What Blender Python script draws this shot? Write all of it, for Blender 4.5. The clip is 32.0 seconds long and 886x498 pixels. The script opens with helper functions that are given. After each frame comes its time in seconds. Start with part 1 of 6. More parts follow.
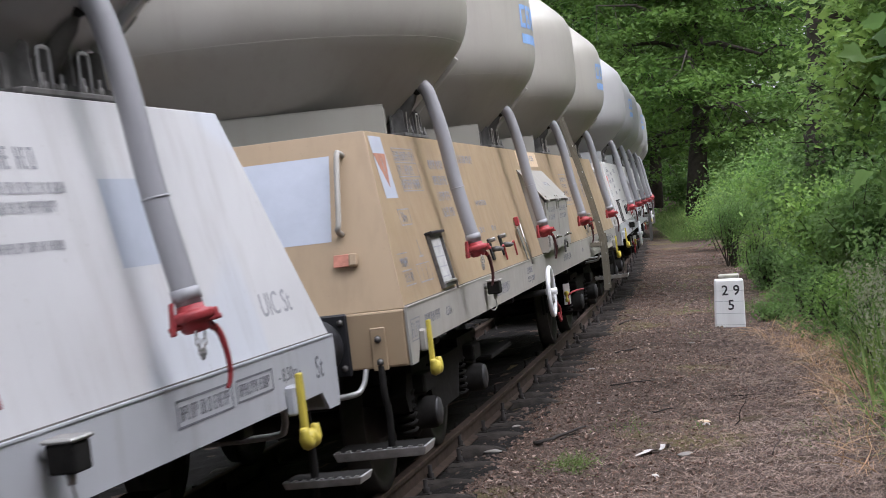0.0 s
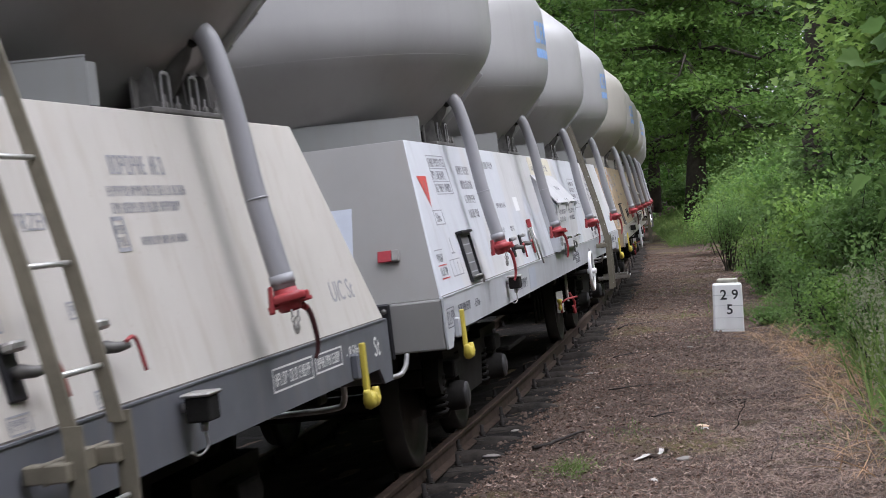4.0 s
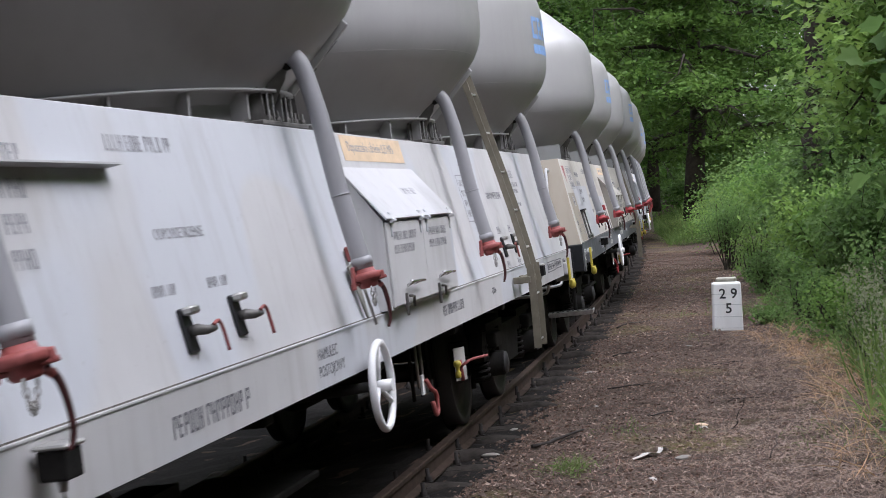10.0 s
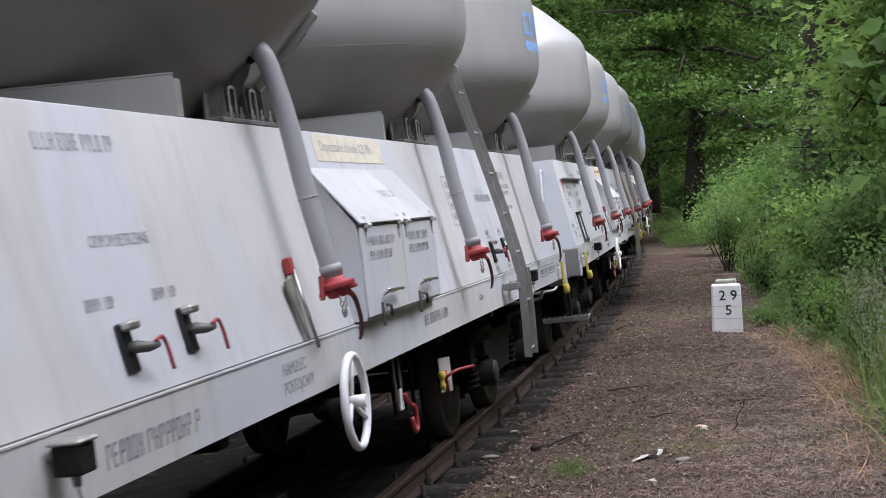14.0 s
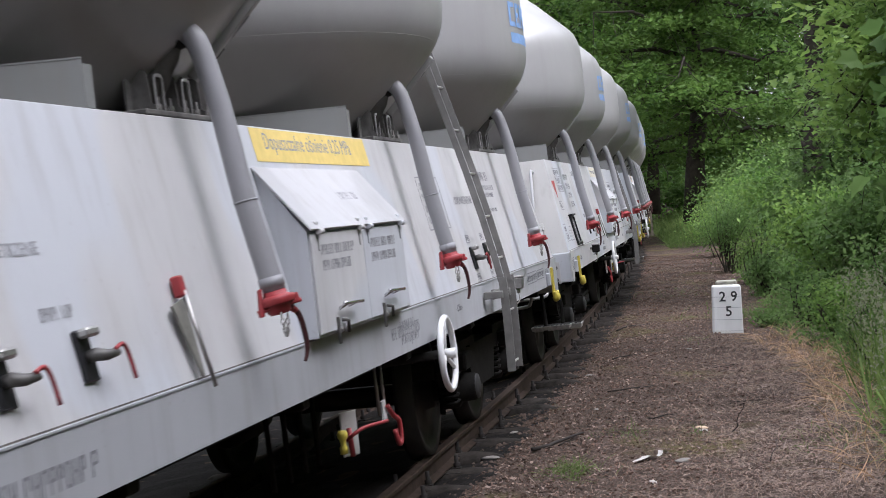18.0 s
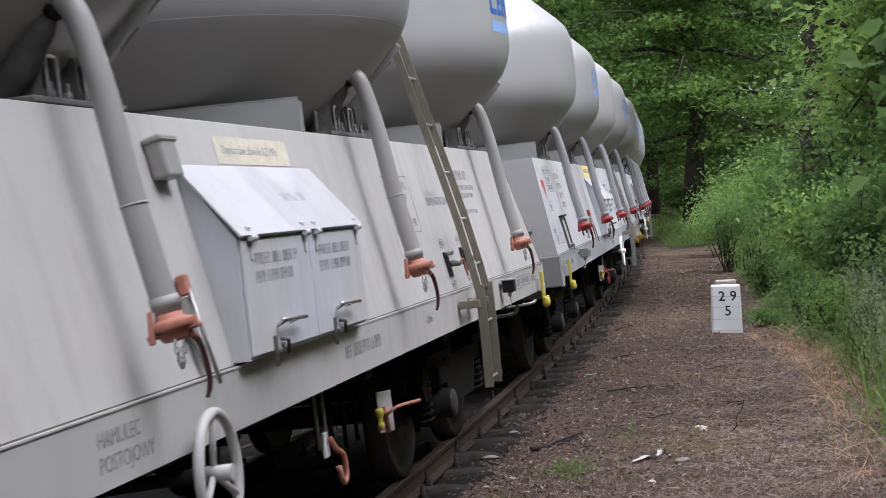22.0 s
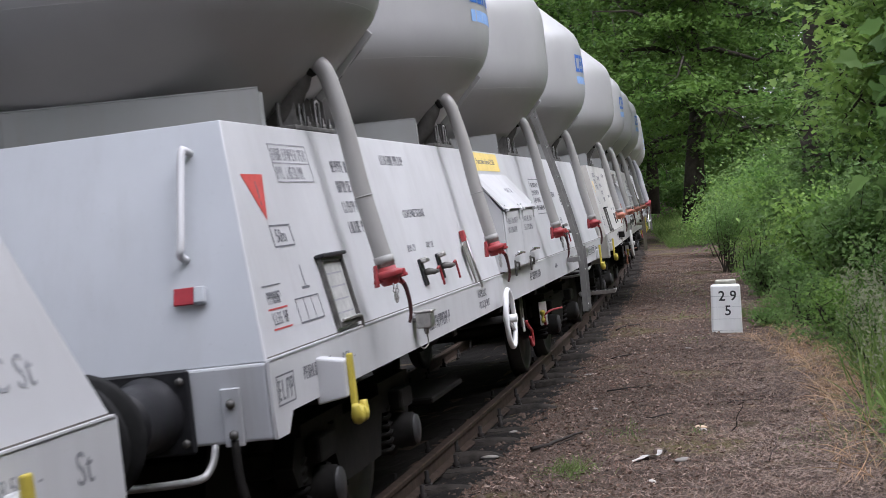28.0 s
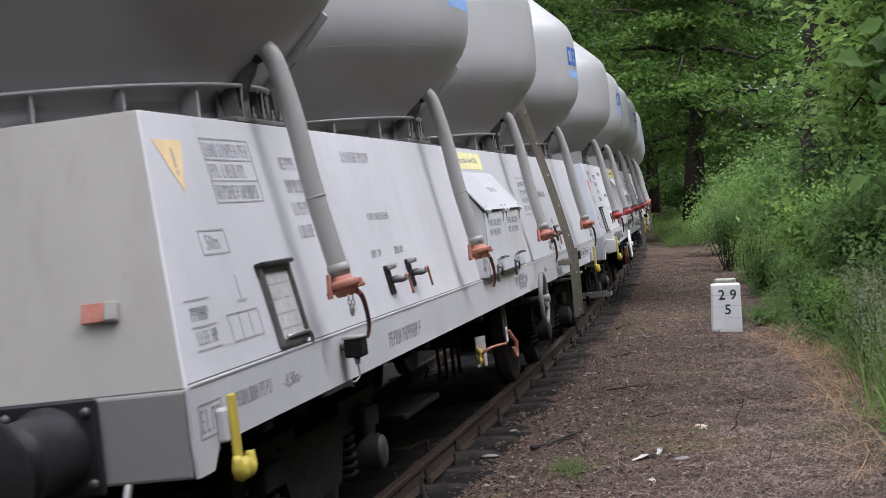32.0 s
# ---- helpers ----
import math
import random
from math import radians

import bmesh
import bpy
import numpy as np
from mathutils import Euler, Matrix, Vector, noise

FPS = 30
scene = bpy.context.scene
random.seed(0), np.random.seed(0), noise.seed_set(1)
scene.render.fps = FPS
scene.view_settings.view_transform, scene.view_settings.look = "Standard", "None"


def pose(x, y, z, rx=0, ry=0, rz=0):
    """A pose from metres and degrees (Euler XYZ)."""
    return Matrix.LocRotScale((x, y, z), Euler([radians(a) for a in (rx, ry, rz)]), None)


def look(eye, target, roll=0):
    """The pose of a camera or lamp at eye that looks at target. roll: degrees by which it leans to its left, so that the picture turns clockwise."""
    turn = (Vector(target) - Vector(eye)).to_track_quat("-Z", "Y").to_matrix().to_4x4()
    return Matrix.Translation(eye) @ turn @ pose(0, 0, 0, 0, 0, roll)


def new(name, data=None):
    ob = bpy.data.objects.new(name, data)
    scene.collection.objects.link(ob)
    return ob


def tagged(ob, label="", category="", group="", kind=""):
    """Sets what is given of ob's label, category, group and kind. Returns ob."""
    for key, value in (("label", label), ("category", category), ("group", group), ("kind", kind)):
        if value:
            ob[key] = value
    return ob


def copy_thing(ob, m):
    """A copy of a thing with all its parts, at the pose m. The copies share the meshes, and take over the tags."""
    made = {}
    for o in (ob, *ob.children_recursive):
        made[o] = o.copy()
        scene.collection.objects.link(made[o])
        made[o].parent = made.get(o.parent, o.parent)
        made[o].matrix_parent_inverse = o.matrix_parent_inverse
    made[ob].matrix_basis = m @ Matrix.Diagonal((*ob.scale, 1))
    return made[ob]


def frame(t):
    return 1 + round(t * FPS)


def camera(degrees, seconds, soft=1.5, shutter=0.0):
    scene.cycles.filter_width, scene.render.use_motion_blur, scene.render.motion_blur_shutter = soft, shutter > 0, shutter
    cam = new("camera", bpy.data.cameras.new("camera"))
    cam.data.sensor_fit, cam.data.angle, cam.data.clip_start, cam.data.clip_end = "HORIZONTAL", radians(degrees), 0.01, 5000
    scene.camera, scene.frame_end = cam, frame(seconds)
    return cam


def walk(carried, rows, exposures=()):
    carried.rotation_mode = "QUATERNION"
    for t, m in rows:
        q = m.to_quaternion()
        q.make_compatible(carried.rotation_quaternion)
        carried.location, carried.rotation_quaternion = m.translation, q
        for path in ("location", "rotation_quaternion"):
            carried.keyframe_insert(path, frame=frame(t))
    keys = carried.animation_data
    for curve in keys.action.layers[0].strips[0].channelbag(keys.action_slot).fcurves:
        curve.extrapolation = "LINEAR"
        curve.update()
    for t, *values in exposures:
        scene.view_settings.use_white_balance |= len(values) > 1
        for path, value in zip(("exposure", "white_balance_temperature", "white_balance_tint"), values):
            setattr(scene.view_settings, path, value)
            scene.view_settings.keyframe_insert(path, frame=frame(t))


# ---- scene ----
# ================= camera: stands still, its picture drifts by a few hundredths of a degree =================
EYE = Vector((0.0, 0.0, 1.861))
PITCH, YAW, ROLL = -0.0293, -0.2198, -3.401
cam = camera(30.86, 32.0, soft=0.65, shutter=0.22)
DRIFT = (
    (0, 0.00204, -0.00313), (0.5, 0.00169, -0.00223), (1, 0.00134, -0.00151), (1.5, 0.00116, -0.00097),
    (2, 0.00099, -0.00061), (3, 0.00099, -0.00007), (3.5, 0.00099, -0.00026), (5.5, 0.00099, -0.00062),
    (7.5, 0.00099, -0.00080), (8.5, 0.00080, -0.00042), (10, 0.00042, -0.00116), (12, 0.00025, -0.00080),
    (13.5, 0.00007, -0.00062), (14.5, 0.00042, 0.00046), (16.5, 0.00042, 0.00063), (18.5, 0.00025, 0.00063),
    (21.5, -0.00011, 0.00046), (22.5, -0.00011, 0.00028), (23.5, 0.00007, 0.00046), (24, 0.00042, 0.00063),
    (24.5, 0.00042, 0.00225), (25.5, -0.00011, 0.00154), (27.5, -0.00011, 0.00082), (28.5, -0.00011, -0.00025),
    (30, 0.00025, -0.00042), (32, -0.00011, -0.00042))


def aim(dx, dy):
    a, b = YAW - dx, PITCH + dy
    way = Vector((math.sin(a) * math.cos(b), math.cos(a) * math.cos(b), math.sin(b)))
    return look(EYE, EYE + way * 20.0, ROLL)


walk(cam, [(t, aim(dx, dy)) for t, dx, dy in DRIFT], exposures=[(t, e, 5980, 17) for t, e in ((0, 1.30), (1.5, 1.20), (3, 1.15), (6, 1.20), (8, 1.16), (11, 1.12), (20, 1.12), (23, 1.17), (25.5, 1.18), (28, 1.14), (32, 1.11))])

# ================= node helpers =================
def noise_node(n, l, vec, scale, detail=4, rough=0.55):
    t = n.new("ShaderNodeTexNoise")
    t.inputs["Scale"].default_value, t.inputs["Detail"].default_value, t.inputs["Roughness"].default_value = scale, detail, rough
    l.new(vec, t.inputs["Vector"])
    return t.outputs["Fac"]


def ramp(n, l, fac, a, b, ca=(0, 0, 0, 1), cb=(1, 1, 1, 1)):
    r = n.new("ShaderNodeValToRGB")
    r.color_ramp.elements[0].position, r.color_ramp.elements[1].position = a, b
    r.color_ramp.elements[0].color, r.color_ramp.elements[1].color = ca, cb
    l.new(fac, r.inputs[0])
    return r.outputs[0]


def mixc(n, l, fac, a, b):
    m = n.new("ShaderNodeMix")
    m.data_type = "RGBA"
    for sock, v in ((m.inputs[0], fac), (m.inputs[6], a), (m.inputs[7], b)):
        if isinstance(v, bpy.types.NodeSocket):
            l.new(v, sock)
        elif isinstance(v, (int, float)):
            sock.default_value = v
        else:
            sock.default_value = (*v[:3], 1)
    return m.outputs[2]


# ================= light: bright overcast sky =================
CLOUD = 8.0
SUN_EL, SUN_AZ = radians(52), radians(98)
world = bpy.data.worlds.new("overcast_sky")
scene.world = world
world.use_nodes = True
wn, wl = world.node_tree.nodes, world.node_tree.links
sky = wn.new("ShaderNodeTexSky")
sky.sky_type, sky.sun_disc = "NISHITA", False
sky.sun_elevation, sky.sun_rotation = SUN_EL, SUN_AZ
sky.air_density, sky.dust_density, sky.ozone_density = 1.0, 6.0, 1.0
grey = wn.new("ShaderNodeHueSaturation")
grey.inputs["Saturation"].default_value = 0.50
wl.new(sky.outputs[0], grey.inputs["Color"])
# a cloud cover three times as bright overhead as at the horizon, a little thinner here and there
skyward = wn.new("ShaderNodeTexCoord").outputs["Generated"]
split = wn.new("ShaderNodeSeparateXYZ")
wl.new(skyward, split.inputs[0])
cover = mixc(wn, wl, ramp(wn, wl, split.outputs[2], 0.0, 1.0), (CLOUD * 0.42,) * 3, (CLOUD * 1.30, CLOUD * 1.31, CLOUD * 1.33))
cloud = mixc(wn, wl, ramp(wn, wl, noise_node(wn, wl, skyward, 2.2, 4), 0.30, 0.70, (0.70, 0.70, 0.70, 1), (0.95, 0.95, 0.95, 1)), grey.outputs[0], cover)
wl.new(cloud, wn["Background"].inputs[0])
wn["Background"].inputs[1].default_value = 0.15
sun = new("sun", bpy.data.lights.new("sun", "SUN"))
sun.data.energy, sun.data.angle, sun.data.color = 1.5, radians(40), (1.0, 0.985, 0.97)
sun.matrix_world = look((0, 0, 30), Vector((0, 0, 30)) - Vector((math.sin(SUN_AZ) * math.cos(SUN_EL), math.cos(SUN_AZ) * math.cos(SUN_EL), math.sin(SUN_EL))))

# ================= the line of the track =================
CANT = 0.059          # the outer rail lies higher
_S, _X, _Y, _H = [], [], [], []
for _dir in (-1, 1):
    x, y, h, s = -3.292, 0.0, 0.0, 0.0
    run = [(s, x, y, h)]
    while abs(s) < 330:
        k = max(0.002552 - 0.00002406 * s, 0.0009) if s > 0 else 0.002552
        step = 0.5 * _dir
        h += k * step / 2
        x, y, s = x - math.sin(h) * step, y + math.cos(h) * step, s + step
        h += k * step / 2
        run.append((s, x, y, h))
    if _dir < 0:
        run = run[:0:-1]
    for a in run:
        _S.append(a[0]), _X.append(a[1]), _Y.append(a[2]), _H.append(a[3])


_S, _X, _Y, _H = np.array(_S), np.array(_X), np.array(_Y), np.array(_H)


def centre(s):
    """Place and heading of the track's middle s metres along it."""
    return np.interp(s, _S, _X), np.interp(s, _S, _Y), np.interp(s, _S, _H)


def beside(s, q, z):
    """A point q metres to the outer side of the track's middle."""
    x, y, h = centre(s)
    return Vector((x + q * math.cos(h), y + q * math.sin(h), z))


def canted(s, q, z):
    """The same, in the plane of the canted rails."""
    c, n = math.cos(CANT), math.sin(CANT)
    return beside(s, q * c - z * n, z * c + q * n)


def wagon_pose(s):
    a, b = beside(s - 4.5, 0, 0), beside(s + 4.5, 0, 0)
    u = (b - a).normalized()
    left, up = Vector((-u.y, u.x, 0)), Vector((0, 0, 1))
    c, n = math.cos(CANT), math.sin(CANT)
    yv, zv, o = left * c - up * n, up * c + left * n, (a + b) / 2
    return Matrix(((u.x, yv.x, zv.x, o.x), (u.y, yv.y, zv.y, o.y), (u.z, yv.z, zv.z, o.z), (0, 0, 0, 1)))


# ================= materials =================
def nodes_of(name):
    m = bpy.data.materials.new(name)
    m.use_nodes = True
    n, l = m.node_tree.nodes, m.node_tree.links
    return m, n, l, n["Principled BSDF"]


def coords(n, l, stretch=(1, 1, 1), shift=True):
    tc = n.new("ShaderNodeTexCoord")
    mp = n.new("ShaderNodeMapping")
    mp.inputs["Scale"].default_value = stretch
    l.new(tc.outputs["Object"], mp.inputs["Vector"])
    if shift:
        oi = n.new("ShaderNodeObjectInfo")
        mu = n.new("ShaderNodeMath")
        mu.operation = "MULTIPLY"
        mu.inputs[1].default_value = 37.0
        l.new(oi.outputs["Random"], mu.inputs[0])
        co = n.new("ShaderNodeCombineXYZ")
        for i in range(3):
            l.new(mu.outputs[0], co.inputs[i])
        l.new(co.outputs[0], mp.inputs["Location"])
    return mp.outputs[0]


def bump(n, l, b, height, strength, dist=0.01):
    k = n.new("ShaderNodeBump")
    k.inputs["Strength"].default_value, k.inputs["Distance"].default_value = strength, dist
    l.new(height, k.inputs["Height"])
    l.new(k.outputs[0], b.inputs["Normal"])


def paint(name, col, dirt=(0.16, 0.13, 0.10), wear=0.35, rough=0.45, fade=0.10, patch=None, metal=0.0, patch_amount=0.3, dent=0.22, speck=0.8):
    """Weathered paint: faded clouds, grime runs down the sheet, specks, and repainted patches."""
    m, n, l, b = nodes_of(name)
    v = coords(n, l)
    light = tuple(min(c * (1 + fade), 0.9) for c in col)
    dark = tuple(c * (1 - fade) for c in col)
    c = mixc(n, l, ramp(n, l, noise_node(n, l, v, 0.9, 5), 0.35, 0.65), dark, light)
    if patch:
        c = mixc(n, l, ramp(n, l, noise_node(n, l, coords(n, l, (1, 1, 1)), 0.7, 1), 1 - patch_amount - 0.22, 1 - patch_amount - 0.19), c, patch)
    runs = ramp(n, l, noise_node(n, l, coords(n, l, (5, 5, 0.35)), 1.6, 6, 0.6), 0.50, 0.82)
    k = n.new("ShaderNodeMath")
    k.operation = "MULTIPLY"
    k.inputs[1].default_value = wear
    l.new(runs, k.inputs[0])
    c = mixc(n, l, k.outputs[0], c, dirt)
    specks = ramp(n, l, noise_node(n, l, v, 28, 3, 0.7), 0.66, 0.74)
    k2 = n.new("ShaderNodeMath")
    k2.operation = "MULTIPLY"
    k2.inputs[1].default_value = wear * speck
    l.new(specks, k2.inputs[0])
    c = mixc(n, l, k2.outputs[0], c, dirt)
    l.new(c, b.inputs["Base Color"])
    rr = mixc(n, l, noise_node(n, l, v, 6, 4), (rough * 0.75,) * 3, (rough * 1.4,) * 3)
    l.new(rr, b.inputs["Roughness"])
    b.inputs["Metallic"].default_value = metal
    bump(n, l, b, noise_node(n, l, coords(n, l, (1, 1, 0.6)), 1.5, 3), dent, 0.03)
    return m


def plain(name, col, rough=0.6, metal=0.0, var=0.25, scale=12.0, bumpy=0.25, spec=0.5):
    m, n, l, b = nodes_of(name)
    v = coords(n, l)
    c = mixc(n, l, ramp(n, l, noise_node(n, l, v, scale, 5, 0.65), 0.3, 0.7), tuple(x * (1 - var) for x in col), tuple(min(x * (1 + var), 1) for x in col))
    l.new(c, b.inputs["Base Color"])
    b.inputs["Roughness"].default_value, b.inputs["Metallic"].default_value = rough, metal
    b.inputs["Specular IOR Level"].default_value = spec
    bump(n, l, b, noise_node(n, l, v, scale * 4, 4), bumpy, 0.004)
    return m


def leafy(name, a, b2, yellow=None, scale=0.6, gloss=0.5, glow=0.55):
    """Leaves: each island its own green, with light passing through."""
    m, n, l, b = nodes_of(name)
    geo = n.new("ShaderNodeNewGeometry")
    c = ramp(n, l, geo.outputs["Random Per Island"], 0.0, 1.0, (*a, 1), (*b2, 1))
    c = mixc(n, l, ramp(n, l, noise_node(n, l, coords(n, l, shift=False), scale, 2), 0.35, 0.65), c, tuple(x * 1.35 for x in (yellow or b2)))
    l.new(c, b.inputs["Base Color"])
    b.inputs["Roughness"].default_value, b.inputs["Specular IOR Level"].default_value = gloss, 0.22
    tr = n.new("ShaderNodeBsdfTranslucent")
    l.new(c, tr.inputs[0])
    mx = n.new("ShaderNodeMixShader")
    mx.inputs[0].default_value = glow
    l.new(b.outputs[0], mx.inputs[1]), l.new(tr.outputs[0], mx.inputs[2])
    l.new(mx.outputs[0], n["Material Output"].inputs[0])
    return m


# underframe and bogies coloured near black for the shade they stand in
M_UNDER = plain("near_black_underframe", (0.014, 0.013, 0.012), 0.75, 0.0, 0.4, 9, 0.4, 0.15)
M_BOGIE = plain("near_black_cast_steel", (0.013, 0.012, 0.011), 0.85, 0.0, 0.45, 7, 0.5, 0.15)
M_COVER = plain("dusty_axle_cover", (0.038, 0.037, 0.038), 0.6, 0.2, 0.35, 9, 0.3)
M_TYRE = plain("worn_wheel_steel", (0.026, 0.023, 0.021), 0.65, 0.2, 0.3, 8, 0.2)
M_BLACK = plain("black_lacquer", (0.016, 0.016, 0.018), 0.5, 0.0, 0.3, 10, 0.2, 0.3)
M_RUBBER = plain("black_rubber", (0.012, 0.012, 0.012), 0.75, 0.0, 0.3, 12, 0.25, 0.2)
M_STEEL = plain("bare_steel", (0.42, 0.41, 0.39), 0.4, 0.8, 0.2, 20, 0.15)
M_GALV = plain("galvanised_grating", (0.45, 0.45, 0.44), 0.5, 0.6, 0.25, 15, 0.2)
M_YELLOW = plain("signal_yellow_paint", (0.52, 0.42, 0.06), 0.5, 0.0, 0.15, 14, 0.2)
M_INK = plain("black_stencil_ink", (0.15, 0.15, 0.165), 0.7, 0.0, 0.3, 30, 0.0)
M_PAINTBLACK = plain("black_figure_paint", (0.03, 0.03, 0.033), 0.6, 0.0, 0.3, 30, 0.0)
M_WORNINK = plain("worn_black_stencil", (0.25, 0.25, 0.265), 0.7, 0.0, 0.35, 30, 0.0)
M_FADED = plain("grey_faded_stencil", (0.30, 0.30, 0.315), 0.7, 0.0, 0.3, 30, 0.0)
M_FAINTER = plain("nearly_gone_stencil", (0.40, 0.40, 0.42), 0.7, 0.0, 0.2, 30, 0.0)
M_WHITEINK = plain("white_stencil", (0.72, 0.72, 0.70), 0.6, 0.0, 0.1, 30, 0.0)
M_BLUE = plain("blue_lettering", (0.03, 0.12, 0.42), 0.5, 0.0, 0.15, 20, 0.0)
M_PALEBLUE = plain("pale_blue_lettering", (0.22, 0.36, 0.62), 0.5, 0.0, 0.15, 20, 0.0)
M_TAIL = plain("dark_red_reflector", (0.30, 0.02, 0.03), 0.4, 0.0, 0.15, 18, 0.0)
M_GRIME = plain("grime_in_a_joint", (0.14, 0.125, 0.11), 0.9, 0.0, 0.4, 16, 0.2)
# deck coloured dark so that little light bounces up at the tank cones
M_DECK = plain("dark_grey_deck", (0.13, 0.12, 0.11), 0.95, 0.0, 0.35, 6, 0.4, 0.2)
M_REDSIGN = plain("red_sign", (0.52, 0.075, 0.065), 0.5, 0.0, 0.15, 18, 0.0)
M_YELLOWSIGN = plain("yellow_sign", (0.74, 0.57, 0.19), 0.55, 0.0, 0.1, 14, 0.0)
M_LEMON = plain("pale_lemon_sign", (0.72, 0.68, 0.34), 0.6, 0.0, 0.1, 14, 0.0)
M_PALEYELLOW = plain("faded_yellow_sign", (0.60, 0.56, 0.45), 0.6, 0.0, 0.12, 14, 0.0)
M_ORANGE = plain("faded_orange_sign", (0.64, 0.49, 0.33), 0.6, 0.0, 0.12, 14, 0.0)
M_WHITE = plain("clean_white_paint", (0.78, 0.78, 0.78), 0.5, 0.0, 0.06, 8, 0.1)
M_BLUEPATCH = plain("pale_blue_patch", (0.40, 0.43, 0.49), 0.5, 0.0, 0.06, 5, 0.1)


# ================= mesh helpers =================
def box(bm, x0, x1, y0, y1, z0, z1, m=None):
    vs = [Vector((x, y, z)) for x in (x0, x1) for y in (y0, y1) for z in (z0, z1)]
    v = [bm.verts.new(m @ p if m else p) for p in vs]
    for f in ((0, 1, 3, 2), (4, 6, 7, 5), (0, 4, 5, 1), (2, 3, 7, 6), (0, 2, 6, 4), (1, 5, 7, 3)):
        bm.faces.new([v[i] for i in f])
    return bm


def soft_box(x0, x1, y0, y1, z0, z1, w=0.01, seg=2, m=None):
    bm = box(bmesh.new(), x0, x1, y0, y1, z0, z1)
    bmesh.ops.bevel(bm, geom=bm.edges[:], offset=w, segments=seg, affect="EDGES", profile=0.5)
    if m:
        bm.transform(m)
    return bm


def hull6(lower, upper, w=0.012):
    """A body between two four-cornered outlines, with rounded edges."""
    bm = bmesh.new()
    a, b = [bm.verts.new(p) for p in lower], [bm.verts.new(p) for p in upper]
    bm.faces.new(a[::-1]), bm.faces.new(b)
    for i in range(4):
        bm.faces.new((a[i], a[(i + 1) % 4], b[(i + 1) % 4], b[i]))
    bmesh.ops.recalc_face_normals(bm, faces=bm.faces[:])
    if w:
        bmesh.ops.bevel(bm, geom=bm.edges[:], offset=w, segments=2, affect="EDGES", profile=0.5)
    return bm


def tube(points, radius, seg=10, bm=None, caps=True):
    bm = bm or bmesh.new()
    pts = [Vector(p) for p in points]
    rings, up = [], None
    for i, p in enumerate(pts):
        d = (pts[min(i + 1, len(pts) - 1)] - pts[max(i - 1, 0)]).normalized()
        if up is None:
            up = d.orthogonal().normalized()
        side = d.cross(up).normalized()
        up = side.cross(d).normalized()
        r = radius[i] if isinstance(radius, (list, tuple)) else radius
        rings.append([bm.verts.new(p + (side * math.cos(a) + up * math.sin(a)) * r) for a in (2 * math.pi * j / seg for j in range(seg))])
    for a, b in zip(rings, rings[1:]):
        for j in range(seg):
            f = bm.faces.new((a[j], a[(j + 1) % seg], b[(j + 1) % seg], b[j]))
            f.smooth = True
    if caps:
        bm.faces.new(rings[0][::-1]), bm.faces.new(rings[-1])
    return bm


def curve_points(pts, n=6):
    """A smooth line through the points."""
    out, p = [], [Vector(a) for a in pts]
    p = [2 * p[0] - p[1]] + p + [2 * p[-1] - p[-2]]
    for i in range(1, len(p) - 2):
        for j in range(n):
            t = j / n
            out.append(0.5 * ((2 * p[i]) + (p[i + 1] - p[i - 1]) * t + (2 * p[i - 1] - 5 * p[i] + 4 * p[i + 1] - p[i + 2]) * t * t + (3 * p[i] - p[i - 1] - 3 * p[i + 1] + p[i + 2]) * t ** 3))
    return out + [p[-2]]


def lathe(profile, seg=24, m=None, bm=None, sharp=()):
    """Turns (radius, height) pairs about the z axis."""
    bm = bm or bmesh.new()
    m = m or Matrix()
    rings = []
    for r, z in profile:
        if r < 1e-5:
            rings.append([bm.verts.new(m @ Vector((0, 0, z)))])
        else:
            rings.append([bm.verts.new(m @ Vector((r * math.cos(2 * math.pi * j / seg), r * math.sin(2 * math.pi * j / seg), z))) for j in range(seg)])
    for a, b in zip(rings, rings[1:]):
        for j in range(seg):
            k = (j + 1) % seg
            vs = [a[j % len(a)], a[k % len(a)], b[k % len(b)], b[j % len(b)]]
            vs = [v for i, v in enumerate(vs) if v not in vs[:i]]
            f = bm.faces.new(vs)
            f.smooth = True
    bmesh.ops.recalc_face_normals(bm, faces=bm.faces[:])
    return bm


def prism(outline, depth, m=None, bm=None):
    """A flat outline (x, y) made depth thick, from z = 0 up."""
    bm = bm or bmesh.new()
    m = m or Matrix()
    a = [bm.verts.new(m @ Vector((x, y, 0))) for x, y in outline]
    b = [bm.verts.new(m @ Vector((x, y, depth))) for x, y in outline]
    bm.faces.new(a[::-1]), bm.faces.new(b)
    n = len(a)
    for i in range(n):
        bm.faces.new((a[i], a[(i + 1) % n], b[(i + 1) % n], b[i]))
    bmesh.ops.recalc_face_normals(bm, faces=bm.faces[:])
    return bm


def mesh_of(bm, name):
    me = bpy.data.meshes.new(name)
    bm.to_mesh(me)
    bm.free()
    me.materials.append(None)
    return me


def put(name, mesh, material, parent=None, m=None, label=""):
    """One mesh object with a material of its own, under parent."""
    ob = new(name, mesh)
    ob.material_slots[0].link = "OBJECT"
    ob.material_slots[0].material = material
    if parent:
        ob.parent = parent
    if m is not None:
        ob.matrix_basis = m
    if label:
        ob["label"] = label
    if name in ("lettering", "owner_mark"):
        ob["kind"] = "stuff"
    return ob


def part(name, bm, material, parent=None, label="", m=None):
    return put(name, mesh_of(bm, name), material, parent, m, label)


KIT = {}


def kit(key, build):
    if key not in KIT:
        KIT[key] = mesh_of(build(), key)
    return KIT[key]


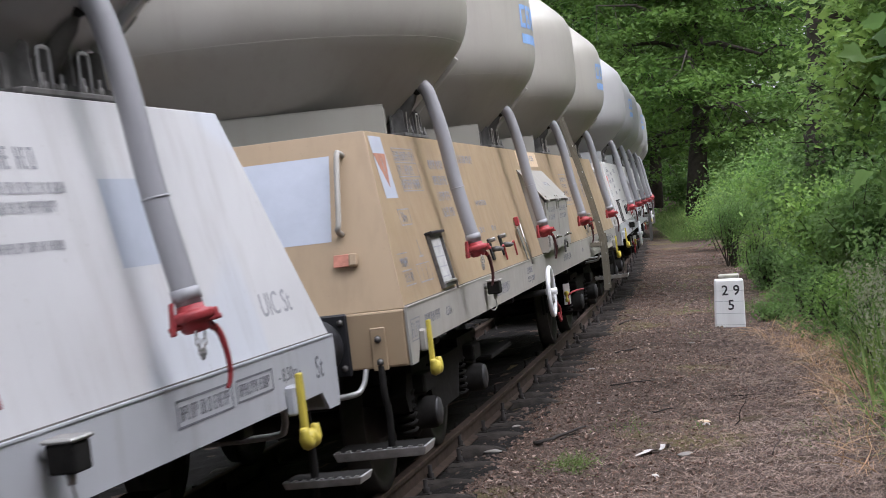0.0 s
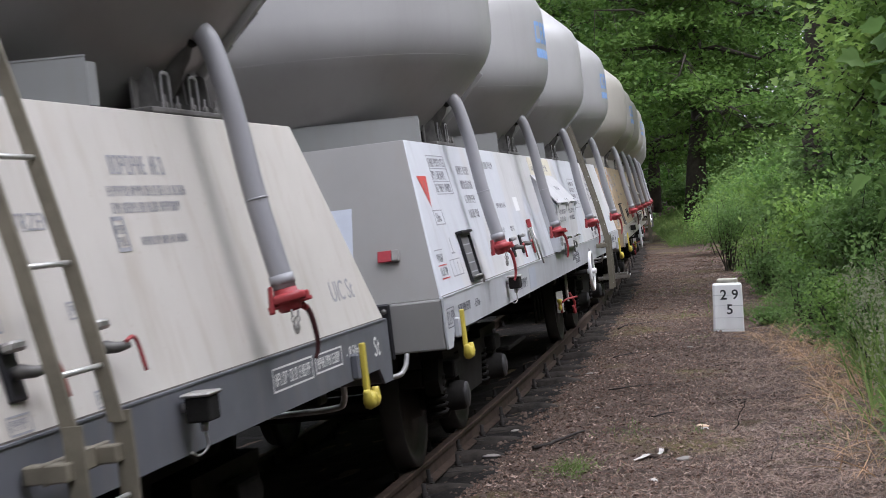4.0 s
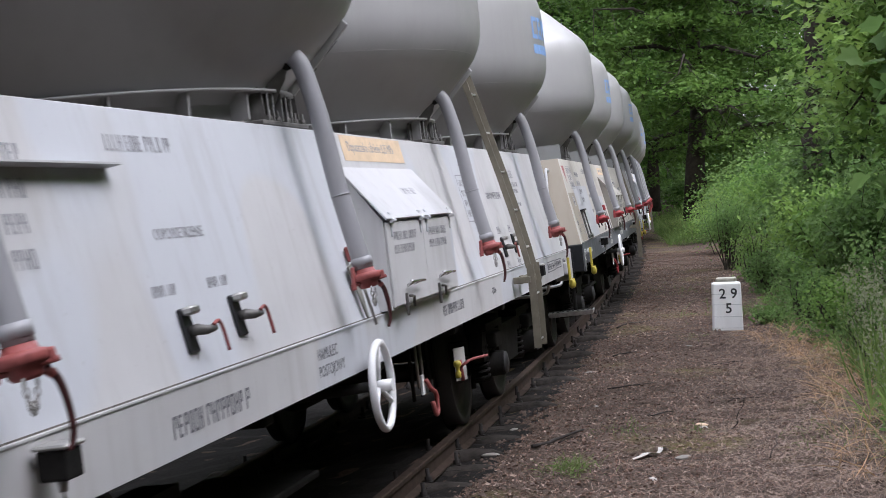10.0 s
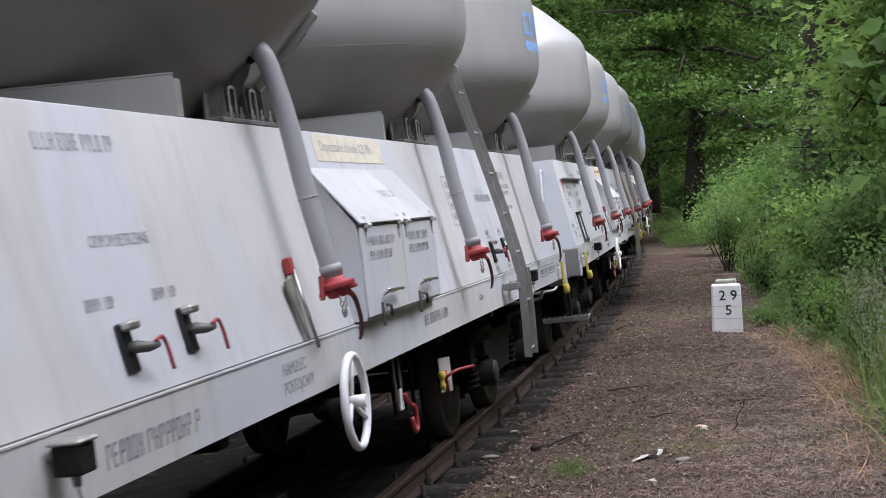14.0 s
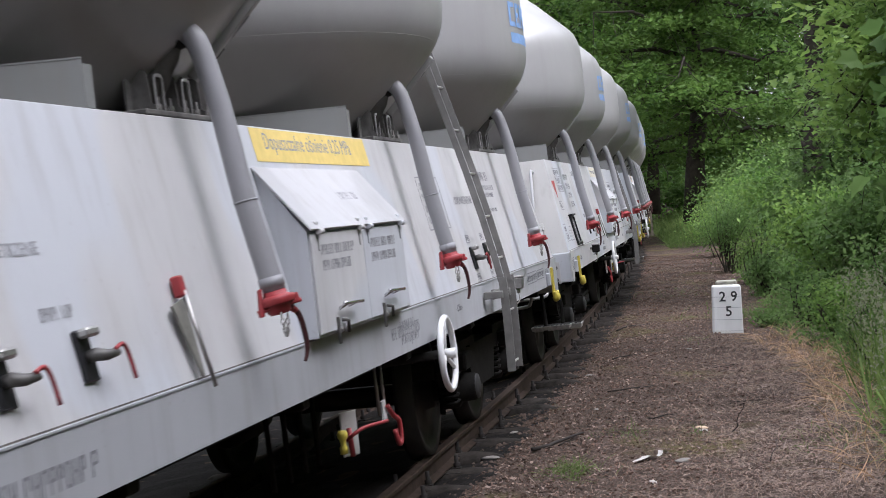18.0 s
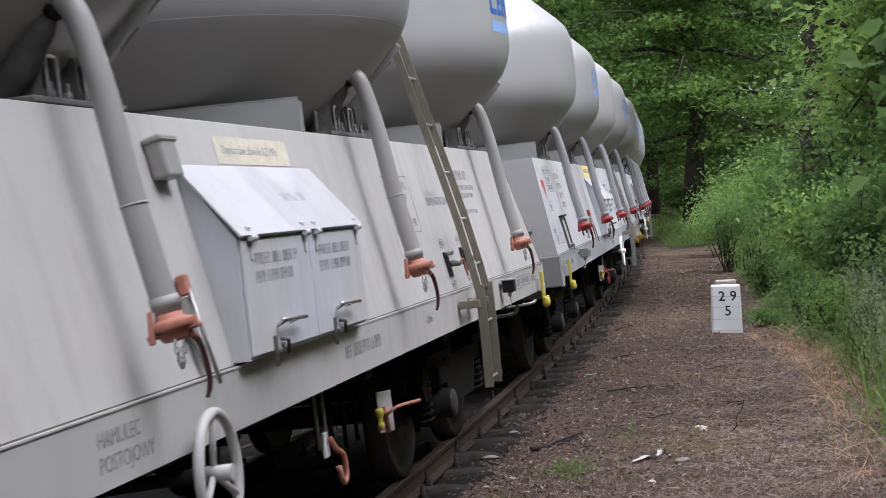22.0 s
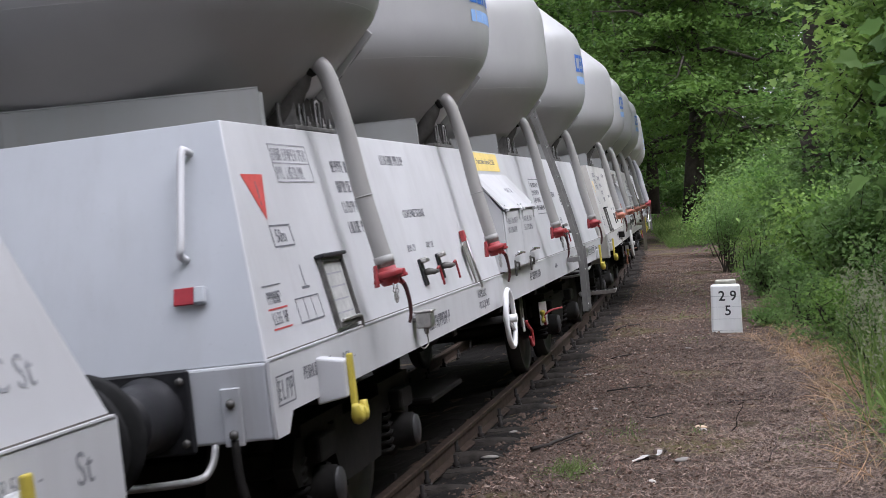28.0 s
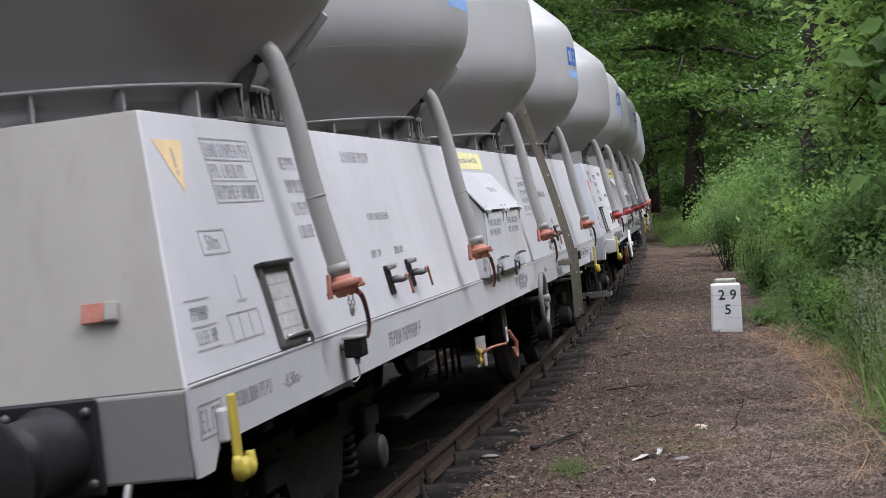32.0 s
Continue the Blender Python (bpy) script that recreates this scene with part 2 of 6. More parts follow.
def text_mesh(words, size, depth=0.0004, align="LEFT", weight=0.0):
    key = ("text", words, size, align)
    if key not in KIT:
        cu = bpy.data.curves.new("lettering", "FONT")
        cu.body, cu.size, cu.extrude, cu.align_x, cu.resolution_u, cu.offset = words, size, depth, align, 3, weight
        ob = new("lettering", cu)
        dg = bpy.context.evaluated_depsgraph_get()
        KIT[key] = bpy.data.meshes.new_from_object(ob.evaluated_get(dg))
        bpy.data.objects.remove(ob)
        bpy.data.curves.remove(cu)
        KIT[key].materials.clear()
        KIT[key].materials.append(None)
    return KIT[key]


INK_T = 0.0006


def bars(width, height, rows=1, seed=0, gap=0.35):
    """Unreadable writing: rows of narrow stroke groups with gaps between the words."""
    rnd, bm = random.Random(seed), bmesh.new()
    h = height / (rows + (rows - 1) * gap)
    for r in range(rows):
        y0 = height - h - r * h * (1 + gap)
        x, end = 0.0, width * (1 if r == 0 else rnd.uniform(0.8, 1))
        word = rnd.randint(3, 8)
        while x < end - h * 0.3:
            w, t = h * rnd.uniform(0.42, 0.58), h * 0.13
            kind = rnd.randint(0, 5)
            box(bm, x, x + t, y0, y0 + h, 0, INK_T)
            if kind in (0, 1, 2, 5):
                box(bm, x + t, x + w - t, y0 + h - t, y0 + h, 0, INK_T)
            if kind in (0, 1, 3):
                box(bm, x + t, x + w - t, y0, y0 + t, 0, INK_T)
            if kind in (1, 2, 4):
                box(bm, x + t, x + w - t, y0 + h * 0.45, y0 + h * 0.45 + t, 0, INK_T)
            if kind in (0, 4):
                box(bm, x + w - t, x + w, y0, y0 + h, 0, INK_T)
            elif kind in (2, 5):
                box(bm, x + w - t, x + w, y0 + h * 0.45, y0 + h, 0, INK_T)
            x += w + h * 0.16
            word -= 1
            if word == 0:
                x, word = x + h * 0.40, rnd.randint(3, 8)
    return bm


def outline(width, height, t=0.008, bm=None, x=0.0, y=0.0, d=INK_T):
    bm = bm or bmesh.new()
    box(bm, x, x + width, y, y + t, 0, d), box(bm, x, x + width, y + height - t, y + height, 0, d)
    box(bm, x, x + t, y + t, y + height - t, 0, d), box(bm, x + width - t, x + width, y + t, y + height - t, 0, d)
    return bm


def grid_mesh(width, height, rows):
    """Ruled boxes, one above the other, for a table of loads."""
    bm = bmesh.new()
    for r in range(rows + 1):
        box(bm, 0, width, r * height, r * height + 0.006, 0, INK_T)
    box(bm, 0, 0.005, 0.006, rows * height, 0, INK_T), box(bm, width - 0.005, width, 0.006, rows * height, 0, INK_T)
    return bm


def comb_mesh(width, height, n):
    bm = box(box(bmesh.new(), 0, width, 0, 0.008, 0, INK_T), 0, width, height - 0.006, height, 0, INK_T)
    for i in range(n):
        x = (width - 0.006) * i / (n - 1)
        box(bm, x, x + 0.006, 0.008, height - 0.006, 0, INK_T)
    return bm


# ================= the wagon =================
L2, W2, WT, Z_LEDGE, Z_TOP = 6.92, 1.375, 1.18, 1.215, 2.18
LT = 6.57
LF, LTF = 7.07, 6.48      # the front end reaches further and leans more
TANKS = (-5.12, -1.68, 1.76, 5.20)
SLOPE = math.atan2(W2 - 0.012 - WT, Z_TOP - Z_LEDGE)
ESLOPE = math.atan2(L2 - 0.017 - LT, Z_TOP - Z_LEDGE)


def on_side(x, z, off=0.0015):
    """The frame of the leaning side sheet at x, z: X forward, Y up the sheet, Z outward."""
    y = -(W2 - 0.012 - (z - Z_LEDGE) * math.tan(SLOPE))
    c, s = math.cos(SLOPE), math.sin(SLOPE)
    return Matrix(((1, 0, 0, x), (0, s, -c, y - c * off), (0, c, s, z + s * off), (0, 0, 0, 1)))


def on_sill(x, z, off=0.0012):
    return Matrix(((1, 0, 0, x), (0, 0, -1, -W2 - off), (0, 1, 0, z), (0, 0, 0, 1)))


def on_end(y, z, off=0.0015):
    """The frame of the leaning rear sheet: X to the near side, Y up the sheet, Z outward."""
    x = -(L2 - 0.016 - (z - Z_LEDGE) * math.tan(ESLOPE))
    c, s = math.cos(ESLOPE), math.sin(ESLOPE)
    return Matrix(((0, s, -c, x - c * off), (-1, 0, 0, -y), (0, c, s, z + s * off), (0, 0, 0, 1)))


def tank_mesh():
    prof = [(0.98, 2.19), (1.02, 2.235), (1.30, 2.51), (1.46, 2.68), (1.505, 2.735), (1.54, 2.80), (1.565, 2.88), (1.575, 2.97), (1.575, 3.34), (1.570, 3.42), (1.552, 3.495), (1.52, 3.565), (1.46, 3.635),
            (1.15, 3.93), (0.92, 4.12), (0.82, 4.17), (0.36, 4.22), (0.30, 4.22), (0.30, 4.30), (0, 4.31)]
    return lathe(prof, 64)


def seam_mesh(r, z, t=0.012):
    return lathe([(r - 0.012, z - t), (r + 0.0015, z - t * 0.6), (r + 0.003, z), (r + 0.0015, z + t * 0.6), (r - 0.012, z + t)], 64)


def rib_ring():
    bm = lathe([(1.06, 2.195), (1.12, 2.195), (1.12, 2.21), (1.075, 2.21), (1.075, 2.335), (1.19, 2.335), (1.19, 2.35), (1.06, 2.35)], 48)
    for i in range(20):
        m = Matrix.Rotation(2 * math.pi * (i + 0.5) / 20, 4, "Z")
        box(bm, 1.07, 1.17, -0.007, 0.007, 2.21, 2.336, m)
    return bm


def skirt_plate():
    """A low skirt bent round the rear of a tank's foot, with a stiffening lip."""
    bm = bmesh.new()
    line = [(-0.80, -1.15), (-1.19, -0.12), (-1.19, 0.12), (-0.80, 1.15)]
    rows = []
    for k, (x, y) in enumerate(line):
        out = Vector((x, y, 0)).normalized() * 0.012
        rows.append([bm.verts.new((x + out.x * a, y + out.y * a, z)) for a, z in ((0, 2.184), (1, 2.184), (1, 2.350), (1.2, 2.352), (1.2, 2.358), (0, 2.358))])
    for p, q in zip(rows, rows[1:]):
        for j in range(6):
            bm.faces.new((p[j], p[(j + 1) % 6], q[(j + 1) % 6], q[j]))
    bm.faces.new(rows[0][::-1]), bm.faces.new(rows[-1])
    for y in (-1.14, 1.14):
        box(bm, -0.80, -0.70, y - 0.006, y + 0.006, 2.19, 2.34)
    bmesh.ops.recalc_face_normals(bm, faces=bm.faces[:])
    return bm


def foot_bracket():
    """The base of a tank's bolted foot beside its outlet, with the plate that backs it."""
    bm = soft_box(-0.46, 0.36, -0.09, 0.09, 2.184, 2.205, 0.004, 1)
    box(bm, -0.40, 0.28, 0.06, 0.075, 2.205, 2.36)
    return bm


def pipe_mesh():
    pts = curve_points([(0, -1.205, 2.492), (0, -1.245, 2.503), (0, -1.30, 2.46), (0, -1.342, 2.31), (0, -1.375, 2.14), (0, -1.412, 1.88), (0, -1.452, 1.67), (0, -1.492, 1.48)], 6)
    return tube(pts, 0.044, 18)


def elbow_mesh():
    """The cast elbow that rises from under the tank to the top of the outlet pipe, with its clamp."""
    bm = tube(curve_points([(-0.03, -1.01, 2.215), (-0.02, -1.105, 2.305), (-0.008, -1.155, 2.405), (0, -1.20, 2.475), (0, -1.238, 2.502)], 4), [0.062] * 8 + [0.066, 0.066, 0.060, 0.056, 0.052, 0.050, 0.048, 0.046, 0.046], 14)
    for dx in (-0.052, 0.052):
        join(bm, soft_box(dx - 0.012, dx + 0.012, -1.265, -1.195, 2.515, 2.565, 0.008, 1))
    tube([(-0.085, -1.232, 2.545), (0.085, -1.232, 2.545)], 0.011, 7, bm)
    return bm


DUCT_A = -1.24


def duct_frame():
    """Along the cone of a tank, forward of its outlet: foot, way up the cone, way across, way out."""
    a = Vector((1.16 * math.cos(DUCT_A), 1.16 * math.sin(DUCT_A), 2.372))
    b = Vector((1.475 * math.cos(DUCT_A), 1.475 * math.sin(DUCT_A), 2.690))
    up = (b - a).normalized()
    across = Vector((-math.sin(DUCT_A), math.cos(DUCT_A), 0))
    return a, b, up, across, across.cross(up).normalized()


def duct_mesh():
    """A shallow sheet-metal duct that runs up the cone to the barrel."""
    a, b, up, across, out = duct_frame()
    out = out if out.z < 0 else -out
    lower = [a + across * k - out * 0.02 for k in (-0.055, 0.055)] + [a + across * k + out * 0.042 for k in (0.055, -0.055)]
    upper = [b + across * k - out * 0.02 for k in (-0.065, 0.065)] + [b + across * k + out * 0.030 for k in (0.065, -0.065)]
    return hull6(lower, upper, 0.008)


def duct_slot(k):
    a, b, up, across, out = duct_frame()
    out = out if out.z < 0 else -out
    c, ln = a.lerp(b, k) + out * (0.042 - 0.012 * k), 0.055
    m = Matrix.Translation(c) @ Matrix(((across.x, up.x, out.x, 0), (across.y, up.y, out.y, 0), (across.z, up.z, out.z, 0), (0, 0, 0, 1)))
    return box(bmesh.new(), 0.028, 0.050, -ln, ln, -0.004, 0.003, m)


def ring_at(y, z, tilt, r0, r1, h):
    return lathe([(r0, -h), (r1, -h), (r1, h), (r0, h), (r0, -h)], 18, Matrix.Translation((0, y, z)) @ Matrix.Rotation(tilt, 4, "X"))


TILT = -math.atan2(0.052, 0.31)


def join(bm, bm2):
    me = bpy.data.meshes.new("joined")
    bm2.to_mesh(me), bm2.free()
    bm.from_mesh(me)
    bpy.data.meshes.remove(me)
    return bm


def valve_mesh():
    """A clamp coupling under the outlet pipe: neck, wide shallow cup, a cam arm on either side and a lug in front."""
    m = Matrix.Translation((0, -1.499, 1.432)) @ Matrix.Rotation(TILT, 4, "X") @ Matrix.Rotation(-1.05, 4, "Z") @ Matrix.Diagonal((0.88, 0.88, 1, 1))
    bm = lathe([(0.0, 0.050), (0.050, 0.050), (0.054, 0.034), (0.060, 0.030), (0.079, 0.026), (0.082, 0.018), (0.080, 0.002), (0.074, -0.004), (0.056, -0.008), (0.052, -0.030), (0.040, -0.040), (0, -0.042)], 22, m)
    join(bm, hull6([m @ Vector(p) for p in ((-0.096, -0.040, -0.034), (-0.074, -0.040, -0.036), (-0.074, 0.01, -0.036), (-0.096, 0.01, -0.034))], [m @ Vector(p) for p in ((-0.072, -0.036, 0.070), (-0.056, -0.036, 0.070), (-0.056, 0.006, 0.070), (-0.072, 0.006, 0.070))], 0.006))
    join(bm, soft_box(0.070, 0.094, -0.030, 0.02, -0.016, 0.024, 0.007, 2, m))
    tube([m @ Vector((-0.098, -0.020, -0.014)), m @ Vector((0.100, -0.020, -0.008))], 0.008, 8, bm)
    tube([m @ Vector((0.055, 0.010, -0.024)), m @ Vector((0.075, 0.020, -0.045))], [0.015, 0.012], 8, bm)
    return bm


def lever_mesh():
    """The cam lever: a forked root, a long flat shank and a hooked tip."""
    pts = curve_points([(0.050, -1.548, 1.405), (0.064, -1.560, 1.375), (0.082, -1.566, 1.320), (0.096, -1.566, 1.265), (0.100, -1.560, 1.225), (0.092, -1.552, 1.198)], 4)
    n = len(pts) - 1
    return tube(pts, [0.0125 - 0.005 * i / n if i < n - 2 else 0.007 for i in range(n + 1)], 8)


def chain_mesh():
    bm = bmesh.new()
    for i in range(11):
        a = i / 10
        c = Vector((-0.082 + 0.075 * a, -1.535, 1.405 - 0.085 * math.sin(math.pi * (0.06 + 0.86 * a))))
        ring = [c + Matrix.Rotation(1.57 * (i % 2), 3, "Z") @ Vector((0.007 * math.cos(t), 0, 0.013 * math.sin(t))) for t in (2 * math.pi * k / 8 for k in range(9))]
        tube(ring, 0.0028, 5, bm, caps=False)
    return bm


def panel_side(sign):
    """A leaning side sheet of the casing, with a pressed rim along the ledge."""
    y0, y1 = sign * (W2 - 0.012), sign * WT
    t = -0.012 * sign
    return hull6([(-L2 + 0.015, y0, Z_LEDGE), (LF - 0.015, y0, Z_LEDGE), (LF - 0.015, y0 + t, Z_LEDGE), (-L2 + 0.015, y0 + t, Z_LEDGE)],
                 [(-LT, y1, Z_TOP), (LTF, y1, Z_TOP), (LTF, y1 + t, Z_TOP), (-LT, y1 + t, Z_TOP)], 0.003)


def panel_end(sign):
    x0, x1 = sign * ((L2 if sign < 0 else LF) - 0.016), sign * ((LT if sign < 0 else LTF) + 0.001)
    t = -0.012 * sign
    w0, w1 = W2 - 0.018, WT - 0.004
    return hull6([(x0, -w0, Z_LEDGE), (x0, w0, Z_LEDGE), (x0 + t, w0, Z_LEDGE), (x0 + t, -w0, Z_LEDGE)],
                 [(x1, -w1, Z_TOP), (x1, w1, Z_TOP), (x1 + t, w1, Z_TOP), (x1 + t, -w1, Z_TOP)], 0.003)


def corner_tube(sign_x, sign_y):
    a = Vector((sign_x * ((L2 if sign_x < 0 else LF) - 0.025), sign_y * (W2 - 0.022), Z_LEDGE + 0.005))
    b = Vector((sign_x * ((LT if sign_x < 0 else LTF) - 0.006), sign_y * (WT - 0.006), Z_TOP - 0.004))
    return tube([a, b], 0.007, 10)


def deck_mesh():
    bm = soft_box(-LT + 0.004, LTF - 0.004, -WT + 0.006, WT - 0.006, Z_TOP - 0.016, Z_TOP - 0.001, 0.004, 1)
    return bm


def sill_mesh(sign):
    """The outer sill: a deep plate with turned flanges, drawn down at the ends."""
    bm = bmesh.new()
    y = sign * W2
    prof = [(-L2, 0.995), (-L2 + 0.01, 0.915), (-L2 + 0.16, 0.915), (-L2 + 0.24, 0.995), (LF - 0.24, 0.995), (LF - 0.16, 0.915), (LF - 0.01, 0.915), (LF, 0.995), (LF, Z_LEDGE), (-L2, Z_LEDGE)]
    m = Matrix(((1, 0, 0, 0), (0, 0, -sign, y), (0, 1, 0, 0), (0, 0, 0, 1)))
    prism(prof, 0.014, m, bm)
    box(bm, -L2 + 0.25, LF - 0.25, min(y - sign * 0.10, y - sign * 0.015), max(y - sign * 0.10, y - sign * 0.015), 0.995, 1.007)
    box(bm, -L2 + 0.02, LF - 0.02, min(y - sign * 0.10, y + sign * 0.004), max(y - sign * 0.10, y + sign * 0.004), Z_LEDGE + 0.001, Z_LEDGE + 0.008)
    return bm


def hook_mesh():
    """A rope hook: a flat forged shank that widens into a double horn."""
    bm = hull6([(-0.024, -0.009, -0.10), (0.024, -0.009, -0.10), (0.024, 0.012, -0.10), (-0.024, 0.012, -0.10)], [(-0.019, -0.009, 0.125), (0.019, -0.009, 0.125), (0.019, 0.012, 0.125), (-0.019, 0.012, 0.125)], 0.006)
    for k in (-1, 1):
        tube(curve_points([(0, -0.012, -0.085), (k * 0.026, -0.014, -0.118), (k * 0.056, -0.016, -0.104), (k * 0.064, -0.016, -0.062)], 4), [0.024, 0.026, 0.027, 0.027, 0.027, 0.026, 0.025, 0.024, 0.023, 0.021, 0.019, 0.017, 0.014], 8, bm)
    return bm


def wheel_rim():
    bm = bmesh.new()
    ring = [Vector((0.185 * math.cos(t), 0, 0.205 * math.sin(t))) for t in (2 * math.pi * i / 28 for i in range(29))]
    tube(ring, 0.019, 10, bm, caps=False)
    return bm


TAPS = ((-3.66, 1.38), (-3.12, 1.39), (3.26, 1.39), (3.80, 1.40))


def build_bogie():
    """Meshes of a two-axle bogie about its pivot."""
    out = {}
    prof = [(-1.28, 0.62), (-1.22, 0.52), (-0.98, 0.50), (-0.82, 0.60), (-0.55, 0.62), (-0.42, 0.40), (0.42, 0.40), (0.55, 0.62), (0.82, 0.60), (0.98, 0.50), (1.22, 0.52), (1.28, 0.62), (1.18, 0.76), (0.6, 0.80), (0.4, 0.74), (-0.4, 0.74), (-0.6, 0.80), (-1.18, 0.76)]
    m = Matrix(((1, 0, 0, 0), (0, 0, 1, -0.05), (0, 1, 0, 0), (0, 0, 0, 1)))
    bm = prism(prof, 0.10, m)
    for a, b in zip(prof[12:], prof[13:]):
        box(bm, min(a[0], b[0]), max(a[0], b[0]), -0.08, 0.08, min(a[1], b[1]) - 0.012, max(a[1], b[1]) + 0.004)
    out["side"] = mesh_of(bm, "side_frame")
    out["frame"] = mesh_of(soft_box(-0.22, 0.22, -0.94, 0.94, 0.50, 0.80, 0.02, 1), "bolster")
    out["endbeam"] = mesh_of(soft_box(-0.05, 0.05, -0.94, 0.94, 0.58, 0.70, 0.01, 1), "end_beam")
    out["axlebox"] = mesh_of(lathe([(0, 0.14), (0.085, 0.14), (0.10, 0.125), (0.105, 0.02), (0.145, 0.0), (0.15, -0.12), (0, -0.12)], 16, Matrix.Rotation(math.pi / 2, 4, "X")), "axle_box")
    bm = bmesh.new()
    pts = [Vector((0.06 * math.cos(t), 0.06 * math.sin(t), 0.36 + 0.28 * t / 37.7)) for t in (i * math.pi / 3 for i in range(37))]
    tube(pts, 0.014, 4, bm)
    out["spring"] = mesh_of(bm, "coil_springs")
    m = Matrix.Rotation(math.pi / 2, 4, "X")
    bm = bmesh.new()
    for s in (-1, 1):
        yy = s * 0.75
        prof = [(0.0, 0.09), (0.11, 0.09), (0.13, 0.02), (0.36, 0.0), (0.395, 0.03), (0.455, 0.035), (0.458, -0.05), (0.49, -0.065), (0.485, -0.095), (0.395, -0.095), (0.36, -0.05), (0.13, -0.06), (0.11, -0.10), (0, -0.10)]
        if s > 0:
            prof = [(r, -z) for r, z in prof]
        lathe(prof, 36, Matrix.Translation((0, yy, 0)) @ m, bm)
    tube([(0, -0.98, 0), (0, 0.98, 0)], 0.075, 12, bm)
    out["cap"] = mesh_of(soft_box(-0.15, 0.15, -0.05, 0.05, -0.06, 0.06, 0.02, 2), "damper_cap")
    out["wheelset"] = mesh_of(bm, "wheelset")
    bm = soft_box(-0.05, 0.05, -0.06, 0.06, -0.17, 0.17, 0.012, 2)
    out["shoe"] = mesh_of(bm, "brake_shoe")
    bm = bmesh.new()
    tube([(-0.62, 0, 0.80), (-0.56, 0, 0.42), (-0.50, 0, 0.24)], 0.022, 8, bm)
    out["hanger"] = mesh_of(bm, "brake_hanger")
    return out


def add_bogie(wagon, x0, parts):
    bogie = put("bogie", parts["frame"], M_BOGIE, wagon, Matrix.Translation((x0, 0, 0)), "near-black cast steel bogie frame")
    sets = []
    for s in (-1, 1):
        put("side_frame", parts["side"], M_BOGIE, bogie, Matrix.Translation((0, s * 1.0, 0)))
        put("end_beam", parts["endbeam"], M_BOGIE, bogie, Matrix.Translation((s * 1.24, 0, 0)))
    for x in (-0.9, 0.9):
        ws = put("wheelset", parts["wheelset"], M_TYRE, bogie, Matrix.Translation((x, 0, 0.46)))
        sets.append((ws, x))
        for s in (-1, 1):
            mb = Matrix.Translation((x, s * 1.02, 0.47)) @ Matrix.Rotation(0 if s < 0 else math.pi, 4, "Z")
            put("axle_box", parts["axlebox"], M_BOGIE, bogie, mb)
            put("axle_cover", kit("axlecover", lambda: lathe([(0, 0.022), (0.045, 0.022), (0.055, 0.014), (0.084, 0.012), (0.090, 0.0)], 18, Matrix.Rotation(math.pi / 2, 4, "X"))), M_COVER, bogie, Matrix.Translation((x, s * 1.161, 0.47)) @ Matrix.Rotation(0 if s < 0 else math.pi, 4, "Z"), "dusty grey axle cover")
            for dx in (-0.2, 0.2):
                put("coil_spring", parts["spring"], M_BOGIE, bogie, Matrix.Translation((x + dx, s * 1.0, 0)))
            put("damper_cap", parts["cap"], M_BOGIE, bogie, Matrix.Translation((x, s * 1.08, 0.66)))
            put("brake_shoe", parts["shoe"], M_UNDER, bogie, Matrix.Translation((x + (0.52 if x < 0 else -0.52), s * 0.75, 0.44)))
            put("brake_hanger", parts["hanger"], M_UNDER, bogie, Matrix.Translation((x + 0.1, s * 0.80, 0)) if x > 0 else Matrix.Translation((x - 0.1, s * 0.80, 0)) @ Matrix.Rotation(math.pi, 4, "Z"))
    return sets


